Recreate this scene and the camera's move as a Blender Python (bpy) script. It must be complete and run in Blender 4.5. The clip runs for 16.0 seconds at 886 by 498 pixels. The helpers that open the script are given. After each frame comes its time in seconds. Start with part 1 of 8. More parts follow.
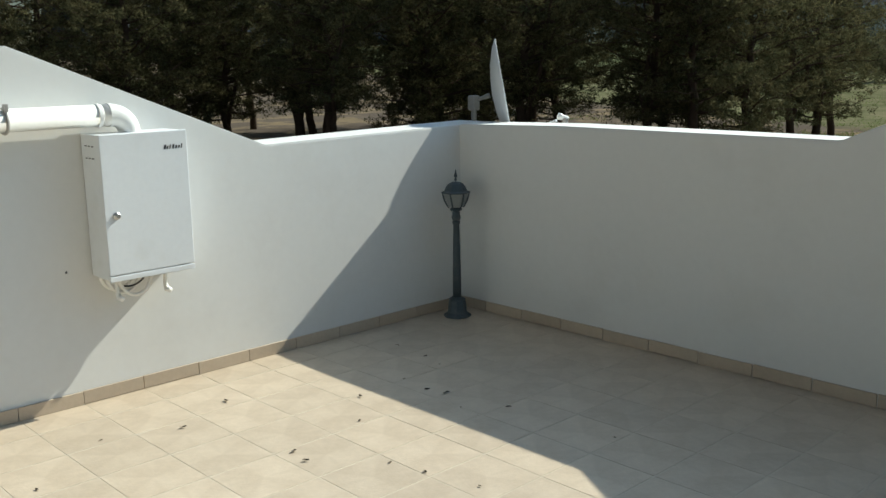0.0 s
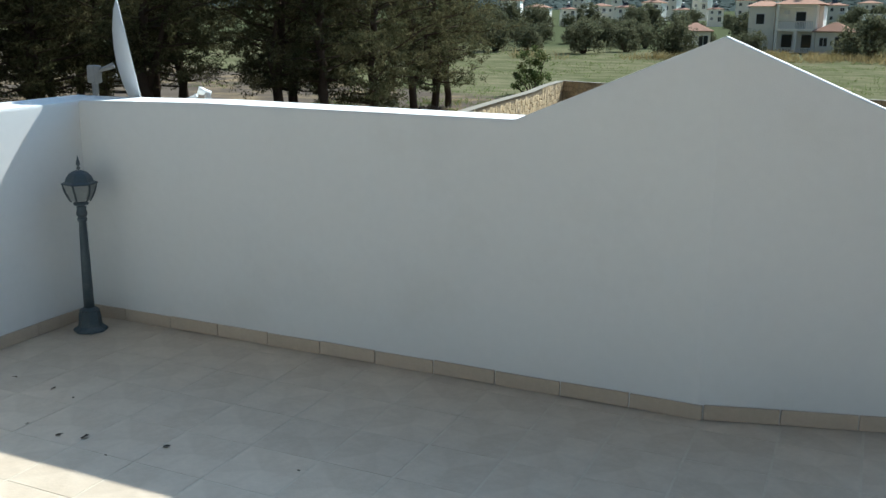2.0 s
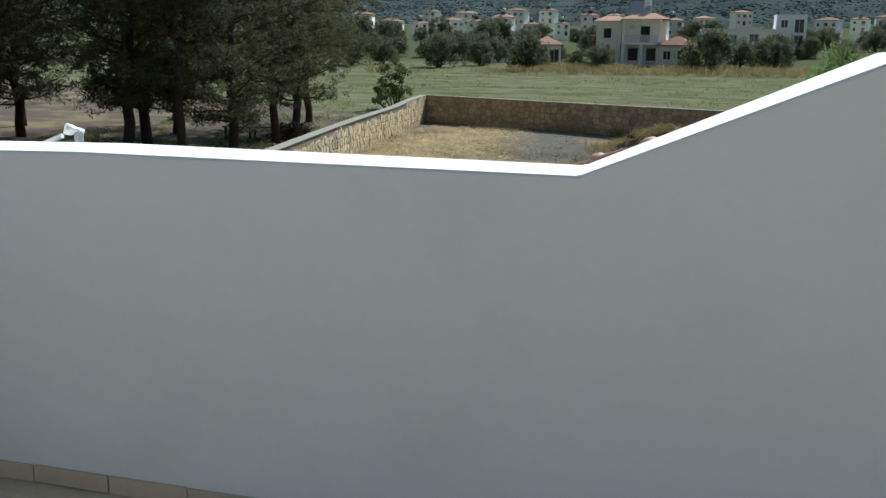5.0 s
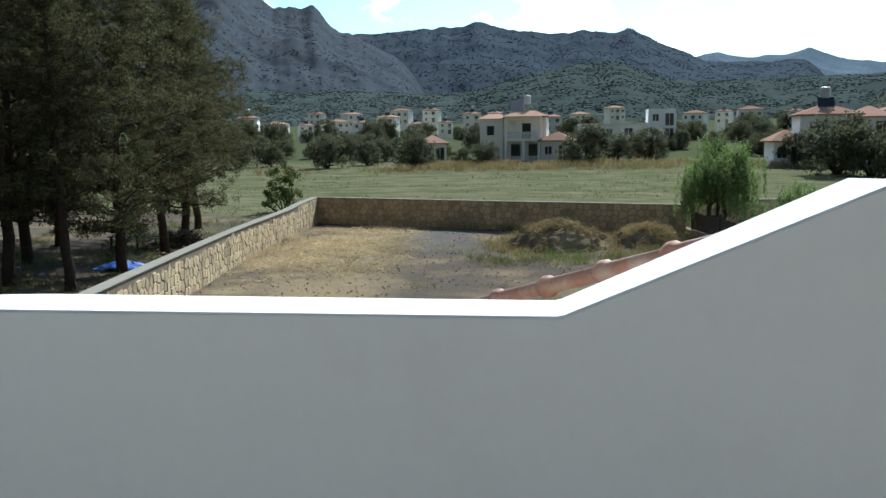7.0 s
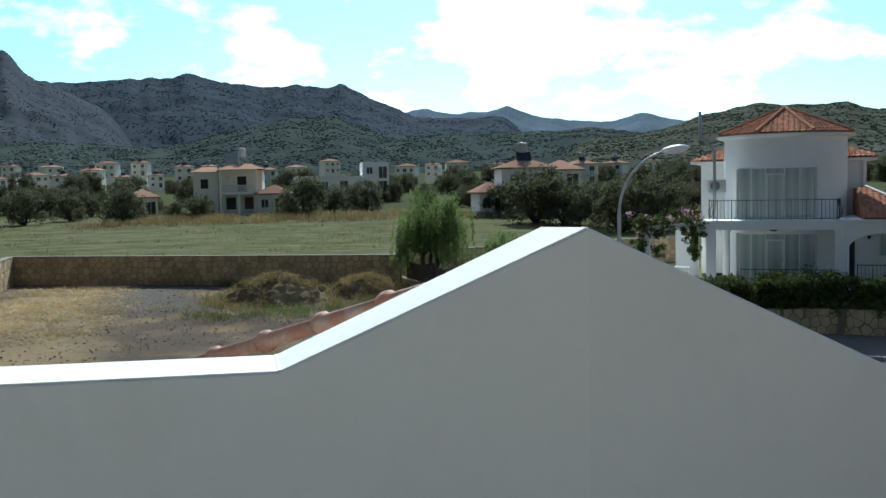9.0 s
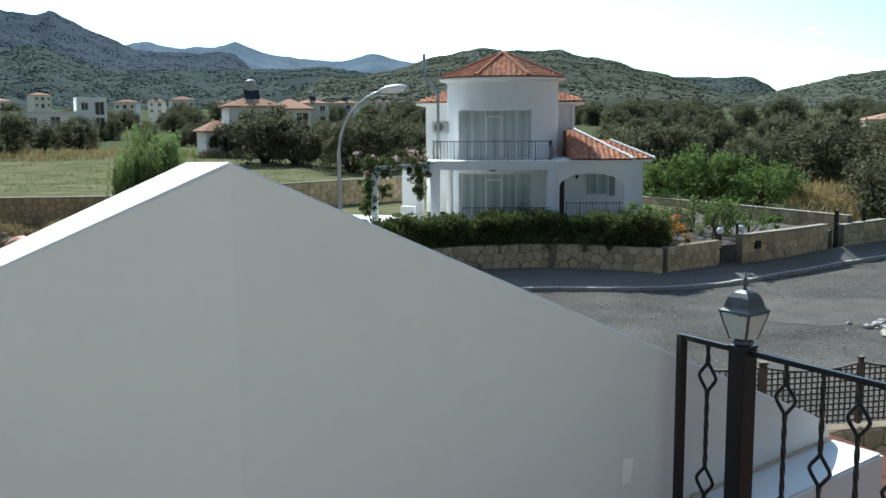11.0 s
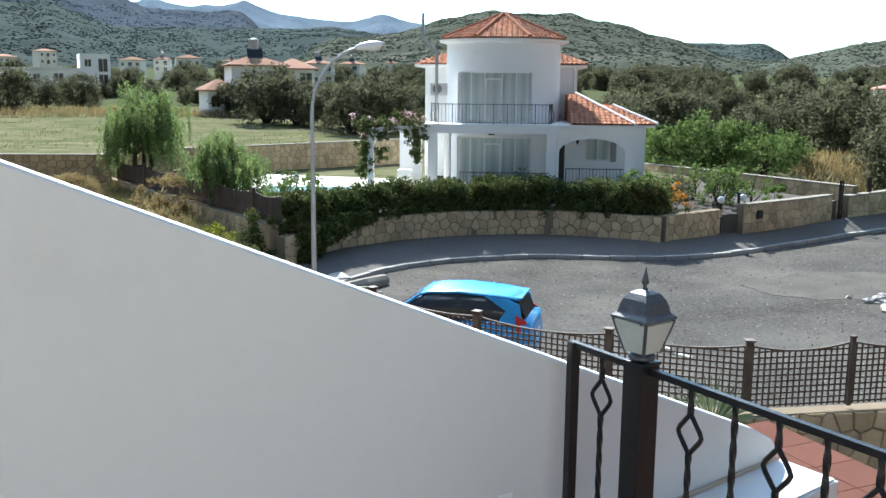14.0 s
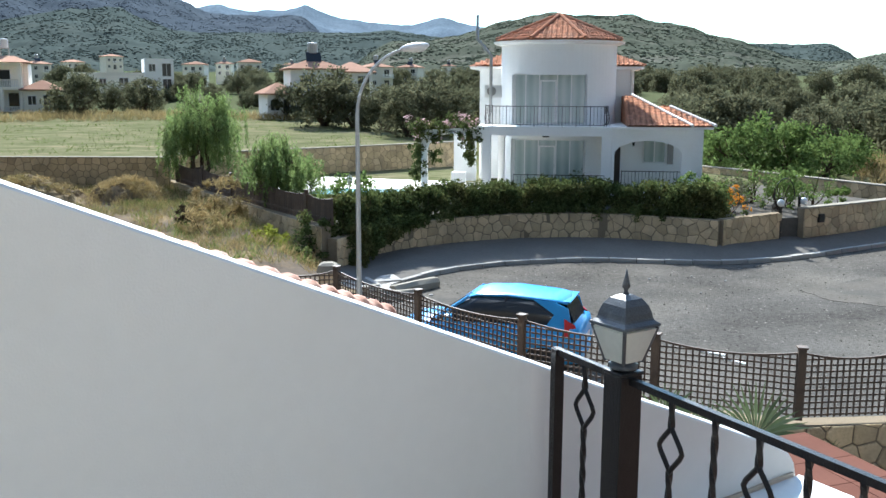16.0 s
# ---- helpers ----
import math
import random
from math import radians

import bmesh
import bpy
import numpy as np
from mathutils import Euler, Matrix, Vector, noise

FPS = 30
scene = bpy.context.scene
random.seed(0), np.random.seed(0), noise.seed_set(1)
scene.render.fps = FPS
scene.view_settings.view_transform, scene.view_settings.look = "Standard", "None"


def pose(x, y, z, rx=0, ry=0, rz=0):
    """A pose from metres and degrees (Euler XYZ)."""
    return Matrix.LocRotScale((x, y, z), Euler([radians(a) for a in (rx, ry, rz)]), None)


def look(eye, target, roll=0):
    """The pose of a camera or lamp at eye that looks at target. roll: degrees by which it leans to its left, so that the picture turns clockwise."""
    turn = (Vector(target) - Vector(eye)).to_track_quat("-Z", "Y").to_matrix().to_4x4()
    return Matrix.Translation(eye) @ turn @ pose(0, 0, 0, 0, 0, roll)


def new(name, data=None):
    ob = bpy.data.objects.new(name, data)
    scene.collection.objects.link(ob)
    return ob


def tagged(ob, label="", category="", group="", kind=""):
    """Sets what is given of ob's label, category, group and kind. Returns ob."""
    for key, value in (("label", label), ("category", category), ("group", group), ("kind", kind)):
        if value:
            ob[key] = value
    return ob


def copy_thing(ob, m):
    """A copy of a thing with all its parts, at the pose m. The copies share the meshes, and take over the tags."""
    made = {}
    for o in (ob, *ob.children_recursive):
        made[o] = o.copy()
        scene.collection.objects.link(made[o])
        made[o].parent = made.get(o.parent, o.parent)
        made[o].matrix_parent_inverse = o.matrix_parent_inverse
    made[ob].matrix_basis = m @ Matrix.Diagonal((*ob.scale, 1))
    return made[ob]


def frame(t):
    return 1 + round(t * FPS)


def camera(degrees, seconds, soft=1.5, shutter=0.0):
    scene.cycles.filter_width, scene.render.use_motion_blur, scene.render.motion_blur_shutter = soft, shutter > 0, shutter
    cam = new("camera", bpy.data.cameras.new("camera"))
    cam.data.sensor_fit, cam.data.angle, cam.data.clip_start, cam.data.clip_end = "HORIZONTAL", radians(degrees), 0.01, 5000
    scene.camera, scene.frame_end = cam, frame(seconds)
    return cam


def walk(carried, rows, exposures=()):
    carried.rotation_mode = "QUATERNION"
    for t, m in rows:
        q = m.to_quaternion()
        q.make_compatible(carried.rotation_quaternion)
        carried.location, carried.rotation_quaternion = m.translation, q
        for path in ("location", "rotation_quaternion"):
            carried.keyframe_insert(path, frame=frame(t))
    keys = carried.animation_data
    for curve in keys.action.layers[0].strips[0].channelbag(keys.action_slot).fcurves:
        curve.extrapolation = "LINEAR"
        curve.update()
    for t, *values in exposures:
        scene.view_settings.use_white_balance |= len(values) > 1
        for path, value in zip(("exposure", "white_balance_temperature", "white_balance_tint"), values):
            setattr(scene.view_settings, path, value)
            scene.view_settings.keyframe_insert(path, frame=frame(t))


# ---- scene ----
cam = camera(50.0, 16.0, soft=1.5)
PATH = [
    (0, (4.301, -4.24, 1.589), (2.879, -2.891, 1.195), -0.9),
    (0.5, (4.17, -4.108, 1.646), (2.838, -2.677, 1.225), -0.5),
    (1, (3.989, -4.025, 1.624), (2.751, -2.514, 1.196), 0.2),
    (1.5, (3.884, -3.927, 1.604), (2.851, -2.272, 1.165), -0.8),
    (2, (3.824, -3.801, 1.596), (3.025, -2.027, 1.132), 0.6),
    (2.5, (3.739, -3.65, 1.601), (2.991, -1.853, 1.142), 1.9),
    (3, (3.559, -3.469, 1.584), (2.83, -1.671, 1.098), 1.5),
    (5.5, (2.671, -2.503, 1.573), (2.215, -0.595, 1.186), -0.2),
    (6, (2.617, -2.408, 1.601), (2.213, -0.473, 1.293), -1.1),
    (6.5, (2.563, -2.373, 1.624), (2.198, -0.427, 1.343), -0.8),
    (7, (2.513, -2.496, 1.677), (2.207, -0.534, 1.443), -0.9),
    (7.5, (2.503, -2.49, 1.687), (2.277, -0.51, 1.518), -1.4),
    (8, (2.508, -2.565, 1.7), (2.486, -0.568, 1.582), -2.0),
    (8.5, (2.519, -2.514, 1.694), (2.632, -0.520, 1.591), -1.7),
    (9, (2.523, -2.510, 1.680), (2.803, -0.534, 1.545), -1.2),
    (9.5, (2.564, -2.468, 1.666), (3.013, -0.528, 1.484), -1.3),
    (10, (2.629, -2.457, 1.661), (3.232, -0.562, 1.451), -0.7),
    (12.5, (3.224, -2.104, 1.629), (4.121, -0.350, 1.284), -1.0),
    (13, (3.390, -2.074, 1.620), (4.211, -0.285, 1.263), -0.7),
    (13.5, (3.465, -1.987, 1.614), (4.273, -0.189, 1.279), -1.0),
    (14, (3.552, -1.881, 1.604), (4.343, -0.076, 1.261), 0.5),
    (14.5, (3.646, -1.823, 1.596), (4.377, 0.006, 1.250), 0.4),
    (15, (3.726, -1.814, 1.603), (4.387, 0.048, 1.298), -0.4),
    (15.5, (3.778, -1.829, 1.586), (4.449, 0.032, 1.289), 0.6),
    (16, (3.800, -1.852, 1.580), (4.478, -0.001, 1.242), 0.2),
]
walk(cam, [(t, look(eye, target, roll)) for t, eye, target, roll in PATH],
     exposures=[(0, 0.12, 6350, 2), (0.5, 0.24, 6350, 2), (1, 0.39, 6200, 2), (2, 0.70, 5750, 3), (3, 0.80, 5720, 3), (5.5, 0.36, 5700, 3), (7, 0.45, 5650, 4), (9, 0.08, 5650, 2), (10, 0.26, 5650, 2), (12.5, 1.26, 5850, 8), (16, 1.34, 5800, 8)])

# ---- light ----
SUN_FROM = Vector((0.20, 1.0, 0.81)).normalized()
sun_data = bpy.data.lights.new("sun", "SUN")
sun_data.energy, sun_data.angle, sun_data.color = 5.7, radians(0.53), (1.0, 0.945, 0.85)
sun = new("sun", sun_data)
sun.matrix_world = look((20, 60, 60), Vector((20, 60, 60)) - SUN_FROM)
world = bpy.data.worlds.new("sky")
scene.world = world
world.use_nodes = True
wn, wl = world.node_tree.nodes, world.node_tree.links
wn.clear()
sky = wn.new("ShaderNodeTexSky")
sky.sky_type, sky.sun_disc = "NISHITA", False
sky.sun_elevation = math.asin(SUN_FROM.z)
sky.sun_rotation = math.atan2(SUN_FROM.x, SUN_FROM.y)
sky.altitude, sky.air_density, sky.dust_density, sky.ozone_density = 60, 1.1, 0.35, 1.6
tc = wn.new("ShaderNodeTexCoord")
mp = wn.new("ShaderNodeMapping")
mp.inputs["Scale"].default_value = (2.6, 2.6, 5.2)
mp.inputs["Location"].default_value = (3.1, 1.2, 0.4)
cn = wn.new("ShaderNodeTexNoise")
cn.inputs["Scale"].default_value, cn.inputs["Detail"].default_value, cn.inputs["Roughness"].default_value = 1.25, 9, 0.56
cr = wn.new("ShaderNodeValToRGB")
cr.color_ramp.elements[0].position, cr.color_ramp.elements[1].position = 0.525, 0.63
cloud = wn.new("ShaderNodeMixRGB")
# clouds are brightest round the sun, which shines through them
nrm = wn.new("ShaderNodeVectorMath")
nrm.operation = "DOT_PRODUCT"
nrm.inputs[1].default_value = SUN_FROM
lit = wn.new("ShaderNodeMapRange")
lit.inputs["From Min"].default_value, lit.inputs["From Max"].default_value = 0.1, 0.95
lit.inputs["To Min"].default_value, lit.inputs["To Max"].default_value = 5.0, 90.0
cc = wn.new("ShaderNodeVectorMath")
cc.operation = "SCALE"
cc.inputs[0].default_value = (0.95, 1.0, 1.06)
bg = wn.new("ShaderNodeBackground")
bg.inputs["Strength"].default_value = 0.032
wo = wn.new("ShaderNodeOutputWorld")
wl.new(tc.outputs["Generated"], mp.inputs["Vector"])
wl.new(mp.outputs["Vector"], cn.inputs["Vector"])
wl.new(cn.outputs["Fac"], cr.inputs["Fac"])
wl.new(cr.outputs["Color"], cloud.inputs["Fac"])
wl.new(tc.outputs["Generated"], nrm.inputs[0])
wl.new(nrm.outputs["Value"], lit.inputs["Value"])
wl.new(lit.outputs["Result"], cc.inputs["Scale"])
wl.new(cc.outputs["Vector"], cloud.inputs["Color2"])
# the clear sky brightens towards the sun
glow = wn.new("ShaderNodeMapRange")
glow.interpolation_type = "SMOOTHSTEP"
glow.inputs["From Min"].default_value, glow.inputs["From Max"].default_value = 0.35, 0.92
wl.new(nrm.outputs["Value"], glow.inputs["Value"])
tint = wn.new("ShaderNodeMixRGB")
tint.inputs["Color1"].default_value, tint.inputs["Color2"].default_value = (1, 1, 1, 1), (3.5, 4.7, 5.0, 1)
wl.new(glow.outputs["Result"], tint.inputs["Fac"])
gm = wn.new("ShaderNodeVectorMath")
gm.operation = "MULTIPLY"
wl.new(sky.outputs["Color"], gm.inputs[0])
wl.new(tint.outputs["Color"], gm.inputs[1])
wl.new(gm.outputs["Vector"], cloud.inputs["Color1"])
wl.new(cloud.outputs["Color"], bg.inputs["Color"])
wl.new(bg.outputs["Background"], wo.inputs["Surface"])

# ---- materials ----
def material(name, color, rough=0.7, var=0.12, scale=4.0, fine=40.0, bump=0.15, bump_scale=60.0, metal=0.0,
             second=None, second_at=(0.45, 0.6), second_scale=1.0, rand=0.0, island=0.0, spec=0.5, trans=0.0, depth=0.01):
    """Procedural surface: broad and fine variation of one colour, an optional second colour in patches, and relief."""
    m = bpy.data.materials.new(name)
    m.use_nodes = True
    n, l = m.node_tree.nodes, m.node_tree.links
    b = n["Principled BSDF"]
    co = n.new("ShaderNodeTexCoord")
    big = n.new("ShaderNodeTexNoise")
    big.inputs["Scale"].default_value, big.inputs["Detail"].default_value = scale, 6
    small = n.new("ShaderNodeTexNoise")
    small.inputs["Scale"].default_value, small.inputs["Detail"].default_value = fine, 4
    l.new(co.outputs["Object"], big.inputs["Vector"])
    l.new(co.outputs["Object"], small.inputs["Vector"])
    add = n.new("ShaderNodeMath")
    add.operation = "ADD"
    l.new(big.outputs["Fac"], add.inputs[0])
    l.new(small.outputs["Fac"], add.inputs[1])
    val = n.new("ShaderNodeMapRange")
    val.inputs["From Min"].default_value, val.inputs["From Max"].default_value = 0.6, 1.4
    val.inputs["To Min"].default_value, val.inputs["To Max"].default_value = 1 - var, 1 + var
    l.new(add.outputs["Value"], val.inputs["Value"])
    value = val.outputs["Result"]
    if rand or island:
        src = n.new("ShaderNodeObjectInfo") if rand else n.new("ShaderNodeNewGeometry")
        out = src.outputs["Random"] if rand else src.outputs["Random Per Island"]
        amount = rand or island
        rr = n.new("ShaderNodeMapRange")
        rr.inputs["To Min"].default_value, rr.inputs["To Max"].default_value = 1 - amount, 1 + amount
        l.new(out, rr.inputs["Value"])
        mul = n.new("ShaderNodeMath")
        mul.operation = "MULTIPLY"
        l.new(value, mul.inputs[0])
        l.new(rr.outputs["Result"], mul.inputs[1])
        value = mul.outputs["Value"]
    hsv = n.new("ShaderNodeHueSaturation")
    l.new(value, hsv.inputs["Value"])
    if second:
        patch = n.new("ShaderNodeTexNoise")
        patch.inputs["Scale"].default_value, patch.inputs["Detail"].default_value = second_scale, 8
        patch.inputs["Roughness"].default_value = 0.62
        l.new(co.outputs["Object"], patch.inputs["Vector"])
        ramp = n.new("ShaderNodeMapRange")
        ramp.inputs["From Min"].default_value, ramp.inputs["From Max"].default_value = second_at
        l.new(patch.outputs["Fac"], ramp.inputs["Value"])
        mix = n.new("ShaderNodeMixRGB")
        mix.inputs["Color1"].default_value, mix.inputs["Color2"].default_value = (*color, 1), (*second, 1)
        l.new(ramp.outputs["Result"], mix.inputs["Fac"])
        l.new(mix.outputs["Color"], hsv.inputs["Color"])
    else:
        hsv.inputs["Color"].default_value = (*color, 1)
    l.new(hsv.outputs["Color"], b.inputs["Base Color"])
    b.inputs["Roughness"].default_value, b.inputs["Metallic"].default_value = rough, metal
    b.inputs["Specular IOR Level"].default_value = spec
    if bump:
        grain = n.new("ShaderNodeTexNoise")
        grain.inputs["Scale"].default_value, grain.inputs["Detail"].default_value = bump_scale, 5
        l.new(co.outputs["Object"], grain.inputs["Vector"])
        bp = n.new("ShaderNodeBump")
        bp.inputs["Strength"].default_value, bp.inputs["Distance"].default_value = bump, depth
        l.new(grain.outputs["Fac"], bp.inputs["Height"])
        l.new(bp.outputs["Normal"], b.inputs["Normal"])
    if trans:
        tr = n.new("ShaderNodeBsdfTranslucent")
        l.new(hsv.outputs["Color"], tr.inputs["Color"])
        ms = n.new("ShaderNodeMixShader")
        ms.inputs["Fac"].default_value = trans
        l.new(b.outputs["BSDF"], ms.inputs[1])
        l.new(tr.outputs["BSDF"], ms.inputs[2])
        l.new(ms.outputs["Shader"], n["Material Output"].inputs["Surface"])
    return m


def glass(name, color, rough=0.05):
    m = bpy.data.materials.new(name)
    m.use_nodes = True
    b = m.node_tree.nodes["Principled BSDF"]
    b.inputs["Base Color"].default_value = (*color, 1)
    b.inputs["Roughness"].default_value = rough
    b.inputs["Transmission Weight"].default_value = 1.0
    b.inputs["IOR"].default_value = 1.45
    return m


WALL = material("white_render", (0.69, 0.69, 0.667), 0.85, 0.025, 1.2, 22, 0.10, 180, second=(0.645, 0.64, 0.612), second_at=(0.52, 0.75), second_scale=1.6)
WHITE = material("white_house_paint", (0.92, 0.92, 0.905), 0.8, 0.03, 0.8, 12, 0.08, 60, second=(0.88, 0.875, 0.85), second_at=(0.55, 0.78), second_scale=0.7)
TILE_FLOOR = material("beige_ceramic", (0.48, 0.392, 0.29), 0.42, 0.10, 5, 30, 0.10, 90, second=(0.52, 0.433, 0.327), second_at=(0.42, 0.62), second_scale=6, rand=0.05)
GROUT = material("grout", (0.555, 0.49, 0.388), 0.9, 0.12, 6, 60, 0.2, 140, spec=0.0)
SKIRT = material("beige_skirting", (0.47, 0.385, 0.29), 0.45, 0.08, 8, 50, 0.08, 90, rand=0.06)
IRON = material("black_iron", (0.012, 0.011, 0.011), 0.38, 0.25, 20, 160, 0.25, 220, second=(0.020, 0.017, 0.016), second_at=(0.55, 0.75), second_scale=18, spec=0.25)
LAMP_PAINT = material("dark_green_cast_metal", (0.045, 0.065, 0.075), 0.5, 0.2, 12, 120, 0.2, 200, second=(0.10, 0.11, 0.11), second_at=(0.52, 0.72), second_scale=14)
LAMP_GREY = material("weathered_grey_metal", (0.048, 0.054, 0.062), 0.5, 0.22, 14, 120, 0.2, 200, second=(0.10, 0.107, 0.11), second_at=(0.5, 0.72), second_scale=16)
FROST = material("frosted_pane", (0.62, 0.64, 0.60), 0.25, 0.06, 8, 60, 0.05, 90, trans=0.35)
STEEL_WHITE = material("white_powder_coat", (0.74, 0.76, 0.77), 0.4, 0.03, 3, 40, 0.04, 120, second=(0.66, 0.67, 0.66), second_at=(0.6, 0.8), second_scale=5)
PLASTIC_WHITE = material("white_plastic", (0.80, 0.79, 0.75), 0.35, 0.05, 5, 40, 0.05, 60)
PLASTIC_GREY = material("grey_plastic", (0.30, 0.29, 0.27), 0.5, 0.1, 8, 40, 0.05, 60)
DARK = material("dark_print", (0.03, 0.03, 0.035), 0.6, 0.1)
CHROME = material("brushed_metal", (0.55, 0.54, 0.52), 0.3, 0.08, 20, 90, 0.05, 90, metal=1.0)
GALV = material("galvanised_steel", (0.42, 0.43, 0.43), 0.5, 0.12, 5, 50, 0.05, 90, metal=0.5)
TERRA = material("terracotta_tile", (0.36, 0.17, 0.105), 0.8, 0.16, 5, 40, 0.2, 80, second=(0.44, 0.29, 0.21), second_at=(0.48, 0.66), second_scale=7, rand=0.12)
TERRA_ROOF = material("roof_tile", (0.47, 0.235, 0.15), 0.85, 0.15, 0.8, 6, 0.2, 20, second=(0.33, 0.20, 0.145), second_at=(0.5, 0.66), second_scale=1.4, island=0.28, spec=0.0)
TERRA_FLOOR = material("terracotta_paving", (0.125, 0.060, 0.045), 0.7, 0.08, 3, 30, 0.1, 60, rand=0.06, spec=0.0)
STONE = material("yellow_limestone", (0.53, 0.415, 0.26), 0.9, 0.16, 3, 22, 0.5, 26, second=(0.42, 0.335, 0.225), second_at=(0.45, 0.65), second_scale=1.3, rand=0.2, depth=0.03, spec=0.0)
STONE_ISLE = material("yellow_limestone_rest", (0.53, 0.415, 0.26), 0.9, 0.16, 3, 22, 0.5, 26, second=(0.42, 0.335, 0.225), second_at=(0.45, 0.65), second_scale=1.3, island=0.2, depth=0.03, spec=0.0)
MORTAR = material("mortar", (0.215, 0.176, 0.125), 0.95, 0.2, 3, 30, 0.4, 40, spec=0.0)
COPING = material("coping_cement", (0.27, 0.25, 0.21), 0.9, 0.12, 2, 20, 0.3, 40, spec=0.0)
ASPHALT = material("grey_gravel_road", (0.083, 0.079, 0.072), 0.92, 0.45, 0.35, 9, 0.9, 16, second=(0.116, 0.108, 0.094), second_at=(0.48, 0.68), second_scale=0.16, depth=0.03, spec=0.0)
CONCRETE = material("pale_concrete", (0.36, 0.35, 0.33), 0.9, 0.14, 1.2, 14, 0.3, 30, rand=0.08, spec=0.0)
PAVE = material("pavement_cement", (0.148, 0.141, 0.130), 0.92, 0.14, 0.8, 10, 0.3, 30, spec=0.0)
SOIL = material("dry_soil", (0.13, 0.10, 0.072), 0.97, 0.2, 0.9, 7, 0.6, 12, second=(0.22, 0.175, 0.11), second_at=(0.46, 0.6), second_scale=0.35, depth=0.05, spec=0.0)
BARK = material("dark_bark", (0.075, 0.055, 0.042), 0.95, 0.3, 3, 25, 0.8, 18, depth=0.04, spec=0.0)
PINE = material("pine_needles", (0.082, 0.084, 0.042), 0.75, 0.3, 0.5, 3, 0, island=0.45, trans=0.35, second=(0.128, 0.112, 0.058), second_at=(0.42, 0.66), second_scale=0.9, spec=0.0)
PALM = material("palm_leaves", (0.070, 0.098, 0.042), 0.5, 0.25, 1.5, 9, 0, island=0.35, trans=0.2)
PEPPER = material("pepper_tree_leaves", (0.165, 0.225, 0.080), 0.65, 0.25, 0.6, 4, 0, island=0.35, trans=0.5, spec=0.0)
OLIVE = material("olive_leaves", (0.098, 0.103, 0.060), 0.8, 0.25, 0.5, 3, 0, island=0.18, trans=0.4, second=(0.142, 0.136, 0.082), second_at=(0.45, 0.65), second_scale=0.8, spec=0.0)
SHRUB = material("green_shrub_leaves", (0.130, 0.185, 0.058), 0.65, 0.3, 0.6, 4, 0, island=0.35, trans=0.35, spec=0.0)
HEDGE = material("hedge_leaves", (0.088, 0.112, 0.041), 0.55, 0.3, 0.7, 5, 0, island=0.45, trans=0.3, second=(0.135, 0.132, 0.052), second_at=(0.48, 0.66), second_scale=0.9, spec=0.0)
YELLOW_LEAF = material("yellow_green_leaves", (0.24, 0.26, 0.045), 0.65, 0.3, 0.6, 4, 0, island=0.35, trans=0.3, spec=0.0)
DRY = material("dry_grass", (0.33, 0.255, 0.125), 0.85, 0.25, 0.5, 4, 0, island=0.35, trans=0.25, second=(0.19, 0.17, 0.075), second_at=(0.45, 0.65), second_scale=0.3, spec=0.0)
GRIT = material("loose_gravel", (0.105, 0.10, 0.09), 0.95, 0.2, 2, 20, 0, island=0.8, spec=0.0)
CLOD = material("clods_and_stones", (0.24, 0.195, 0.145), 0.95, 0.2, 2, 20, 0, island=0.6, spec=0.0)
STRAW = material("golden_straw", (0.56, 0.44, 0.25), 0.85, 0.25, 0.5, 4, 0, island=0.4, trans=0.3, second=(0.38, 0.29, 0.165), second_at=(0.45, 0.65), second_scale=0.6, spec=0.0)
GRASS = material("green_grass", (0.13, 0.17, 0.05), 0.8, 0.25, 0.5, 4, 0, island=0.35, trans=0.3, spec=0.0)
BLOSSOM = material("pale_pink_blossom", (0.52, 0.36, 0.36), 0.7, 0.2, 1, 6, 0, island=0.3, trans=0.3, spec=0.0)
ORANGE = material("orange_flower", (0.62, 0.26, 0.03), 0.7, 0.2, 1, 6, 0, island=0.3, trans=0.3, spec=0.0)
DEAD_LEAF = material("dead_leaf", (0.055, 0.04, 0.025), 0.9, 0.3, 8, 40, 0.2, 60, rand=0.4)
WOODEN = material("brown_fence_wood", (0.075, 0.05, 0.035), 0.7, 0.25, 3, 30, 0.3, 60, second=(0.13, 0.09, 0.06), second_at=(0.5, 0.7), second_scale=2, rand=0.12)
WINDOW = bpy.data.materials.new("curtained_glass")
WINDOW.use_nodes = True
wb = WINDOW.node_tree.nodes["Principled BSDF"]
wb.inputs["Base Color"].default_value = (0.26, 0.30, 0.29, 1)
wb.inputs["Roughness"].default_value = 0.12
wv = WINDOW.node_tree.nodes.new("ShaderNodeTexWave")
wv.inputs["Scale"].default_value, wv.inputs["Distortion"].default_value, wv.inputs["Detail"].default_value = 0.7, 1.5, 2
wco = WINDOW.node_tree.nodes.new("ShaderNodeTexCoord")
wrp = WINDOW.node_tree.nodes.new("ShaderNodeValToRGB")
wrp.color_ramp.elements[0].color, wrp.color_ramp.elements[1].color = (0.33, 0.40, 0.385, 1), (0.48, 0.54, 0.515, 1)
WINDOW.node_tree.links.new(wco.outputs["Object"], wv.inputs["Vector"])
WINDOW.node_tree.links.new(wv.outputs["Color"], wrp.inputs["Fac"])
WINDOW.node_tree.links.new(wrp.outputs["Color"], wb.inputs["Base Color"])
DARK_GLASS = material("dark_window_glass", (0.035, 0.04, 0.045), 0.1, 0.1, 2, 9, 0)
FRAME_WHITE = material("white_window_frame", (0.78, 0.78, 0.76), 0.45, 0.04)
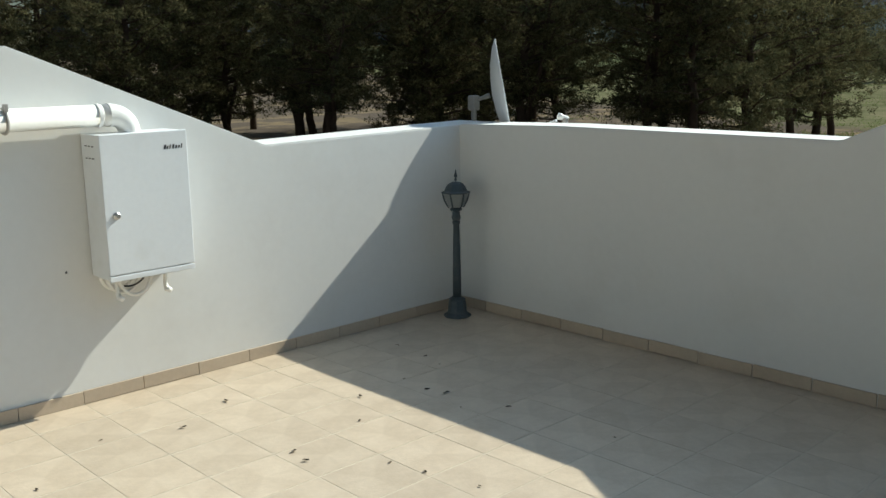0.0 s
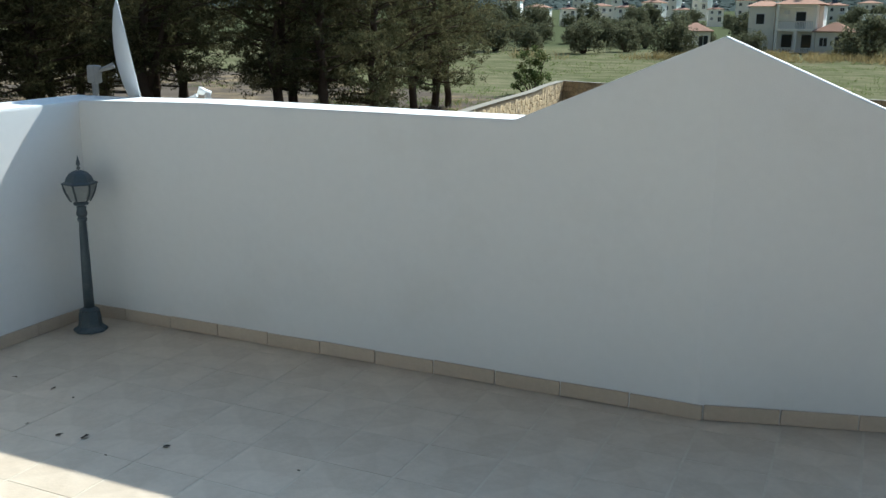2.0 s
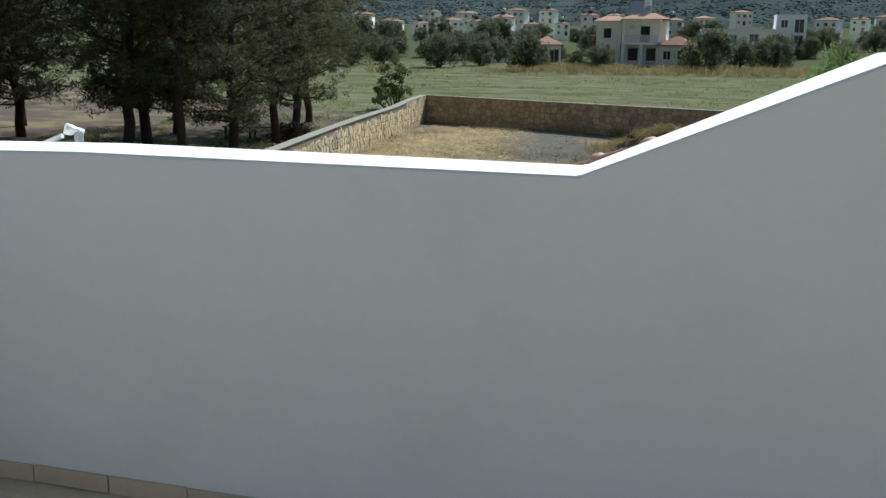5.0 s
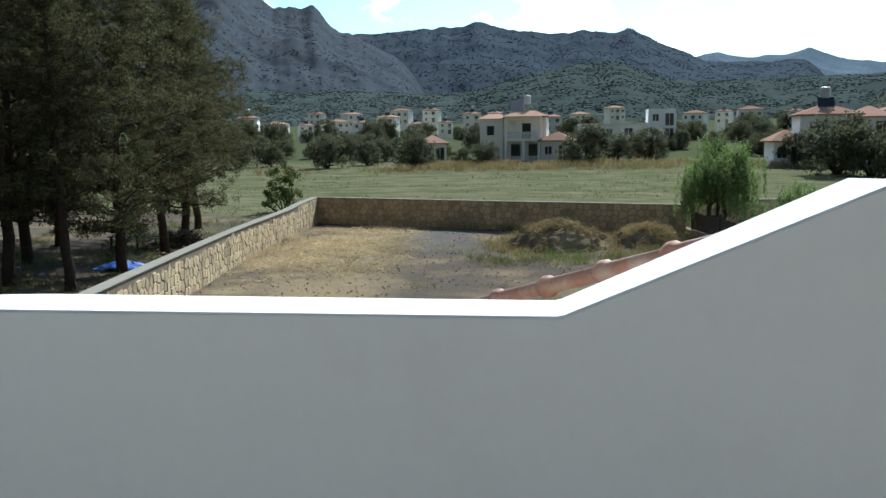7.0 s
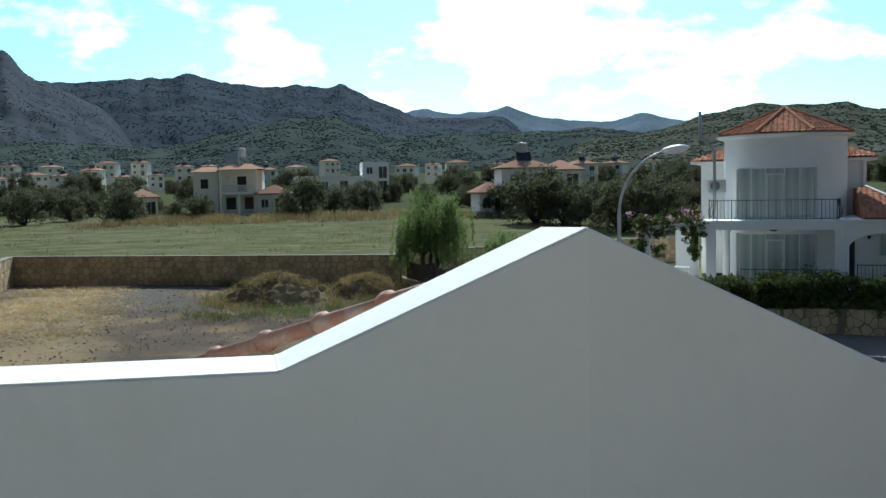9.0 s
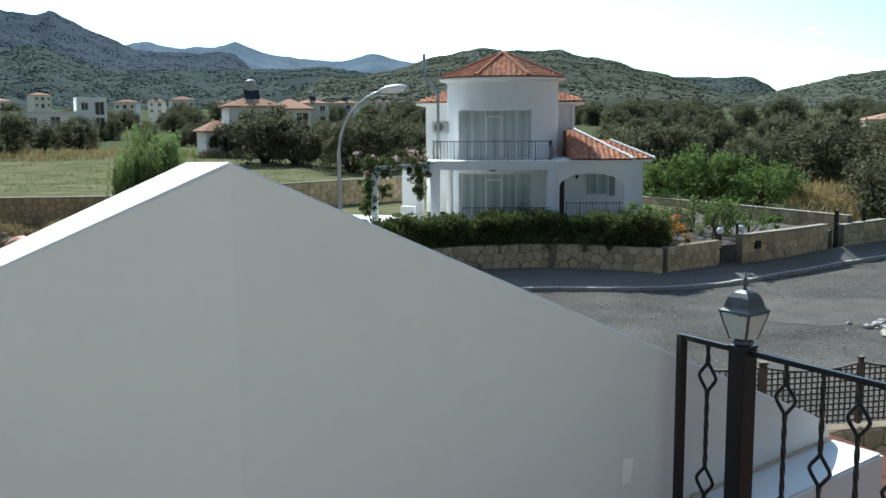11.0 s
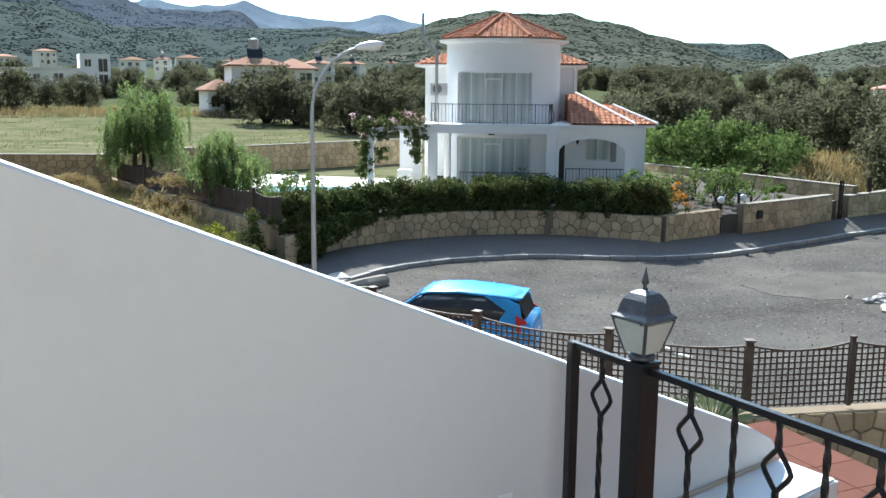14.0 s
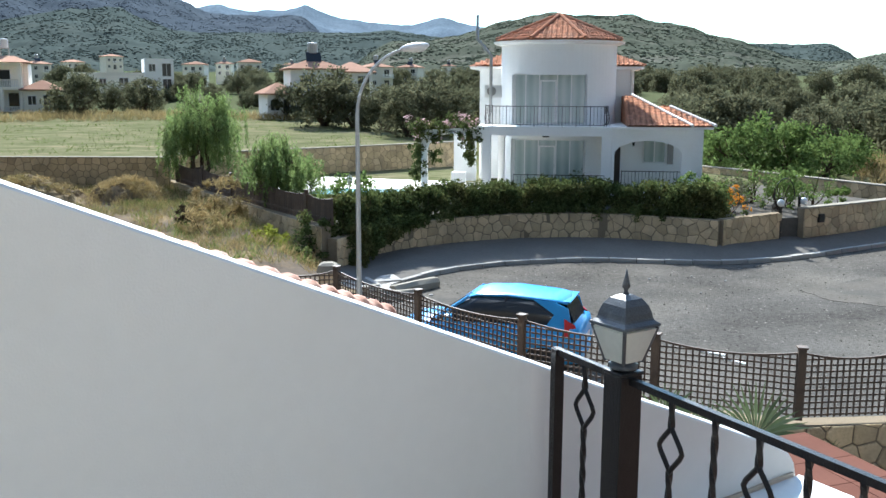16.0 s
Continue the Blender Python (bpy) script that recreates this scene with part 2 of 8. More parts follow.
DOOR_WOOD = material("dark_wood_door", (0.035, 0.022, 0.018), 0.5, 0.2, 4, 40, 0.2, 60)
RUBBER = material("tyre_rubber", (0.018, 0.018, 0.018), 0.8, 0.15)
CAR_BLUE = material("bright_blue_car_paint", (0.05, 0.33, 0.70), 0.22, 0.04, 1, 10, 0, spec=0.7)
CAR_RED = material("dark_red_car_paint", (0.22, 0.014, 0.010), 0.25, 0.06, 1, 10, 0, spec=0.7)
CAR_TEAL = material("teal_car_paint", (0.10, 0.36, 0.36), 0.25, 0.06, 1, 10, 0, spec=0.7)
CAR_WHITE = material("white_car_paint", (0.72, 0.72, 0.70), 0.3, 0.05, 1, 10, 0)
RED_LENS = material("red_lamp_lens", (0.55, 0.02, 0.02), 0.15, 0.05, 3, 20, 0)
CLEAR_LENS = material("clear_lamp_lens", (0.7, 0.72, 0.72), 0.1, 0.05, 3, 20, 0)
POOL = material("pool_water", (0.16, 0.42, 0.50), 0.08, 0.06, 1, 6, 0.2, 4)
BLUE_TARP = material("blue_tarpaulin", (0.02, 0.12, 0.55), 0.5, 0.15, 3, 20, 0.3, 20)
VILLAGE_WALL = material("cream_village_render", (0.90, 0.86, 0.77), 0.85, 0.06, 0.5, 6, 0.05, 20, rand=0.14, spec=0.0)
ROOF_FAR = material("faded_roof_tile", (0.34, 0.215, 0.16), 0.9, 0.12, 0.5, 3, 0, rand=0.2, spec=0.0)
LIME = material("spilled_lime_cement", (0.37, 0.335, 0.275), 0.9, 0.16, 1.5, 12, 0.5, 20, second=(0.24, 0.21, 0.17), second_at=(0.5, 0.68), second_scale=1.5, depth=0.04, spec=0.0)
DIRT = material("pale_road_dirt", (0.108, 0.100, 0.088), 0.97, 0.2, 0.9, 9, 0.6, 14, second=(0.090, 0.086, 0.078), second_at=(0.46, 0.62), second_scale=0.7, depth=0.03, spec=0.0)
LAMP_GLASS = material("dusty_lamp_glass", (0.34, 0.36, 0.35), 0.2, 0.1, 8, 60, 0.05, 90, trans=0.3)
PALE_PAVING = material("pale_terrace_paving", (0.64, 0.62, 0.57), 0.85, 0.1, 1.5, 12, 0.2, 30)
# Crown colours carry painted distance haze, strongest on cliff and ridge.
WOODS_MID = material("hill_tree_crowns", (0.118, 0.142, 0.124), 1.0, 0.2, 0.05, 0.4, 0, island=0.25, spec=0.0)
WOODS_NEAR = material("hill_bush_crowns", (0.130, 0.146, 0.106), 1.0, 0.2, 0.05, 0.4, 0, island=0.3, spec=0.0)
WOODS_CLIFF = material("hazed_cliff_crowns", (0.112, 0.126, 0.136), 1.0, 0.2, 0.05, 0.4, 0, island=0.3, spec=0.0)
WOODS_FAR = material("hazed_ridge_crowns", (0.118, 0.142, 0.166), 1.0, 0.2, 0.05, 0.4, 0, island=0.25, spec=0.0)

# ---- building tools ----
def thing(name, label, category, at=(0, 0, 0), turn=0.0, group="", kind=""):
    ob = new(name)
    ob.matrix_basis = Matrix.Translation(at) @ Matrix.Rotation(radians(turn), 4, "Z")
    return tagged(ob, label, category, group, kind)


def finish(name, bm, mat, smooth=False):
    me = bpy.data.meshes.new(name)
    bm.normal_update()
    bm.to_mesh(me)
    bm.free()
    me.materials.append(mat)
    if smooth:
        me.polygons.foreach_set("use_smooth", [True] * len(me.polygons))
    return me


def part(name, bm, mat, parent=None, label="", smooth=False):
    ob = new(name, finish(name, bm, mat, smooth))
    if parent:
        ob.parent = parent
    return tagged(ob, label)


def share(name, me, parent, m, label=""):
    """One more object on a mesh that is already there."""
    ob = new(name, me)
    ob.parent = parent
    ob.matrix_basis = m
    return tagged(ob, label)


def from_arrays(name, verts, faces, mat, parent=None, smooth=False):
    """A mesh object from numpy arrays; faces is (n, 3) or (n, 4)."""
    me = bpy.data.meshes.new(name)
    verts, faces = np.asarray(verts, np.float32), np.asarray(faces, np.int32)
    k = faces.shape[1]
    me.vertices.add(len(verts))
    me.vertices.foreach_set("co", verts.ravel())
    me.loops.add(faces.size)
    me.loops.foreach_set("vertex_index", faces.ravel())
    me.polygons.add(len(faces))
    me.polygons.foreach_set("loop_start", np.arange(len(faces), dtype=np.int32) * k)
    me.polygons.foreach_set("loop_total", np.full(len(faces), k, np.int32))
    me.update(calc_edges=True)
    me.materials.append(mat)
    if smooth:
        me.polygons.foreach_set("use_smooth", [True] * len(me.polygons))
    ob = new(name, me)
    if parent:
        ob.parent = parent
    return ob


def box(bm, x0, y0, z0, x1, y1, z1, bevel=0.0, m=None):
    r = bmesh.ops.create_cube(bm, size=1.0)
    vs = r["verts"]
    t = Matrix.Translation(((x0 + x1) / 2, (y0 + y1) / 2, (z0 + z1) / 2)) @ Matrix.Diagonal((x1 - x0, y1 - y0, z1 - z0, 1))
    bmesh.ops.transform(bm, matrix=(m or Matrix()) @ t, verts=vs)
    if bevel:
        es = list({e for v in vs for e in v.link_edges})
        bmesh.ops.bevel(bm, geom=es, offset=bevel, segments=2, affect="EDGES", profile=0.6)
    return bm


def cube(*a, **k):
    return box(bmesh.new(), *a, **k)


def prism(poly, lift, bm=None, m=None):
    """Extrudes a flat polygon (3D points) by the vector lift."""
    bm = bm or bmesh.new()
    m = m or Matrix()
    lo = [bm.verts.new(m @ Vector(p)) for p in poly]
    hi = [bm.verts.new(m @ (Vector(p) + Vector(lift))) for p in poly]
    bm.faces.new(lo)
    bm.faces.new(hi)
    for i in range(len(lo)):
        j = (i + 1) % len(lo)
        bm.faces.new((lo[i], lo[j], hi[j], hi[i]))
    bmesh.ops.recalc_face_normals(bm, faces=bm.faces)
    return bm


def lathe(profile, sides=24, bm=None, m=None, flat=False):
    """Turns a profile of (radius, z) about the z axis."""
    bm = bm or bmesh.new()
    m = m or Matrix()
    rings = []
    for r, z in profile:
        off = 0.5 if flat else 0.0
        rings.append([bm.verts.new(m @ Vector((r * math.cos(2 * math.pi * (k + off) / sides), r * math.sin(2 * math.pi * (k + off) / sides), z))) for k in range(sides)])
    for a, b in zip(rings, rings[1:]):
        for k in range(sides):
            bm.faces.new((a[k], a[(k + 1) % sides], b[(k + 1) % sides], b[k]))
    bm.faces.new(rings[0][::-1])
    bm.faces.new(rings[-1])
    return bm


def tube(points, radius, sides=8, bm=None, twist=0.0, closed=False):
    """A tube along points; radius may be a list. twist: degrees of turn per metre for square bars."""
    bm = bm or bmesh.new()
    pts = [Vector(p) for p in points]
    n = len(pts)
    rad = radius if isinstance(radius, (list, tuple)) else [radius] * n
    rings, up, run = [], None, 0.0
    for i, p in enumerate(pts):
        d = (pts[(i + 1) % n] - pts[i - 1]) if closed else (pts[min(i + 1, n - 1)] - pts[max(i - 1, 0)])
        d.normalize()
        if up is None:
            up = Vector((0, 0, 1)) if abs(d.z) < 0.9 else Vector((1, 0, 0))
        side = d.cross(up).normalized()
        up = side.cross(d).normalized()
        if i:
            run += (pts[i] - pts[i - 1]).length
        a0 = radians(twist * run) + math.pi / sides
        rings.append([bm.verts.new(p + rad[i] * (math.cos(a0 + 2 * math.pi * k / sides) * side + math.sin(a0 + 2 * math.pi * k / sides) * up)) for k in range(sides)])
    pairs = list(zip(rings, rings[1:])) + ([(rings[-1], rings[0])] if closed else [])
    for a, b in pairs:
        for k in range(sides):
            bm.faces.new((a[k], a[(k + 1) % sides], b[(k + 1) % sides], b[k]))
    if not closed:
        bm.faces.new(rings[0][::-1])
        bm.faces.new(rings[-1])
    bmesh.ops.recalc_face_normals(bm, faces=bm.faces)
    return bm


def along(path, s):
    """The point and heading at the distance s along a plan path of (x, y) points."""
    last = len(path) - 2
    for i, (a, b) in enumerate(zip(path, path[1:])):
        a, b = Vector(a), Vector(b)
        d = (b - a).length
        if s <= d or i == last:
            h = (b - a).normalized()
            return a + h * s, h
        s -= d


def length(path):
    return sum((Vector(b) - Vector(a)).length for a, b in zip(path, path[1:]))


def smooth_path(path, steps=6):
    """A Catmull-Rom curve through plan points."""
    p = [Vector(q) for q in path]
    p = [2 * p[0] - p[1]] + p + [2 * p[-1] - p[-2]]
    out = []
    for i in range(1, len(p) - 2):
        for k in range(steps):
            t = k / steps
            out.append(0.5 * ((2 * p[i]) + (p[i + 1] - p[i - 1]) * t + (2 * p[i - 1] - 5 * p[i] + 4 * p[i + 1] - p[i + 2]) * t * t + (3 * p[i] - p[i - 1] - 3 * p[i + 1] + p[i + 2]) * t ** 3))
    out.append(p[-2])
    return [tuple(q) for q in out]


# ---- terrain ----
def smoothstep(a, b, v):
    t = np.clip((v - a) / (b - a), 0, 1)
    return t * t * (3 - 2 * t)


ROAD_Z, YARD_Z = -4.6, -3.3
VILLA_WALL = [(10.9, 28.0), (13.2, 30.3), (15.8, 31.4), (18.8, 31.8), (21.9, 31.1), (23.8, 29.7), (25.6, 27.6), (27.2, 28.0), (29.2, 28.6)]


def ground_z(x, y):
    """Height of the land: the yard, the lower road, the field, and the rising ground behind."""
    z = np.full_like(x, YARD_Z)
    east = smoothstep(8.5, 12.0, x) * smoothstep(41.0, 34.5, y)
    z = z + (ROAD_Z - YARD_Z - 0.42) * east
    r = np.hypot(x, y)
    z = z + 1.5 * smoothstep(52, 135, y) + 2.2 * smoothstep(135, 200, r) + 5.5 * smoothstep(185, 480, r) + 10 * smoothstep(480, 1100, r)
    z = z - 0.004 * np.clip(x - 20, 0, 200) * smoothstep(30, 60, y)
    return z


def ground_at(x, y):
    return float(ground_z(np.array([float(x)]), np.array([float(y)]))[0])


def noise_grid(x, y, size, octaves=5, seed=0.0):
    out = np.zeros_like(x)
    flat = out.ravel()
    for i, (a, b) in enumerate(zip(x.ravel(), y.ravel())):
        flat[i] = noise.fractal(Vector((a / size, b / size, seed)), 1.0, 2.0, octaves)
    return out


def ground_material():
    m = material("field_and_soil", (0.102, 0.084, 0.067), 0.97, 0.22, 0.35, 5, 0.7, 7, second=(0.18, 0.14, 0.088), second_at=(0.48, 0.60), second_scale=0.25, depth=0.06, spec=0.0)
    n, l = m.node_tree.nodes, m.node_tree.links
    b = n["Principled BSDF"]
    soil = b.inputs["Base Color"].links[0].from_socket
    geo = n.new("ShaderNodeNewGeometry")
    sep = n.new("ShaderNodeSeparateXYZ")
    l.new(geo.outputs["Position"], sep.inputs["Vector"])
    # straw-strewn earth and a grey gravel strip in the yard
    warp = n.new("ShaderNodeTexNoise")
    warp.inputs["Scale"].default_value, warp.inputs["Detail"].default_value, warp.inputs["Roughness"].default_value = 0.45, 8, 0.7
    l.new(geo.outputs["Position"], warp.inputs["Vector"])
    for centre, size, colour in (((-9.3, 41.0, YARD_Z), (4.4, 11.5, 9), (0.33, 0.255, 0.145)), ((-6.6, 27.0, YARD_Z), (3.2, 5.0, 9), (0.24, 0.185, 0.11)), ((-4.9, 43.5, YARD_Z), (2.7, 9.0, 9), (0.112, 0.108, 0.102))):
        mpp = n.new("ShaderNodeMapping")
        mpp.vector_type = "TEXTURE"
        mpp.inputs["Location"].default_value, mpp.inputs["Scale"].default_value = centre, size
        l.new(geo.outputs["Position"], mpp.inputs["Vector"])
        ln = n.new("ShaderNodeVectorMath")
        ln.operation = "LENGTH"
        l.new(mpp.outputs["Vector"], ln.inputs[0])
        ad = n.new("ShaderNodeMath")
        ad.operation = "MULTIPLY_ADD"
        ad.inputs[1].default_value = 3.4
        l.new(warp.outputs["Fac"], ad.inputs[0])
        l.new(ln.outputs["Value"], ad.inputs[2])
        rg = n.new("ShaderNodeMapRange")
        rg.inputs["From Min"].default_value, rg.inputs["From Max"].default_value = 2.05, 2.75
        rg.inputs["To Min"].default_value, rg.inputs["To Max"].default_value = 0.75, 0.0
        l.new(ad.outputs["Value"], rg.inputs["Value"])
        mx = n.new("ShaderNodeMixRGB")
        mx.inputs["Color2"].default_value = (*colour, 1)
        l.new(rg.outputs["Result"], mx.inputs["Fac"])
        l.new(soil, mx.inputs["Color1"])
        soil = mx.outputs["Color"]
    # meadow beyond the stone wall
    tex = n.new("ShaderNodeTexNoise")
    tex.inputs["Scale"].default_value, tex.inputs["Detail"].default_value, tex.inputs["Roughness"].default_value = 0.25, 12, 0.72
    mp2 = n.new("ShaderNodeMapping")
    mp2.inputs["Scale"].default_value = (1.2, 2.6, 1)
    l.new(geo.outputs["Position"], mp2.inputs["Vector"])
    l.new(mp2.outputs["Vector"], tex.inputs["Vector"])
    ramp = n.new("ShaderNodeValToRGB")
    els = ramp.color_ramp.elements
    els[0].position, els[0].color = 0.36, (0.074, 0.084, 0.038, 1)
    els[1].position, els[1].color = 0.66, (0.185, 0.160, 0.100, 1)
    mid = els.new(0.50)
    mid.color = (0.120, 0.120, 0.066, 1)
    l.new(tex.outputs["Fac"], ramp.inputs["Fac"])
    edge = n.new("ShaderNodeMapRange")
    edge.inputs["From Min"].default_value, edge.inputs["From Max"].default_value = 46.5, 49.5
    slant = n.new("ShaderNodeMath")
    slant.operation = "MULTIPLY_ADD"
    slant.inputs[1].default_value = 0.45
    l.new(sep.outputs["X"], slant.inputs[0])
    l.new(sep.outputs["Y"], slant.inputs[2])
    l.new(slant.outputs["Value"], edge.inputs["Value"])
    mix = n.new("ShaderNodeMixRGB")
    l.new(edge.outputs["Result"], mix.inputs["Fac"])
    l.new(soil, mix.inputs["Color1"])
    l.new(ramp.outputs["Color"], mix.inputs["Color2"])
    scrub = n.new("ShaderNodeMapRange")
    scrub.inputs["From Min"].default_value, scrub.inputs["From Max"].default_value = 122, 140
    l.new(sep.outputs["Y"], scrub.inputs["Value"])
    mix2 = n.new("ShaderNodeMixRGB")
    mix2.inputs["Color2"].default_value = (0.075, 0.085, 0.045, 1)
    l.new(scrub.outputs["Result"], mix2.inputs["Fac"])
    l.new(mix.outputs["Color"], mix2.inputs["Color1"])
    l.new(mix2.outputs["Color"], b.inputs["Base Color"])
    return m


def build_ground():
    near = np.unique(np.concatenate([np.arange(-60, 90, 1.5), np.geomspace(90, 1600, 26), -np.geomspace(60, 1500, 22)]))
    far = np.unique(np.concatenate([np.arange(-14, 150, 1.5), np.geomspace(150, 1500, 30), -np.geomspace(14, 400, 12)]))
    gx, gy = np.meshgrid(near, far)
    gz = ground_z(gx, gy)
    bumps = noise_grid(gx, gy, 7.0, 4)
    road = (gx > 9.5) & (gy < 29) & (gy > -14) & (gx < 70)
    gz = gz + np.where(road, 0.0, 0.09) * bumps
    nx, ny = len(near), len(far)
    idx = np.arange(nx * ny).reshape(ny, nx)
    faces = np.stack([idx[:-1, :-1], idx[:-1, 1:], idx[1:, 1:], idx[1:, :-1]], -1).reshape(-1, 4)
    ob = from_arrays("ground", np.stack([gx, gy, gz], -1).reshape(-1, 3), faces, ground_material(), smooth=True)
    tagged(ob, "bare brown soil yard and dry green meadow", "ground", kind="structure")


build_ground()


def mountain_material(name, low, high, rock, scale, dots):
    m = material(name, low, 0.95, 0.28, scale * 3, scale * 22, 0.05, scale * 30, second=high, second_at=(0.44, 0.6), second_scale=scale * 2.2, depth=5.0, spec=0.0)
    n, l = m.node_tree.nodes, m.node_tree.links
    b = n["Principled BSDF"]
    base = b.inputs["Base Color"].links[0].from_socket
    tex = n.new("ShaderNodeTexNoise")
    tex.inputs["Scale"].default_value, tex.inputs["Detail"].default_value, tex.inputs["Roughness"].default_value = scale * 0.9, 10, 0.68
    co = n.new("ShaderNodeTexCoord")
    l.new(co.outputs["Object"], tex.inputs["Vector"])
    mr = n.new("ShaderNodeMapRange")
    mr.inputs["From Min"].default_value, mr.inputs["From Max"].default_value = 0.54, 0.68
    l.new(tex.outputs["Fac"], mr.inputs["Value"])
    mix = n.new("ShaderNodeMixRGB")
    mix.inputs["Color2"].default_value = (*rock, 1)
    l.new(mr.outputs["Result"], mix.inputs["Fac"])
    l.new(base, mix.inputs["Color1"])
    # single trees and bushes dotted over the slope
    vo = n.new("ShaderNodeTexVoronoi")
    vo.inputs["Scale"].default_value = dots
    l.new(co.outputs["Object"], vo.inputs["Vector"])
    vm = n.new("ShaderNodeMapRange")
    vm.inputs["From Min"].default_value, vm.inputs["From Max"].default_value = 0.20, 0.55
    vm.inputs["To Min"].default_value, vm.inputs["To Max"].default_value = 0.7, 0.0
    l.new(vo.outputs["Distance"], vm.inputs["Value"])
    trees = n.new("ShaderNodeMixRGB")
    trees.inputs["Color2"].default_value = (*[c * 0.78 for c in low], 1)
    l.new(vm.outputs["Result"], trees.inputs["Fac"])
    l.new(mix.outputs["Color"], trees.inputs["Color1"])
    l.new(trees.outputs["Color"], b.inputs["Base Color"])
    return m


def mountain_range(name, label, peaks, radius, spread, az0, az1, mat, foot, rough, seed):
    """A range of hills as a height field on a fan about the house: each peak is (azimuth, elevation, width) in degrees."""
    az = np.radians(np.arange(az0, az1, 0.18))
    rs = np.concatenate([np.linspace(radius - spread, radius, 96), np.linspace(radius, radius + spread * 0.5, 8)[1:]])
    A, R = np.meshgrid(az, rs)
    deg = np.degrees(A)
    pk = sorted((a, e) for a, e, w in peaks)
    crest = np.interp(deg, [p[0] for p in pk], [p[1] for p in pk])
    for a, e, w in peaks:
        crest = crest + 0.035 * e * np.exp(-((deg - a) / (0.35 * w)) ** 2)
    crest = crest * smoothstep(az0, az0 + 4.5, deg) * smoothstep(az1, az1 - 4.5, deg)
    X, Y = R * np.cos(A), R * np.sin(A)
    n1 = noise_grid(X, Y, radius * 0.10, 4, seed)
    gully = np.abs(noise_grid(deg * 1.0, R / radius * 9.0, 2.6, 4, seed + 2))
    n2 = noise_grid(deg[:1], deg[:1] * 0, 2.2, 6, seed + 9)
    n3 = noise_grid(deg[:1], deg[:1] * 0, 0.45, 4, seed + 4)
    rise = np.clip(1 - np.abs(R - radius) / spread, 0, 1)
    rise = np.where(R > radius, 1 - 0.4 * (R - radius) / (spread * 0.5), rise ** 0.85)
    crest = crest * (1 + 0.05 * rough * n2 * rise ** 2) + 0.05 * rough * n3 * rise ** 4
    Z = 1.6 + np.tan(np.radians(crest)) * radius * rise + (0.7 * n1 - 0.5 * gully) * rise * (1 - rise) * radius * 0.036 * rough
    Z = np.where(R < radius - spread * 0.97, foot - 12, Z)
    nA, nR = len(az), len(rs)
    idx = np.arange(nA * nR).reshape(nR, nA)
    faces = np.stack([idx[:-1, :-1], idx[:-1, 1:], idx[1:, 1:], idx[1:, :-1]], -1).reshape(-1, 4)
    ob = from_arrays(name, np.stack([X, Y, Z], -1).reshape(-1, 3), faces, mat, smooth=True)
    tagged(ob, label, "mountain", kind="structure")
    return X, Y, Z, np.where(R > radius, 1.0 + 0 * R, np.clip(1 - (radius - R) / spread, 0, 1))


def woods(name, label, field, mat, count, size, seed, keep):
    """Tree and bush crowns dotted over a hillside, as one mesh of small uneven lumps."""
    r = np.random.RandomState(seed)
    bm = bmesh.new()
    bmesh.ops.create_icosphere(bm, subdivisions=1, radius=1)
    base = np.array([v.co[:] for v in bm.verts])
    tri = np.array([[v.index for v in f.verts] for f in bm.faces])
    bm.free()
    X, Y, Z, rise = field
    ok = np.argwhere((rise[:-1, :-1] > keep[0]) & (rise[:-1, :-1] <= keep[1]))
    pick = ok[r.randint(0, len(ok), count * 2)]
    i, j = pick[:, 0], pick[:, 1]
    u, v = r.rand(len(i)), r.rand(len(i))
    def at(F):
        return (F[i, j] * (1 - u) + F[i + 1, j] * u) * (1 - v) + (F[i, j + 1] * (1 - u) + F[i + 1, j + 1] * u) * v
    P = np.stack([at(X), at(Y), at(Z)], -1)
    cover = np.array([noise.noise(Vector((p[0] / (size * 22), p[1] / (size * 22), seed))) for p in P])
    P = P[cover + r.normal(scale=0.22, size=len(P)) > -0.02][:count]
    n = len(P)
    s = size * r.uniform(0.55, 1.3, (n, 1, 1)) * np.array([1, 1, 0.26])
    V = P[:, None, :] + base[None] * s * r.uniform(0.75, 1.2, (n, len(base), 1)) + np.array([0, 0, size * 0.08])
    F = (tri[None] + (np.arange(n) * len(base))[:, None, None]).reshape(-1, 3)
    tagged(from_arrays(name, V.reshape(-1, 3), F, mat, smooth=True), label, "woodland", kind="stuff")


# Distance haze is put into the first three base colours as a blue shift.
MT_FAR = mountain_material("hazed_far_scrub", (0.135, 0.175, 0.215), (0.140, 0.182, 0.222), (0.150, 0.190, 0.228), 0.004, 0.08)
MT_CLIFF = mountain_material("hazed_grey_cliff_scrub", (0.068, 0.078, 0.090), (0.073, 0.082, 0.093), (0.085, 0.090, 0.098), 0.006, 0.14)
MT_MAIN = mountain_material("hazed_forest_ridge", (0.066, 0.081, 0.098), (0.071, 0.086, 0.101), (0.078, 0.093, 0.106), 0.006, 0.14)
MT_MID = mountain_material("forest_slope", (0.058, 0.073, 0.068), (0.064, 0.078, 0.071), (0.073, 0.085, 0.076), 0.009, 0.20)
MT_NEAR = mountain_material("maquis_hill", (0.070, 0.079, 0.060), (0.082, 0.089, 0.067), (0.130, 0.124, 0.104), 0.022, 0.30)
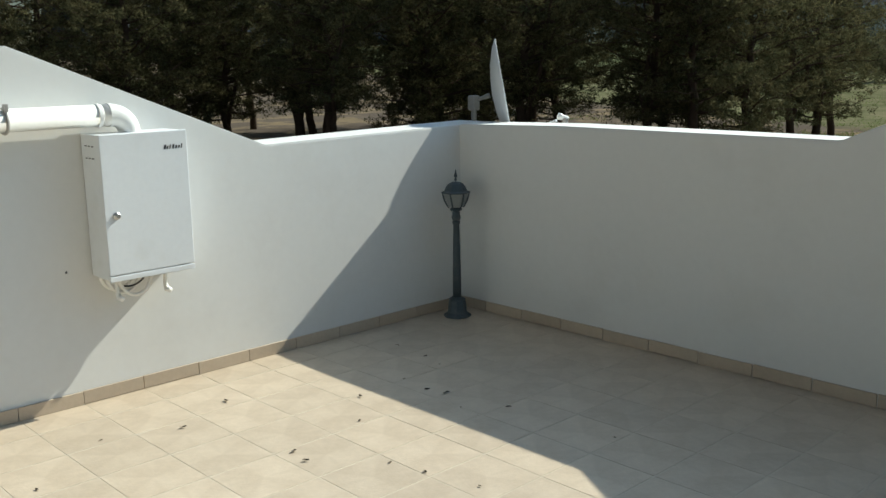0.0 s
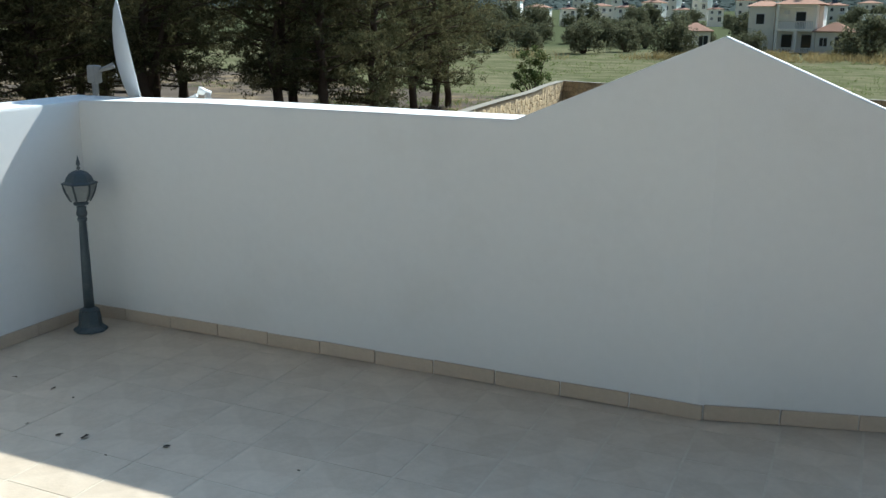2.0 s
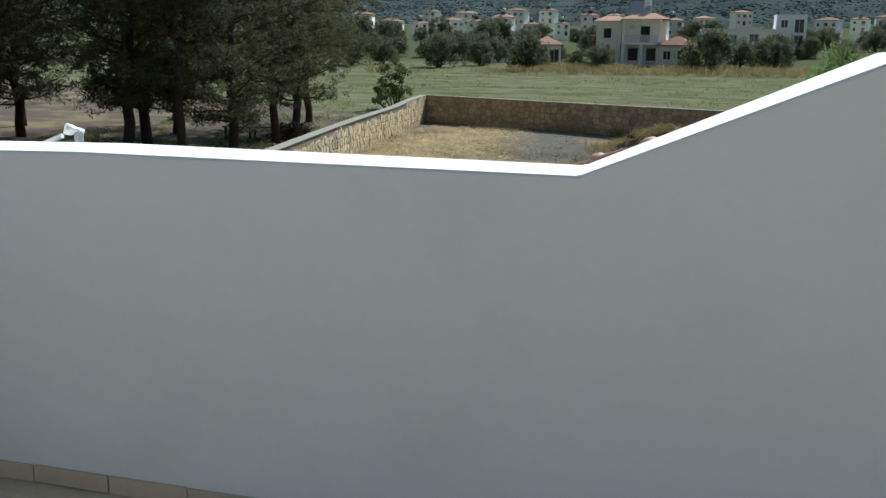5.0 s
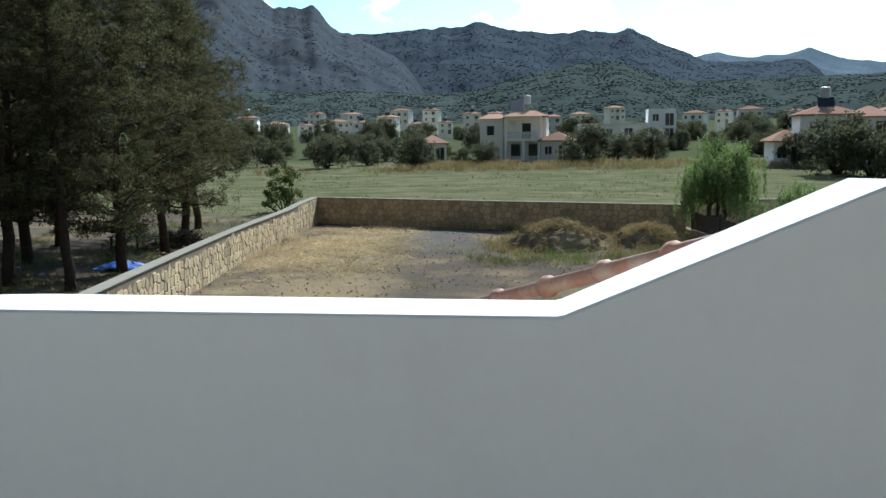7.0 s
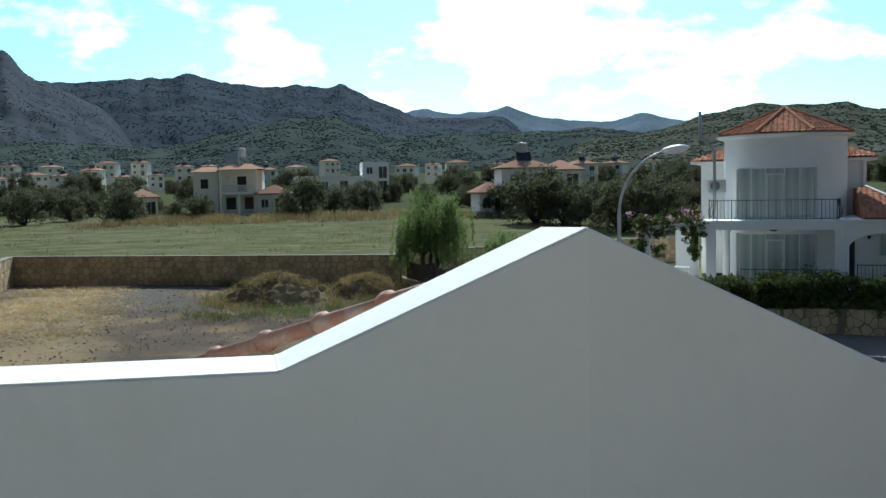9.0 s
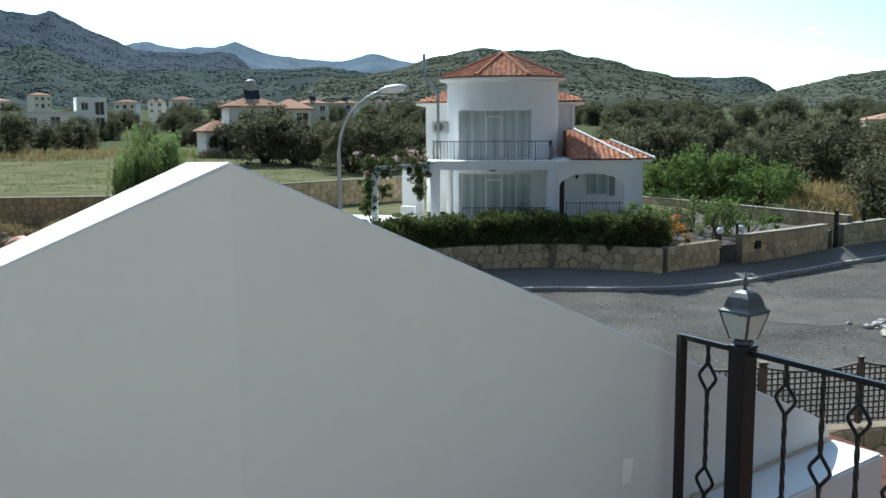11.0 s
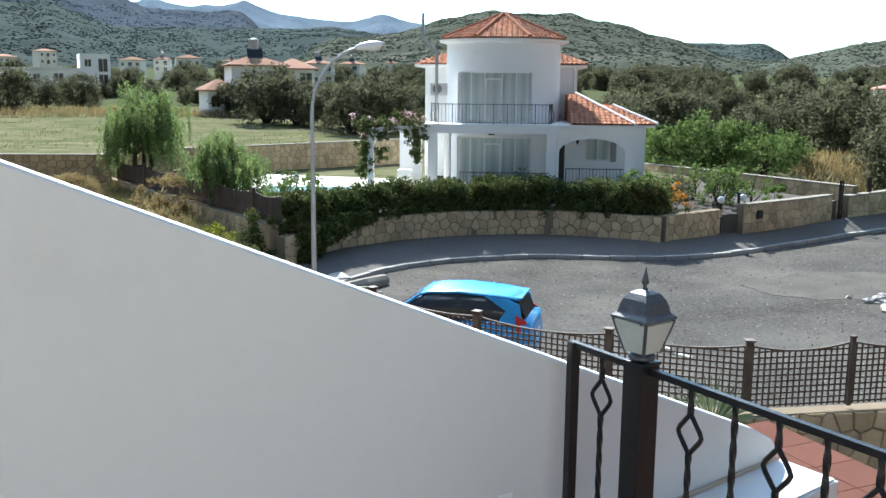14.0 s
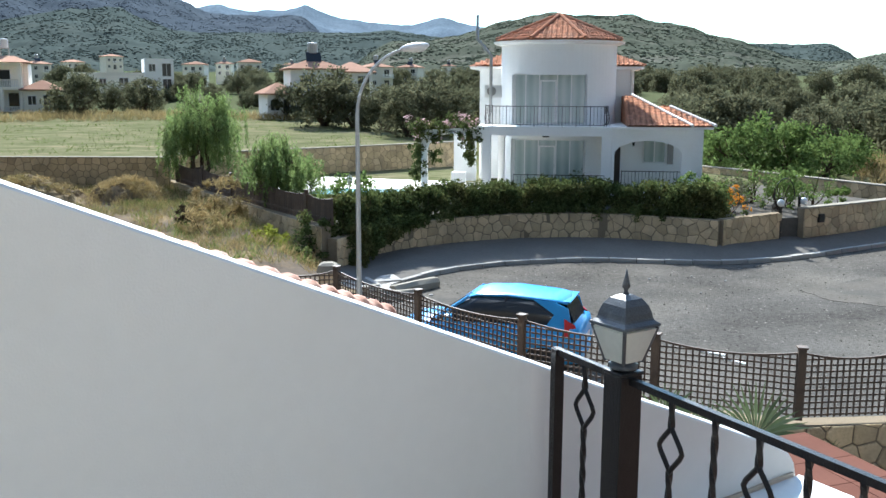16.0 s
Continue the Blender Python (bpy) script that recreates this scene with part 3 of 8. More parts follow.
mountain_range("mountain_far", "distant mountain ridges with blue-grey haze in their colour", [(86, 4.2, 3.0), (82.9, 4.4, 2.4), (80.2, 4.1, 2.0), (77.9, 4.45, 2.4), (75.3, 3.75, 2.5), (72.4, 3.4, 3.0), (70.0, 3.85, 2.6), (67.5, 3.3, 3.0)], 4000, 900, 54, 94, MT_FAR, 2, 0.7, 2.0)
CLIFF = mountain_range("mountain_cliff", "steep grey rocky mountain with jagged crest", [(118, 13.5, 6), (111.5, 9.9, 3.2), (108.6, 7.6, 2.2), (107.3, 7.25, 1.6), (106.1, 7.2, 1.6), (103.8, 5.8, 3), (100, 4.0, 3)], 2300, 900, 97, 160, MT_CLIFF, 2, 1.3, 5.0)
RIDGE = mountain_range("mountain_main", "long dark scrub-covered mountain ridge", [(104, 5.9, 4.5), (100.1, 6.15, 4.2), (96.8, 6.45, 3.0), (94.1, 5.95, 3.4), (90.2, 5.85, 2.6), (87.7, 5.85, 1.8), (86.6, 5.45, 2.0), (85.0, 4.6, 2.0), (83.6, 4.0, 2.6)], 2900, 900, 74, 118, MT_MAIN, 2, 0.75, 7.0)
FOREST = mountain_range("forest_hill", "wooded green foothills", [(91.2, 4.0, 3.6), (88.1, 4.1, 3.0), (81, 2.9, 4.5), (78, 3.0, 3), (72.5, 3.1, 3.4), (66, 2.4, 5), (110, 3.2, 5), (104, 2.9, 5), (98, 2.4, 5), (94.8, 3.2, 3), (85.3, 3.0, 3)], 1700, 620, 44, 132, MT_MID, 2, 0.8, 3.0)
MAQUIS = mountain_range("maquis_hill", "near hill covered with maquis and tracks", [(70, 2.6, 4), (66.3, 3.6, 3), (64.9, 3.85, 2), (63.4, 4.15, 3), (58.7, 3.95, 3.4), (55.4, 3.2, 3), (52.8, 2.55, 2.4), (49.8, 1.55, 3), (47.7, 1.3, 2), (45.5, 1.75, 2.5), (43.2, 2.25, 3), (41.0, 2.5, 4), (35, 2.0, 5), (26, 1.8, 6)], 1150, 520, 4, 77, MT_NEAR, 0, 0.85, 6.0)

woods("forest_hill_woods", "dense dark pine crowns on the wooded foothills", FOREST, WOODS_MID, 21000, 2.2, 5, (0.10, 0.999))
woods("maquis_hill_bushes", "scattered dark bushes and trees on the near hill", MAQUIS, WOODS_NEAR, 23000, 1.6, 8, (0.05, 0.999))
# The blue cast of the next two is haze painted into the crowns.
woods("cliff_scrub", "scrub clinging to the rocky mountain with blue haze in its colour", CLIFF, WOODS_CLIFF, 11000, 2.0, 14, (0.06, 0.995))
woods("ridge_woods", "trees along the main ridge with blue haze in their colour", RIDGE, WOODS_FAR, 10000, 2.5, 11, (0.25, 0.999))

# ---- terrace ----
H_TOP = 1.178


def build_terrace():
    bm = bmesh.new()
    # parapet of the side wall with its own small gable
    prof = [(-8.0, -0.25), (-8.0, 1.155), (-4.01, 1.155), (-2.73, 1.672), (-1.444, 1.153), (0.30, H_TOP), (0.30, -0.25)]
    prism([(-0.30, y, z) for y, z in prof], (0.30, 0, 0), bm)
    es = [e for e in bm.edges if all(v.co.z > 0.5 for v in e.verts)]
    bmesh.ops.bevel(bm, geom=es, offset=0.008, segments=2, affect="EDGES")
    tagged(part("wall_west", bm, WALL), "white rendered parapet wall with gabled top", "wall", kind="structure")
    bm = bmesh.new()
    inner = [(0.0, -0.25), (0.0, H_TOP), (0.8, 1.198), (2.437, 1.199), (3.28, 1.556), (3.28, -0.25)]
    outer = [(0.0, -0.25), (0.0, H_TOP), (0.8, 1.196), (2.417, 1.192), (3.22, 1.546), (3.22, -0.25)]
    ins = [bm.verts.new((x, 0, z)) for x, z in inner]
    out = [bm.verts.new((x, 0.30, z)) for x, z in outer]
    bm.faces.new(ins)
    bm.faces.new(out[::-1])
    for i in range(len(inner)):
        j = (i + 1) % len(inner)
        bm.faces.new((ins[i], out[i], out[j], ins[j]))
    bmesh.ops.recalc_face_normals(bm, faces=bm.faces)
    es = [e for e in bm.edges if all(v.co.z > 0.5 for v in e.verts) and not all(v.co.x > 3.2 for v in e.verts)]
    bmesh.ops.bevel(bm, geom=es, offset=0.007, segments=2, affect="EDGES")
    tagged(part("wall_north", bm, WALL), "white rendered parapet wall rising to a gable", "wall", kind="structure")
    # the gable's falling half, thinner, swung back from the line of the wall, ending above the ledge
    bm = bmesh.new()
    turn = math.atan(0.2768)
    ct, st = math.cos(turn), math.sin(turn)
    rows = []
    for s_, z in [(s_, 1.556 - 0.4335 * s_) for s_ in (0, 0.4, 0.8, 1.2, 1.5, 1.64, 1.69, 1.74, 2.0, 2.4, 2.8)] + [(2.88, 0.30), (2.93, 0.272), (2.96, 0.235), (2.975, 0.18)]:
        x, y = 3.28 + s_ * ct, s_ * st + (0.006 if s_ == 1.69 else 0)
        oy = 0.07
        rows.append([bm.verts.new(p) for p in ((x, y, -0.6), (x, y, z - 0.006), (x, y + 0.006, z), (x, y + oy - 0.006, z), (x, y + oy, z - 0.006), (x, y + oy, -0.6))])
    for p, q in zip(rows, rows[1:]):
        for j in range(5):
            bm.faces.new((p[j], q[j], q[j + 1], p[j + 1]))
    bm.faces.new(rows[0])
    bm.faces.new(rows[-1][::-1])
    bmesh.ops.recalc_face_normals(bm, faces=bm.faces)
    tagged(part("wall_northeast", bm, WALL), "white rendered gable wall falling with the roof slope", "wall", kind="structure")
    m = Matrix.Translation((3.28, 0, 0)) @ Matrix.Rotation(turn, 4, "Z")
    bm = prism([(1.90, -0.25, -0.60), (2.975, -0.25, -0.60), (2.99, -0.003, -0.60), (1.90, -0.003, -0.60)], (0, 0, 0.785), None, m)
    bmesh.ops.bevel(bm, geom=[e for e in bm.edges if all(v.co.z > 0 for v in e.verts)], offset=0.01, segments=2, affect="EDGES")
    tagged(part("ledge", bm, WALL), "white rendered ledge outside the railing", "ledge", kind="structure")
    bm = cube(1.91, -0.012, 0.1855, 2.95, -0.002, 0.20, m=m)
    tagged(part("baseboard", bm, SKIRT), "beige tile skirting along the outer wall", "skirting", kind="structure")
    edge = [(-0.30, -8.0), (6.30, -8.0), (5.00, 0.46), (3.28, 0.0), (-0.30, 0.0)]
    bm = prism([(x, y, -0.40) for x, y in edge], (0, 0, 0.3994))
    floor = tagged(part("floor", bm, GROUT), "beige ceramic tiled terrace floor", "floor", kind="structure")
    # house below and behind
    tagged(part("wall_house", prism([(-0.28, -14, -5.2), (7.0, -14, -5.2), (4.97, 0.42, -5.2), (3.28, -0.02, -5.2), (-0.28, -0.02, -5.2)], (0, 0, 4.79)), WHITE), "white rendered house wall below the terrace", "wall", kind="structure")
    # Assumed, never in view; kept low so it bounces little sun onto shaded walls.
    tagged(part("unseen_wall_south", cube(-0.30, -8.3, -0.40, 6.34, -8.01, 1.155), WALL), "unseen white rendered parapet assumed to close the terrace", "wall", kind="structure")
    lower = tagged(part("lower_roof", cube(4.85, -9, -0.72, 7.80, 2.6, -0.504), TERRA_FLOOR), "flat lower roof paved with terracotta", "roof", kind="structure")
    me = finish("terracotta_tile", cube(-0.148, -0.148, 0, 0.148, 0.148, 0.012, bevel=0.002), TERRA_FLOOR)
    for i in range(8):
        for j in range(15):
            share("terracotta_tile", me, lower, Matrix.Translation((5.55 + 0.3 * i, -1.85 + 0.3 * j, -0.512)))
    tagged(part("wall_lower", cube(4.98, -9, -5.2, 7.70, 2.5, -0.73), WHITE), "white house wall under the lower roof", "wall", kind="structure")
    return floor


FLOOR = build_terrace()

# ---- things on the terrace ----
def skirting():
    """Beige skirting tiles, one by one, along both parapets."""
    base_n = tagged(new("baseboard_north"), "row of beige ceramic skirting tiles", "skirting", kind="structure")
    base_w = tagged(new("baseboard_west"), "row of beige ceramic skirting tiles", "skirting", kind="structure")
    me = finish("skirting_tile", cube(-0.1505, -0.012, 0, 0.1505, 0.0, 0.064, bevel=0.002), SKIRT)
    rnd = random.Random(4)
    for i in range(-1, 16):
        x = 0.385 + 0.307 * i
        d = x - 3.28 - 0.15
        p = (x, 0.0) if d < 0 else (3.28 + (d + 0.15) * 0.9638, (d + 0.15) * 0.2668)
        if 0.0 < x < 4.9:
            share("skirting_tile", me, base_n, Matrix.Translation((p[0], p[1] - 0.0005 - rnd.random() * 0.002, 0.001 + rnd.random() * 0.004)) @ Matrix.Rotation(0.0 if d < 0 else 0.27, 4, "Z") @ Matrix.Rotation(rnd.uniform(-0.006, 0.006), 4, "Y"))
    for i in range(20):
        y = -0.254 - 0.304 * i
        share("skirting_tile", me, base_w, Matrix.Translation((0.0005 + rnd.random() * 0.002, y, 0.001 + rnd.random() * 0.003)) @ Matrix.Rotation(radians(90), 4, "Z"))


def gable_lantern(th, z, mat, glass_mat, s=1.0, curved=False):
    """A lantern head of four tapered panes under a domed cap with a finial; its foot is at z."""
    def q(profile, name, sides=24, flat=False, label=""):
        bm = lathe([(r * s, z + h * s) for r, h in profile], sides, flat=flat)
        return part(name, bm, mat, th, label, smooth=sides > 8)
    q([(0.018, 0.0), (0.040, 0.005), (0.042, 0.016), (0.030, 0.024)], "collar")
    cap = q([(0.094, 0.128), (0.098, 0.131), (0.096, 0.137), (0.080, 0.146), (0.076, 0.152), (0.073, 0.165), (0.062, 0.188), (0.044, 0.205), (0.022, 0.214), (0.012, 0.216)] if not curved else
            [(0.098, 0.124), (0.100, 0.127), (0.097, 0.133), (0.078, 0.140), (0.074, 0.150), (0.066, 0.168), (0.050, 0.187), (0.028, 0.198), (0.010, 0.201)], "cap", 4 if not curved else 6, True)
    q([(0.006, 0.205), (0.011, 0.214), (0.006, 0.222), (0.006, 0.228), (0.012, 0.236), (0.010, 0.246), (0.006, 0.262), (0.0015, 0.285)], "finial", 10)
    n = 4 if not curved else 6
    lo, hi = 0.040 * s * 1.25, 0.072 * s * 1.25
    for k in range(n):
        a0, a1 = 2 * math.pi * (k + 0.5) / n, 2 * math.pi * (k + 1.5) / n
        c = [Vector((lo * math.cos(a0), lo * math.sin(a0), z + 0.024 * s)), Vector((lo * math.cos(a1), lo * math.sin(a1), z + 0.024 * s)),
             Vector((hi * math.cos(a1), hi * math.sin(a1), z + 0.128 * s)), Vector((hi * math.cos(a0), hi * math.sin(a0), z + 0.128 * s))]
        out = ((c[0] + c[1]) / 2 - Vector((0, 0, z + 0.024 * s))).normalized()
        mid = sum(c, Vector()) / 4
        part("pane", prism([mid + (p - mid) * 0.9 for p in c], out * 0.003), glass_mat, th, "frosted glass pane")
        if curved:
            pts = [c[0].lerp(c[3], t) + out * (0.010 * s * math.sin(math.pi * t)) for t in (0, 0.25, 0.5, 0.75, 1)]
        else:
            pts = [c[0], c[3]]
        part("bar", tube(pts, 0.0055 * s, 6), mat, th)


def garden_lamp():
    th = thing("garden_lamp", "dark cast-metal lantern post standing on the corner tiles", "lamp", (0.18, -0.215, 0.003), 20)
    k = 0.88
    def turned(name, profile, sides, label="", flat=False):
        part(name, lathe([(r * k, z * k) for r, z in profile], sides, flat=flat), LAMP_PAINT, th, label, smooth=not flat)
    turned("foot", [(0.098, 0), (0.098, 0.012), (0.090, 0.020), (0.070, 0.030), (0.066, 0.05), (0.062, 0.10), (0.056, 0.118), (0.060, 0.126), (0.046, 0.136), (0.034, 0.142)], 8, "octagonal cast foot", True)
    turned("post", [(0.030, 0.14), (0.029, 0.30), (0.026, 0.45), (0.022, 0.62), (0.021, 0.66), (0.026, 0.665), (0.028, 0.68), (0.022, 0.69)], 14)
    turned("capital", [(0.022, 0.688), (0.030, 0.70), (0.032, 0.715), (0.025, 0.735), (0.028, 0.748), (0.020, 0.755)], 14)
    gable_lantern(th, 0.665, LAMP_PAINT, LAMP_GLASS, 0.90, curved=True)
    part("bulb_holder", lathe([(0.016, 0.684), (0.016, 0.71), (0.010, 0.715), (0.010, 0.755), (0.004, 0.76)], 10), LAMP_GREY, th)


def meter_box():
    """White metal cabinet on brackets with its hinged door, lock, vent slits, printed mark and loose cables."""
    th = thing("meter_box", "white metal wall cabinet with closed door and round lock", "cabinet", (0, 0, 0))
    y0, y1, z0, z1, d = -2.436, -2.016, 0.612, 1.276, 0.2
    part("body", cube(0.004, y0, z0, d - 0.012, y1, z1, bevel=0.006), STEEL_WHITE, th)
    door = part("door", cube(d - 0.010, y0 - 0.004, z0 + 0.026, d + 0.006, y1 + 0.004, z1 + 0.002, bevel=0.004), STEEL_WHITE, th)
    part("lip", cube(d - 0.011, y0 - 0.004, z0 - 0.004, d + 0.007, y1 + 0.004, z0 + 0.022, bevel=0.004), STEEL_WHITE, th)
    m = Matrix.Translation((d + 0.006, y0 + 0.050, 0.912)) @ Matrix.Rotation(radians(90), 4, "Y")
    part("lock", lathe([(0.017, 0), (0.017, 0.004), (0.013, 0.008), (0.013, 0.016), (0.010, 0.018)], 18, m=m), CHROME, door, "round metal lock")
    # printed mark, as plain bars
    for k, w in enumerate((0.014, 0.010, 0.007, 0.012, 0.011, 0.010, 0.008)):
        y = y1 - 0.118 + 0.0145 * k
        zz = z1 - 0.082
        part("mark", prism([(d + 0.0062, y, zz), (d + 0.0062, y + w * 0.8, zz), (d + 0.0062, y + w * 0.8 + 0.004, zz + (0.020 if k in (0, 2, 3, 6) else 0.014)), (d + 0.0062, y + 0.004, zz + (0.020 if k in (0, 2, 3, 6) else 0.014))], (0.0008, 0, 0)), DARK, door, "dark printed bar")
    for zz in (z1 - 0.055, z1 - 0.11):
        for k in range(3):
            part("vent_slit", cube(0.05 + 0.035 * k, y0 - 0.003, zz, 0.066 + 0.035 * k, y0 - 0.0005, zz + 0.005), DARK, th)
    for y in (-2.115, -2.36):
        part("valve", tube([(0.09, y, z0), (0.09, y, z0 - 0.04), (0.09, y, z0 - 0.085), (0.10, y, z0 - 0.105), (0.125, y + 0.005, z0 - 0.108)], [0.012, 0.010, 0.011, 0.015, 0.014], 10), PLASTIC_WHITE, th, "grey pipe stub with elbow", smooth=True)
    for k, r in enumerate((0.075, 0.088, 0.062, 0.098)):
        pts = [(0.05 + 0.02 * k, -2.335 + 0.085 * math.cos(a) + 0.02 * k, z0 + 0.01 - r * 1.15 * math.sin(a)) for a in np.linspace(0.05, math.pi - 0.05, 16)]
        part("cable", tube(pts, 0.009 if k != 2 else 0.004, 8), PLASTIC_WHITE if k != 2 else DARK, th, "loose looped cable", smooth=True)


def flue_pipe():
    th = thing("flue_pipe", "white plastic flue pipe clipped along the wall", "pipe")
    r = 0.050
    pts = [(0.075, -6.5, 1.350), (0.075, -2.36, 1.357)]
    part("run", tube(pts, r, 24), PLASTIC_WHITE, th, smooth=True)
    part("elbow", tube([(0.075, -2.36, 1.357)] + [(0.078, -2.318 + 0.085 * math.sin(a), 1.357 - 0.085 * (1 - math.cos(a))) for a in np.linspace(0.1, math.pi / 2, 8)] + [(0.078, -2.233, 1.21)], r * 1.02, 24), PLASTIC_WHITE, th, smooth=True)
    for y in (-2.38, -2.325):
        part("socket_ring", tube([(0.076, y - 0.008, 1.357), (0.076, y + 0.008, 1.357)], r * 1.10, 24), PLASTIC_WHITE, th)
    for y in (-2.79, -4.4):
        ring = [(0.075 + r * 1.06 * math.cos(a), y, 1.353 + r * 1.06 * math.sin(a)) for a in np.linspace(0, 2 * math.pi, 25)[:-1]]
        bm = tube(ring, 0.007, 6, closed=True)
        box(bm, 0.0, y - 0.01, 1.345, 0.03, y + 0.01, 1.36)
        box(bm, 0.10, y - 0.008, 1.395, 0.125, y + 0.008, 1.427)
        part("clip", bm, PLASTIC_GREY, th, "grey pipe clip")


def railing():
    th = thing("railing", "black wrought-iron railing with diamond-pattern twisted bars", "railing")
    bot, top = 0.10, 0.886
    def at(y, z, o=0.0):
        return (4.982 - 0.1546 * y + o, y, z)
    skew = Matrix.Rotation(0.1534, 4, "Z")
    part("top_rail", tube([at(0.352, top), at(-4.6, top)], 0.0120, 4), IRON, th)
    part("bottom_rail", tube([at(0.352, bot), at(-4.6, bot)], 0.013, 4), IRON, th)
    part("wall_post", tube([at(0.340, 0.0), at(0.340, top + 0.007)], 0.0190, 4), IRON, th)
    PY = 0.075
    px, py, _ = at(PY, 0)
    m = Matrix.Translation((px, py, 0)) @ skew
    part("lamp_post", cube(-0.033, -0.033, 0.0, 0.033, 0.033, top + 0.012, bevel=0.003, m=m), IRON, th, "square black post carrying a lantern")
    part("post_cap", cube(-0.036, -0.036, top + 0.0122, 0.036, 0.036, top + 0.022, bevel=0.004, m=m), IRON, th)
    spots = [0.220, -0.097, -0.230, -0.352, -0.473, -0.594] + [-0.594 - 0.12 * k for k in range(1, 33)]
    for i, y in enumerate(spots):
        high = i in (0, 1, 3, 5) or (i > 5 and i % 2 == 1)
        cz = top - (0.122 if high else 0.318)
        low = cz - 0.376
        loops = [cz, low] if low > bot + 0.08 else [cz]
        cuts = [top]
        for c in loops:
            cuts += [c + 0.053, c - 0.053]
        cuts += [bot]
        bar = new("baluster")
        bar.parent = th
        for a, b in zip(cuts[::2], cuts[1::2]):
            n = 26
            part("twisted_bar", tube([at(y, a + (b - a) * k / n) for k in range(n + 1)], 0.0086, 4, twist=1500), IRON, bar)
        for c in loops:
            for sgn in (-1, 1):
                pts = [at(y + sgn * o, c + h) for o, h in ((0, 0.056), (0.004, 0.047), (0.031, 0.013), (0.037, 0), (0.031, -0.013), (0.004, -0.047), (0, -0.056))]
                part("diamond_loop", tube(pts, 0.0064, 6), IRON, bar, smooth=True)
    th2 = thing("lantern", "weathered grey lantern with frosted panes on the rail post", "lamp", (px, py, top + 0.0225), 14)
    gable_lantern(th2, 0.0, LAMP_GREY, FROST, 0.86)


def satellite_dish():
    th = thing("satellite_dish", "white satellite dish on a bracket behind the parapet", "satellite dish", (0, 0, 0))
    axis = Vector((math.cos(radians(43)) * 0.98, math.sin(radians(43)) * 0.98, 0.17))
    m = Matrix.Translation((-0.125, 0.45, 1.345)) @ axis.to_track_quat("Z", "Y").to_matrix().to_4x4()
    bm = bmesh.new()
    prof = [(0.002, 0.0), (0.10, 0.006), (0.20, 0.022), (0.30, 0.052), (0.35, 0.074), (0.358, 0.074), (0.352, 0.066), (0.30, 0.040), (0.20, 0.010), (0.10, -0.006), (0.002, -0.012)]
    lathe(prof, 40, bm, m)
    part("reflector", bm, STEEL_WHITE, th, smooth=True)
    part("mast", tube([(-0.235, 0.37, 0.70), (-0.235, 0.37, 1.30), (-0.145, 0.43, 1.34)], 0.018, 10), PLASTIC_GREY, th)
    part("bracket", cube(-0.265, 0.34, 1.24, -0.205, 0.40, 1.34, bevel=0.01), PLASTIC_GREY, th)
    part("feed_arm", tube([(-0.055, 0.49, 1.02), (0.36, 0.52, 1.185)], 0.010, 8), GALV, th)
    m2 = Matrix.Translation((0.42, 0.51, 1.208)) @ Matrix.Rotation(radians(45), 4, "Z") @ Matrix.Rotation(radians(-75), 4, "Y") @ Matrix.Scale(0.62, 4)
    part("receiver_horn", lathe([(0.020, -0.06), (0.026, -0.02), (0.026, 0.0), (0.034, 0.01), (0.036, 0.05), (0.030, 0.055)], 16, m=m2), PLASTIC_WHITE, th, "pale receiver head", smooth=True)
    part("receiver_body", cube(0.425, 0.50, 1.16, 0.45, 0.53, 1.205, bevel=0.006), PLASTIC_GREY, th)


def dead_leaves():
    rnd = random.Random(11)
    spots = [(0.378, -0.887), (0.80, -0.956), (0.644, -0.918), (0.84, -1.242), (1.036, -1.261), (1.142, -1.236), (1.33, -1.326), (1.485, -1.167), (1.12, -1.754), (0.88, -1.555),
             (1.722, -1.909), (1.965, -1.852), (1.303, -2.178), (1.189, -2.157), (0.499, -2.674), (0.466, -2.041), (1.559, -1.95), (0.786, -3.054), (0.62, -2.35), (2.05, -1.12)]
    for i, (x, y) in enumerate(spots):
        s = rnd.uniform(0.007, 0.016)
        bm = bmesh.new()
        n = 7
        ring = [bm.verts.new((s * (1 + 0.35 * rnd.random()) * math.cos(2 * math.pi * k / n), 0.55 * s * (1 + 0.4 * rnd.random()) * math.sin(2 * math.pi * k / n), rnd.random() * s * 0.55)) for k in range(n)]
        c = bm.verts.new((0, 0, s * 0.12))
        for k in range(n):
            bm.faces.new((ring[k], ring[(k + 1) % n], c))
        bmesh.ops.solidify(bm, geom=bm.faces[:], thickness=0.0012)
        ob = part("dead_leaf", bm, DEAD_LEAF)
        ob.matrix_basis = Matrix.Translation((x, y, 0.004)) @ Matrix.Rotation(rnd.uniform(0, 6.3), 4, "Z")
        tagged(ob, "curled dry brown leaf on the tiles", "leaf", "leaves on the terrace")


skirting()
garden_lamp()
meter_box()
flue_pipe()
railing()
satellite_dish()
dead_leaves()
part_hole = tagged(part("wall_plug", lathe([(0.006, 0), (0.006, 0.003), (0.004, 0.004)], 10, m=Matrix.Translation((0.0, -2.557, 0.646)) @ Matrix.Rotation(radians(90), 4, "Y")), DARK), "small dark plug in the white wall", "plug")

# Spot of reflected sunlight, put on the wall as a thin paler quad.
REFLECTED_SPOT = material("reflected_sun_white", (0.84, 0.84, 0.82), 0.8, 0.02, 6, 40, 0.05, 90)
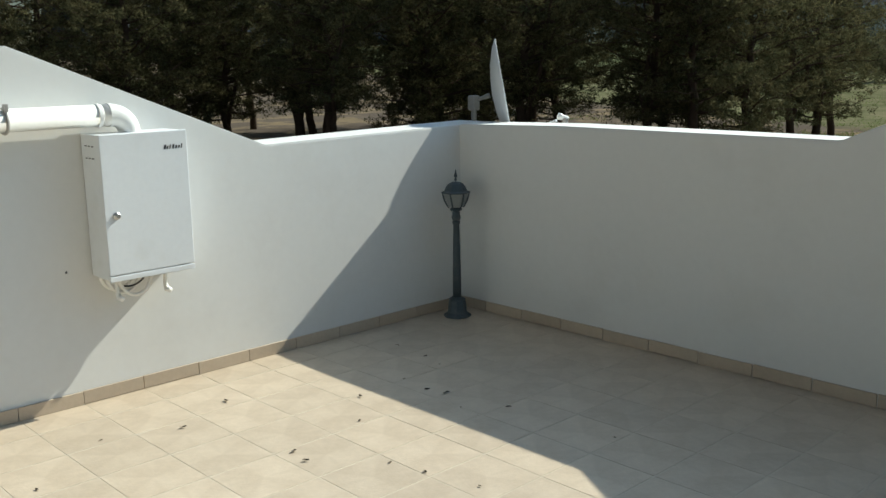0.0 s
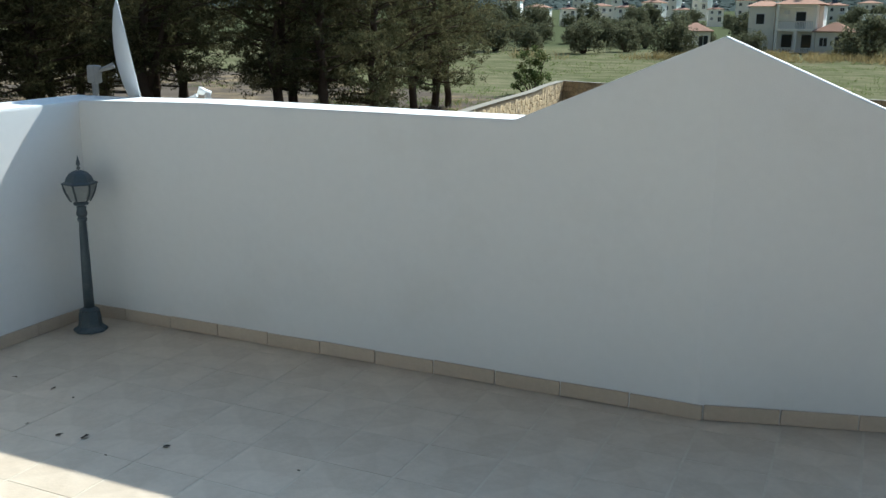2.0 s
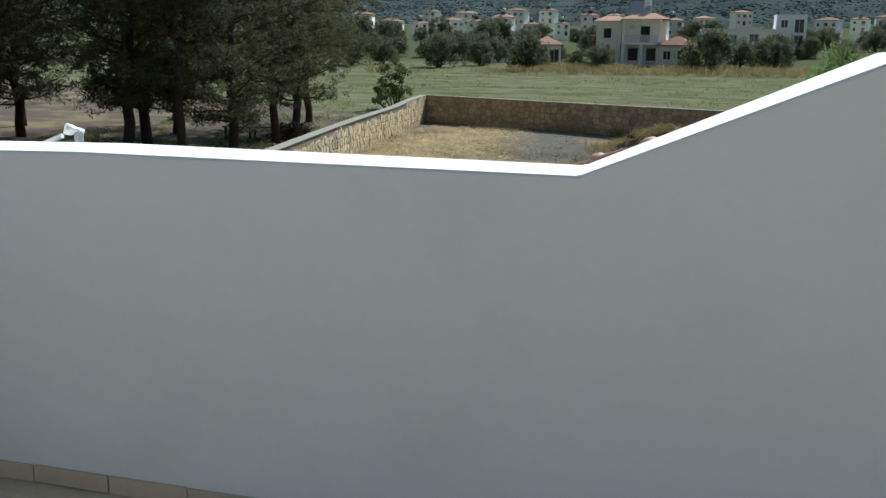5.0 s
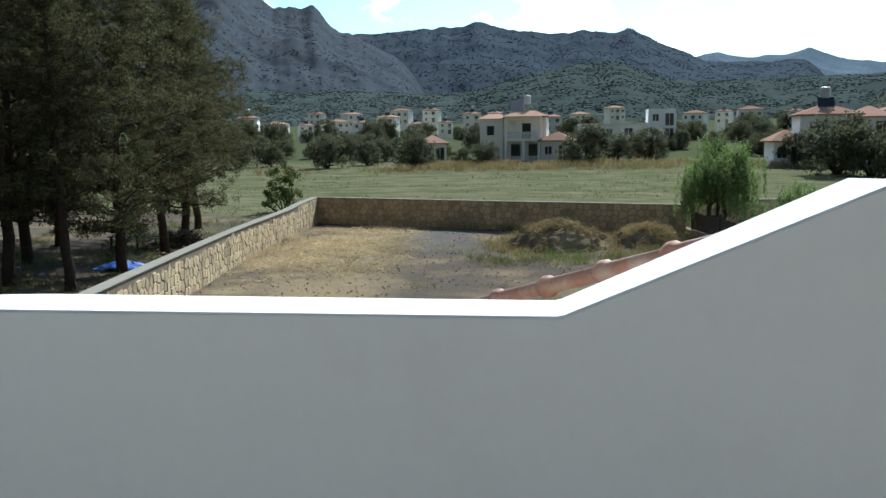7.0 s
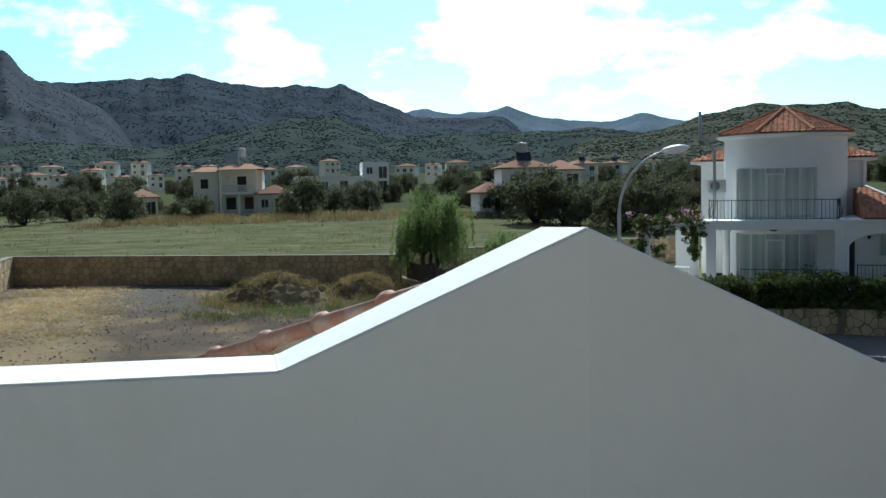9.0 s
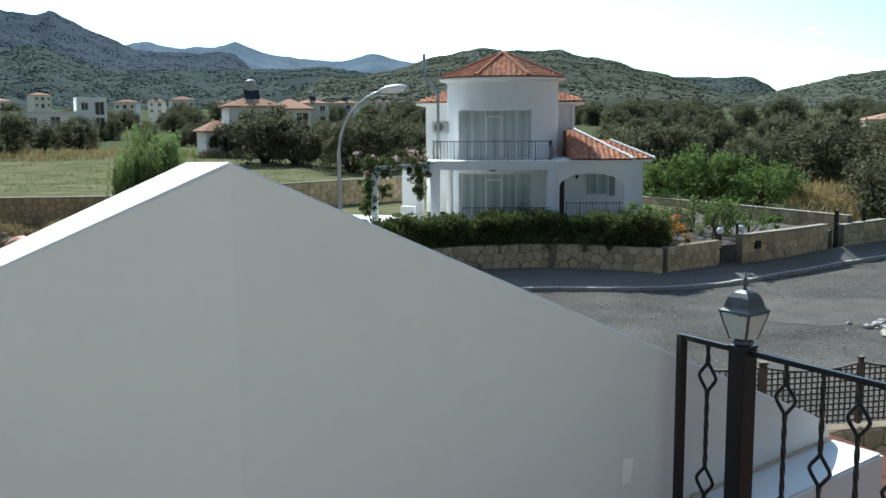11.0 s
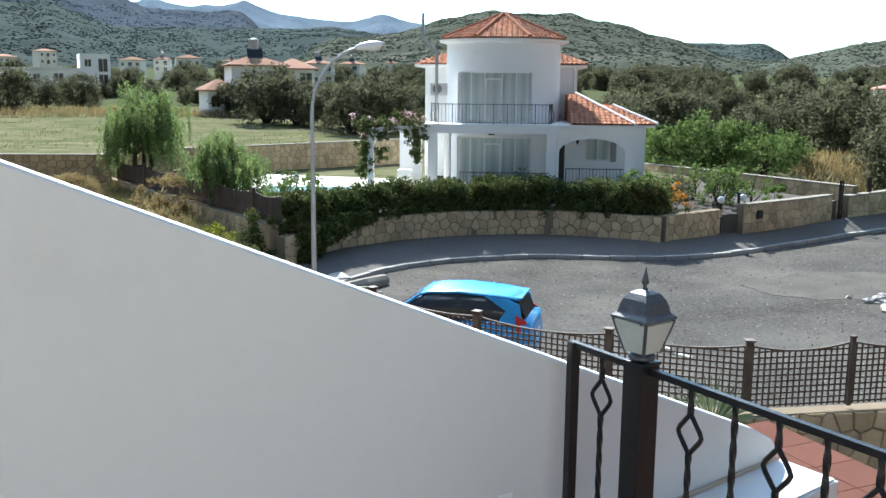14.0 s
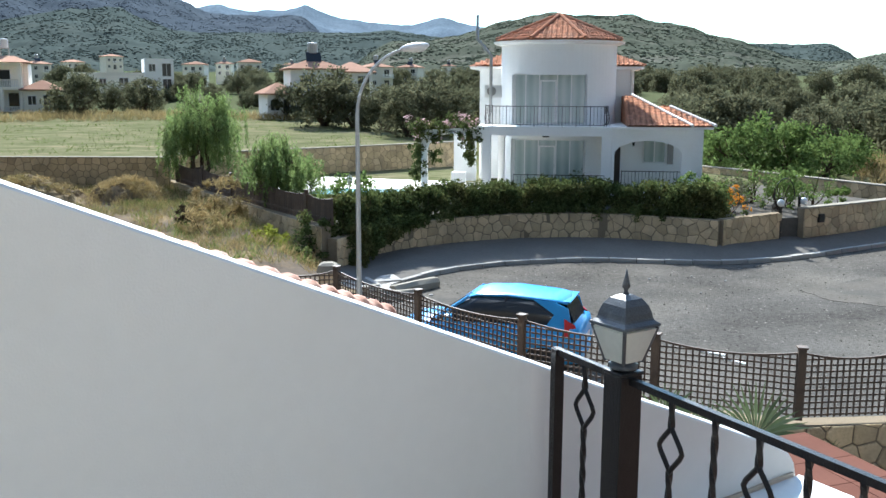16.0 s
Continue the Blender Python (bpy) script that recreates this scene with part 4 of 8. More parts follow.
tagged(part("light_patch", prism([(1.497, -0.0025, 0.35), (1.545, -0.0025, 0.345), (1.562, -0.0025, 0.437), (1.503, -0.0025, 0.443)], (0, 0.0015, 0), None, Matrix.Translation((3.28, 0, 0)) @ Matrix.Rotation(math.atan(0.2768), 4, "Z")), REFLECTED_SPOT), "small patch of reflected sunlight painted on the gable wall", "paint patch")

# ---- masonry ----
def cells(width, height, size, rnd):
    """Irregular stones: Voronoi cells of a jittered grid, as polygons in a width x height sheet."""
    nx, ny = max(1, round(width / size)), max(1, round(height / (size * 0.85)))
    dx, dy = width / nx, height / ny
    pts = {}
    for i in range(-1, nx + 1):
        for j in range(-1, ny + 1):
            pts[i, j] = Vector(((i + 0.5 + 0.25 * (j % 2) + rnd.uniform(-0.36, 0.36)) * dx, (j + 0.5 + rnd.uniform(-0.34, 0.34)) * dy))
    out = []
    for (i, j), p in pts.items():
        poly = [Vector((max(0, p.x - 2 * dx), 0)), Vector((min(width, p.x + 2 * dx), 0)), Vector((min(width, p.x + 2 * dx), height)), Vector((max(0, p.x - 2 * dx), height))]
        for a in range(-2, 3):
            for b in range(-2, 3):
                q = pts.get((i + a, j + b))
                if q is None or (a, b) == (0, 0):
                    continue
                n, mid = q - p, (p + q) / 2
                clipped = []
                for k in range(len(poly)):
                    u, v = poly[k], poly[(k + 1) % len(poly)]
                    du, dv = (u - mid).dot(n), (v - mid).dot(n)
                    if du <= 0:
                        clipped.append(u)
                    if (du < 0) != (dv < 0):
                        clipped.append(u.lerp(v, du / (du - dv)))
                poly = clipped
                if len(poly) < 3:
                    break
            if len(poly) < 3:
                break
        if len(poly) >= 3:
            c = sum(poly, Vector((0, 0))) / len(poly)
            if 0 < c.x < width and 0 < c.y < height:
                out.append((c, poly))
    return out


def stone_wall(name, label, path, z0, z1, size=0.36, thick=0.32, faces=(1,), nearest=(0, 0), coping=0.06, limit=300, joint=0.014, seed=1, top=None):
    """A rubble wall along a plan path: mortar core, coping, and single stones on the given sides (1: left, -1: right)."""
    rnd = random.Random(seed)
    top = top or (lambda s: z1)
    total = length(path)
    n = max(2, int(total / 1.0))
    fine = [tuple(along(path, total * k / n)[0]) for k in range(n + 1)]
    bm = bmesh.new()
    rows = []
    for k, p in enumerate(fine):
        h = (Vector(fine[min(k + 1, n)]) - Vector(fine[max(k - 1, 0)])).normalized()
        nn = Vector((-h.y, h.x))
        zt = top(total * k / n)
        rows.append([(p[0] + nn.x * o, p[1] + nn.y * o, z) for o, z in ((-thick / 2, z0 - 0.4), (thick / 2, z0 - 0.4), (thick / 2, zt), (-thick / 2, zt))])
    vs = [[bm.verts.new(c) for c in r] for r in rows]
    for p, q in zip(vs, vs[1:]):
        for j in range(4):
            bm.faces.new((p[j], p[(j + 1) % 4], q[(j + 1) % 4], q[j]))
    bm.faces.new(vs[0])
    bm.faces.new(vs[-1][::-1])
    bmesh.ops.recalc_face_normals(bm, faces=bm.faces)
    wall = tagged(part(name, bm, MORTAR), label, "stone wall", kind="structure")
    if coping:
        bm = bmesh.new()
        vs = []
        for k, p in enumerate(fine):
            h = (Vector(fine[min(k + 1, n)]) - Vector(fine[max(k - 1, 0)])).normalized()
            nn = Vector((-h.y, h.x))
            zt = top(total * k / n)
            vs.append([bm.verts.new((p[0] + nn.x * o, p[1] + nn.y * o, z)) for o, z in ((-thick / 2 - 0.05, zt + 0.002), (thick / 2 + 0.05, zt + 0.002), (thick / 2 + 0.04, zt + coping), (-thick / 2 - 0.04, zt + coping))])
        for p, q in zip(vs, vs[1:]):
            for j in range(4):
                bm.faces.new((p[j], p[(j + 1) % 4], q[(j + 1) % 4], q[j]))
        bm.faces.new(vs[0])
        bm.faces.new(vs[-1][::-1])
        bmesh.ops.recalc_face_normals(bm, faces=bm.faces)
        part("coping", bm, COPING, wall, "grey cement coping")
    hmax = max(top(total * k / n) for k in range(n + 1)) - z0
    todo = []
    for side in faces:
        for c, poly in cells(total, hmax, size, rnd):
            if z0 + max(p.y for p in poly) > top(c.x) + 0.02:
                continue
            todo.append(((Vector(along(path, c.x)[0]) - Vector(nearest)).length, side, c, poly))
    todo.sort(key=lambda t: t[0])
    rest_v, rest_f = [], []
    for k, (_, side, c, poly) in enumerate(todo):
        depth = rnd.uniform(0.018, 0.045)
        r = max((p - c).length for p in poly)
        shrink = max(0.55, 1 - joint / max(0.05, r * 0.75))
        if r < 0.06:
            continue
        ring0, ring1, ring2 = [], [], []
        for p in poly:
            for ring, s, d in ((ring0, shrink, 0.0), (ring1, shrink * 0.97, depth * 0.7), (ring2, shrink * 0.84, depth)):
                q = c + (p - c) * s
                pt, h = along(path, min(max(q.x, 0.001), total - 0.001))
                nn = Vector((-h.y, h.x)) * side
                o = thick / 2 + d - 0.004
                ring.append((pt.x + nn.x * o, pt.y + nn.y * o, z0 + q.y))
        m = len(poly)
        v = ring0 + ring1 + ring2
        f = [tuple(range(2 * m, 3 * m))]
        for a in (0, m):
            f += [(a + i, a + (i + 1) % m, a + m + (i + 1) % m, a + m + i) for i in range(m)]
        if side < 0:
            f = [t[::-1] for t in f]
        if k < limit:
            me = bpy.data.meshes.new("stone")
            me.from_pydata(v, [], f)
            me.materials.append(STONE)
            ob = new("stone", me)
            ob.parent = wall
        else:
            base = len(rest_v)
            rest_v += v
            rest_f += [tuple(base + i for i in t) for t in f]
    if rest_v:
        me = bpy.data.meshes.new("stones_far")
        me.from_pydata(rest_v, [], rest_f)
        me.materials.append(STONE_ISLE)
        ob = new("stones_far", me)
        ob.parent = wall
        tagged(ob, kind="stuff")
    return wall


# ---- road ----
def road_z(x, y):
    """The turning place falls gently towards the garden wall."""
    return ROAD_Z - 0.018 * (y - 18.2)


KERB = smooth_path([(11.55, 25.7), (12.4, 26.5), (13.4, 27.35), (15.1, 28.45), (17.6, 29.1), (20.7, 28.7), (22.8, 27.5), (24.9, 26.5), (27.4, 26.3), (30.3, 26.9), (35.6, 28.25), (40.1, 29.3), (44.8, 30.3), (63.5, 34.6)], 5)


def through_rim(x, y, rim):
    """Whether a spot lies inside the closed outline."""
    inside = False
    for (x0, y0), (x1, y1) in zip(rim, rim[1:] + rim[:1]):
        if (y0 > y) != (y1 > y) and x < x0 + (y - y0) * (x1 - x0) / (y1 - y0):
            inside = not inside
    return inside


def road():
    rim = list(KERB) + [(68, 29), (44, 22.5), (33, 19.5), (28.6, 15.0), (21, 8.9), (16.6, 7.7), (13.2, 8.5), (10.2, 11.7), (9.2, 14.1), (8.3, 17.0), (9.0, 23.0)]
    bm = bmesh.new()
    f = bm.faces.new([bm.verts.new((x, y, road_z(x, y))) for x, y in rim])
    f.normal_update()
    bmesh.ops.triangulate(bm, faces=[f])
    r = bmesh.ops.extrude_face_region(bm, geom=bm.faces[:])
    bmesh.ops.translate(bm, verts=[g for g in r["geom"] if isinstance(g, bmesh.types.BMVert)], vec=(0, 0, -0.2))
    bmesh.ops.recalc_face_normals(bm, faces=bm.faces)
    tagged(part("road", bm, ASPHALT), "grey worn asphalt turning place with gravel", "road", kind="structure")
    # pavement between kerb and garden wall
    bm = bmesh.new()
    inner = smooth_path(VILLA_WALL + [(36.1, 29.6), (44.0, 32.0), (60, 36)], 5)
    outer = [(x, y) for x, y in KERB]
    ring = [(x, y, road_z(x, y) + 0.13) for x, y in outer] + [(x, y, -4.24) for x, y in inner[::-1]]
    f = bm.faces.new([bm.verts.new(p) for p in ring])
    f.normal_update()
    bmesh.ops.triangulate(bm, faces=[f])
    r = bmesh.ops.extrude_face_region(bm, geom=bm.faces[:])
    bmesh.ops.translate(bm, verts=[g for g in r["geom"] if isinstance(g, bmesh.types.BMVert)], vec=(0, 0, -0.3))
    bmesh.ops.recalc_face_normals(bm, faces=bm.faces)
    pave = tagged(part("pavement", bm, PAVE), "grey cement pavement along the garden wall", "pavement", kind="structure")
    total = length(KERB)
    me = finish("kerb_stone", cube(-0.485, -0.10, -0.28, 0.485, 0.10, 0, bevel=0.025), CONCRETE)
    s = 0.5
    rnd = random.Random(8)
    while s < total - 12:
        p, h = along(KERB, s)
        share("kerb_stone", me, pave, Matrix.Translation((p.x, p.y, road_z(p.x, p.y) + 0.16 + rnd.uniform(-0.012, 0.012))) @ Matrix.Rotation(math.atan2(h.y, h.x) + rnd.uniform(-0.03, 0.03), 4, "Z"))
        s += 1.0
    grit = np.random.RandomState(12)
    g = np.stack([grit.uniform(9.5, 34, 9000), grit.uniform(8.5, 28.5, 9000)], -1)
    g = g[[through_rim(x, y, rim) for x, y in g]]
    tetra = np.array([(1, 0, 0), (-0.5, 0.87, 0), (-0.5, -0.87, 0), (0, 0, 0.8)])
    tri = np.array([(0, 1, 3), (1, 2, 3), (2, 0, 3)])
    sz = 0.012 + 0.034 * grit.rand(len(g), 1, 1) ** 3
    gv = np.stack([g[:, 0], g[:, 1], ROAD_Z - 0.018 * (g[:, 1] - 18.2) + 0.001], -1)[:, None, :] + tetra[None] * sz * grit.uniform(0.6, 1.4, (len(g), 4, 1))
    tagged(from_arrays("road_gravel", gv.reshape(-1, 3), (tri[None] + (np.arange(len(g)) * 4)[:, None, None]).reshape(-1, 3), GRIT), "loose gravel scattered over the road", "gravel", kind="stuff")
    rnd = random.Random(5)
    for k in range(46):
        r = rnd.uniform(0.07, 0.20) if k < 34 else rnd.uniform(0.04, 0.16)
        bm = bmesh.new()
        bmesh.ops.create_icosphere(bm, subdivisions=1, radius=r)
        for v in bm.verts:
            v.co *= rnd.uniform(0.7, 1.15)
            v.co.z *= 0.6
        if k < 22:
            x, y = 26.9 + rnd.gauss(0, 0.9), 18.0 + rnd.gauss(0, 0.35)
        elif k < 34:
            x, y = 12.6 + rnd.gauss(0, 0.7), 25.0 + rnd.gauss(0, 0.35)
        else:
            x, y = 14 + rnd.uniform(0, 10), 20 + rnd.uniform(0, 5.5)
            bmesh.ops.scale(bm, vec=(0.45, 0.45, 0.45), verts=bm.verts)
        ob = part("rubble", bm, CONCRETE)
        ob.matrix_basis = Matrix.Translation((x, y, road_z(x, y) + 0.25 * r))
        tagged(ob, "pale lump of broken concrete on the road", "rubble", "rubble on the road")
    def patch(x, y, rx, ry, seed, lift):
        pts = []
        for k in range(30):
            a = 2 * math.pi * k / 30
            f = 1 + 0.30 * noise.noise(Vector((math.cos(a) * 1.4, math.sin(a) * 1.4, seed)))+ 0.10 * noise.noise(Vector((math.cos(a) * 5, math.sin(a) * 5, seed)))
            px, py = x + rx * f * math.cos(a), y + ry * f * math.sin(a)
            pts.append((px, py, road_z(px, py) + 0.003))
        return prism(pts, (0, 0, lift))
    tagged(part("dirt_patch", patch(27.2, 20.4, 3.4, 2.0, 3.0, 0.006), DIRT), "pale dirt washed over the asphalt", "dirt", kind="structure")
    tagged(part("dirt_patch", patch(12.6, 24.3, 1.5, 1.2, 5.0, 0.006), DIRT), "dusty ground at the lamp foot", "dirt", kind="structure")
    bm = patch(26.9, 16.4, 2.0, 1.15, 8.0, 0.06)
    tagged(part("concrete_patch", bm, LIME), "pale spilled concrete slab at the road edge", "slab", kind="structure")
    for x, y, turn, w in ((17.1, 16.16, -55, 0.62), (17.14, 15.4, -70, 0.62)):
        ob = part("white_strip", cube(-w / 2, -0.045, 0.004, w / 2, 0.045, 0.035, bevel=0.006), PLASTIC_WHITE)
        ob.matrix_basis = Matrix.Translation((x, y, road_z(x, y))) @ Matrix.Rotation(radians(turn), 4, "Z")
        tagged(ob, "short white painted strip lying on the road", "strip", "white strips on the road")
    for x, y, sx, sy, turn, tip in ((11.25, 26.5, 0.75, 0.42, 20, 9), (12.0, 27.0, 0.85, 0.36, 8, 5), (11.6, 25.6, 0.55, 0.30, -15, 6)):
        bm = cube(-sx, -sy, 0, sx, sy, 0.13, bevel=0.05)
        for v in bm.verts:
            v.co += 0.06 * noise.noise_vector(v.co * 1.7)
        ob = part("concrete_slab", bm, CONCRETE)
        ob.matrix_basis = Matrix.Translation((x, y, road_z(x, y) + 0.10)) @ Matrix.Rotation(radians(turn), 4, "Z") @ Matrix.Rotation(radians(tip), 4, "X")
        tagged(ob, "broken grey concrete slab dumped at the kerb end", "slab", "broken slabs at the kerb end")


def concrete_lump(pts, radius, label):
    rnd = random.Random(int(pts[0][0] * 10))
    bm = tube([(x, y, road_z(x, y) + radius * 0.45) for x, y in pts], [radius * rnd.uniform(0.8, 1.15) for _ in pts], 8)
    for v in bm.verts:
        v.co += 0.25 * radius * noise.noise_vector(v.co * 2.2)
    tagged(part("concrete_lump", bm, COPING), label, "rubble", "rubble on the road")


road()
concrete_lump([(12.1, 25.3), (12.9, 25.6), (13.8, 26.2)], 0.26, "long grey lump of spilled concrete by the kerb")
concrete_lump([(11.5, 24.7), (12.1, 24.6), (12.7, 24.7)], 0.22, "rounded grey lump of dumped concrete")
concrete_lump([(11.2, 25.3), (11.7, 25.5)], 0.25, "rounded grey lump of dumped concrete")
concrete_lump([(27.9, 18.9), (28.4, 18.3), (28.9, 17.6)], 0.20, "broken grey kerb piece beside the corner wall")
stone_wall("yard_wall_west", "yellow rubble stone boundary wall of the yard", smooth_path([(-8.3, 12.0), (-9.27, 18.1), (-10.2, 24.0), (-11.7, 34.4), (-12.7, 43.5), (-13.75, 52.3)], 4), YARD_Z - 0.05, -1.86, 0.36, faces=(-1,), nearest=(-9, 16), seed=3,
           top=lambda s: -1.89 + 0.10 * (1 / (1 + math.exp(-(s - 34) * 1.4))), coping=0.03)
stone_wall("yard_wall_north", "rubble stone wall across the end of the yard", [(-13.65, 52.5), (-9.0, 50.8), (-2.2, 48.2), (7.1, 44.95)], YARD_Z - 0.05, -1.79, 0.36, faces=(-1,), nearest=(0, 45), seed=4, coping=0.03)
VF = smooth_path(VILLA_WALL[:7], 4)
VW = VF + [(27.2, 28.05), (29.0, 28.5)]
stone_wall("garden_wall_front", "yellow rubble stone retaining wall under the hedge", VF, -4.32, -3.32, 0.42, faces=(-1,), nearest=(18, 28), seed=5, coping=0.0)
stone_wall("garden_wall_corner", "yellow rubble stone wall at the garden corner", [(25.62, 27.62), (27.2, 28.05), (29.0, 28.5)], -4.32, -3.28, 0.42, faces=(-1,), nearest=(27, 28), seed=15, coping=0.0)
stone_wall("garden_wall_gate", "yellow rubble stone wall beside the garden gate", [(30.0, 28.4), (33.0, 29.0), (36.2, 29.8)], -4.32, -3.15, 0.42, faces=(-1,), nearest=(28, 28), seed=6, coping=0.05)
stone_wall("garden_wall_east", "long stone wall beside the villa garden", [(38.6, 30.6), (37.6, 40.0), (35.5, 52.0)], -4.3, -2.95, 0.45, faces=(1,), nearest=(38, 30), seed=7)
stone_wall("garden_wall_street", "low stone wall along the street", [(37.6, 30.2), (41.5, 31.2)], -4.5, -3.3, 0.45, faces=(-1,), nearest=(38, 30), seed=8)
stone_wall("garden_wall_west", "stone wall at the side of the villa garden", [(6.9, 47.0), (8.9, 37.5), (10.75, 28.2)], -4.3, -2.95, 0.40, faces=(-1,), nearest=(10, 30), seed=9, coping=0.0)
stone_wall("garden_wall_north", "stone wall behind the villa pool", [(7.2, 47.6), (16.0, 50.4), (26.0, 54.0)], -3.6, -1.85, 0.42, faces=(-1,), nearest=(10, 48), seed=10)
FENCE = [(16.3, 7.95), (14.75, 8.3), (13.13, 8.70), (11.58, 10.05), (10.18, 11.82), (9.2, 14.2), (8.34, 16.9), (6.9, 17.15)]
stone_wall("fence_wall", "yellow rubble stone wall carrying the lattice fence", FENCE[::-1] + [(21.0, 7.6)], -4.7, -3.2, 0.33, faces=(-1,), nearest=(12.5, 8), seed=11, coping=0.0)
stone_wall("corner_wall", "yellow stone wall by the parked red car", [(28.9, 18.6), (29.6, 17.2), (36.0, 16.6)], -4.7, -3.35, 0.36, faces=(1, -1), nearest=(29, 18), seed=12, coping=0.0)


def lattice_fence():
    """Brown lattice panels between posts on the stone wall, the top edge of each panel sagging."""
    rnd = random.Random(21)
    tops = -2.09
    post_me = finish("fence_post", cube(-0.055, -0.055, -1.06, 0.055, 0.055, 0, bevel=0.006), WOODEN)
    cap_me = finish("post_cap", cube(-0.075, -0.075, 0.001, 0.075, 0.075, 0.028, bevel=0.006), WOODEN)
    line = [(21.0, 7.6)] + FENCE
    fence = thing("lattice_fence", "brown open lattice fence on the stone wall", "fence")
    for k, (x, y) in enumerate(line):
        ang = math.atan2(line[min(k + 1, len(line) - 1)][1] - line[max(k - 1, 0)][1], line[min(k + 1, len(line) - 1)][0] - line[max(k - 1, 0)][0])
        s = 0.6 if k == 2 else 1.0
        post = share("post", post_me, fence, Matrix.Translation((x, y, tops)) @ Matrix.Rotation(ang, 4, "Z") @ Matrix.Diagonal((s, s, 1, 1)))
        share("cap", cap_me, post, Matrix())
    bar = finish("slat", cube(-0.5, -0.006, -0.013, 0.5, 0.006, 0.013), WOODEN)
    for a, b in zip(line, line[1:]):
        a, b = Vector(a), Vector(b)
        d, w = b - a, (b - a).length - 0.12
        n = round(w / 0.098)
        sag = lambda u: 0.95 - 0.09 * (1 - (2 * u / w) ** 2)
        panel = part("panel", tube([(u, 0, sag(u)) for u in np.linspace(-w / 2, w / 2, 13)], 0.020, 4), WOODEN, fence)
        panel.matrix_basis = Matrix.Translation((*((a + b) / 2), -3.12)) @ Matrix.Rotation(math.atan2(d.y, d.x), 4, "Z")
        for i in range(n + 1):
            u = -w / 2 + w * i / n
            h = sag(u)
            share("slat", bar, panel, Matrix.Translation((u, 0.008, h / 2)) @ Matrix.Rotation(radians(90), 4, "Y") @ Matrix.Diagonal((h, 1, 1.0, 1)))
        for j in range(10):
            share("slat", bar, panel, Matrix.Translation((0, -0.008, 0.03 + j * 0.092)) @ Matrix.Diagonal((w, 1, 1, 1)))


lattice_fence()


def gate_pillar():
    th = thing("stone_pillar", "short pillar of pale stone with a domed cap", "pillar", (8.43, 18.05, -4.6), -20)
    part("shaft", cube(-0.19, -0.19, 0, 0.19, 0.19, 2.18, bevel=0.03), STONE, th)
    part("cap", lathe([(0.30, 2.18), (0.315, 2.24), (0.27, 2.35), (0.15, 2.40), (0.02, 2.41)], 4, flat=True), COPING, th)


gate_pillar()


def street_lamp(x, y, z, turn, s=1.0, shaft=5.0):
    th = thing("street_lamp", "galvanised street lamp with a curved arm", "street lamp", (x, y, z), turn, "street lamps")
    part("base_plate", lathe([(0.16 * s, 0), (0.16 * s, 0.03), (0.10 * s, 0.05), (0.09 * s, 0.30)], 12), GALV, th)
    pts, rad = [(0, 0, 0.05)], [0.085 * s]
    for k in range(1, 8):
        pts.append((0, 0, shaft * k / 7))
        rad.append((0.085 - 0.004 * k) * s)
    for a in np.linspace(8, 78, 9):
        pts.append((1.62 * s * (1 - math.cos(radians(a))), 0, shaft + 1.85 * s * math.sin(radians(a))))
        rad.append(0.045 * s)
    part("pole", tube(pts, rad, 12), GALV, th, smooth=True)
    m = Matrix.Translation((1.62 * s, 0, shaft + 1.88 * s)) @ Matrix.Rotation(radians(-8), 4, "Y")
    bm = bmesh.new()
    bmesh.ops.create_uvsphere(bm, u_segments=20, v_segments=10, radius=1)
    bmesh.ops.transform(bm, matrix=m @ Matrix.Diagonal((0.42 * s, 0.15 * s, 0.12 * s, 1)), verts=bm.verts)
    head = part("head", bm, STEEL_WHITE, th, "pale grey lamp head", smooth=True)
    bm = bmesh.new()
    bmesh.ops.create_uvsphere(bm, u_segments=16, v_segments=8, radius=1)
    bmesh.ops.transform(bm, matrix=m @ Matrix.Translation((0.10 * s, 0, -0.055 * s)) @ Matrix.Diagonal((0.25 * s, 0.12 * s, 0.10 * s, 1)), verts=bm.verts)
    part("glass_bowl", bm, CLEAR_LENS, th, "clear glass bowl", smooth=True)


street_lamp(7.88, 13.4, -3.35, -24, 0.585, 4.45)
street_lamp(52.5, 40.0, -4.4, 10, 1.0)

# ---- villa across the road ----
def frame_ring(w, h, t, depth, m):
    """A rectangular frame as one closed ring."""
    bm = bmesh.new()
    o = [(-w / 2, 0), (w / 2, 0), (w / 2, h), (-w / 2, h)]
    i = [(-w / 2 + t, t), (w / 2 - t, t), (w / 2 - t, h - t), (-w / 2 + t, h - t)]
    rings = [[bm.verts.new(m @ Vector((x, y, z))) for x, z in pts] for pts, y in ((o, -depth / 2), (i, -depth / 2), (i, depth / 2), (o, depth / 2))]
    for p, q in zip(rings, rings[1:] + rings[:1]):
        for k in range(4):
            bm.faces.new((p[k], p[(k + 1) % 4], q[(k + 1) % 4], q[k]))
    bmesh.ops.recalc_face_normals(bm, faces=bm.faces)
    return bm


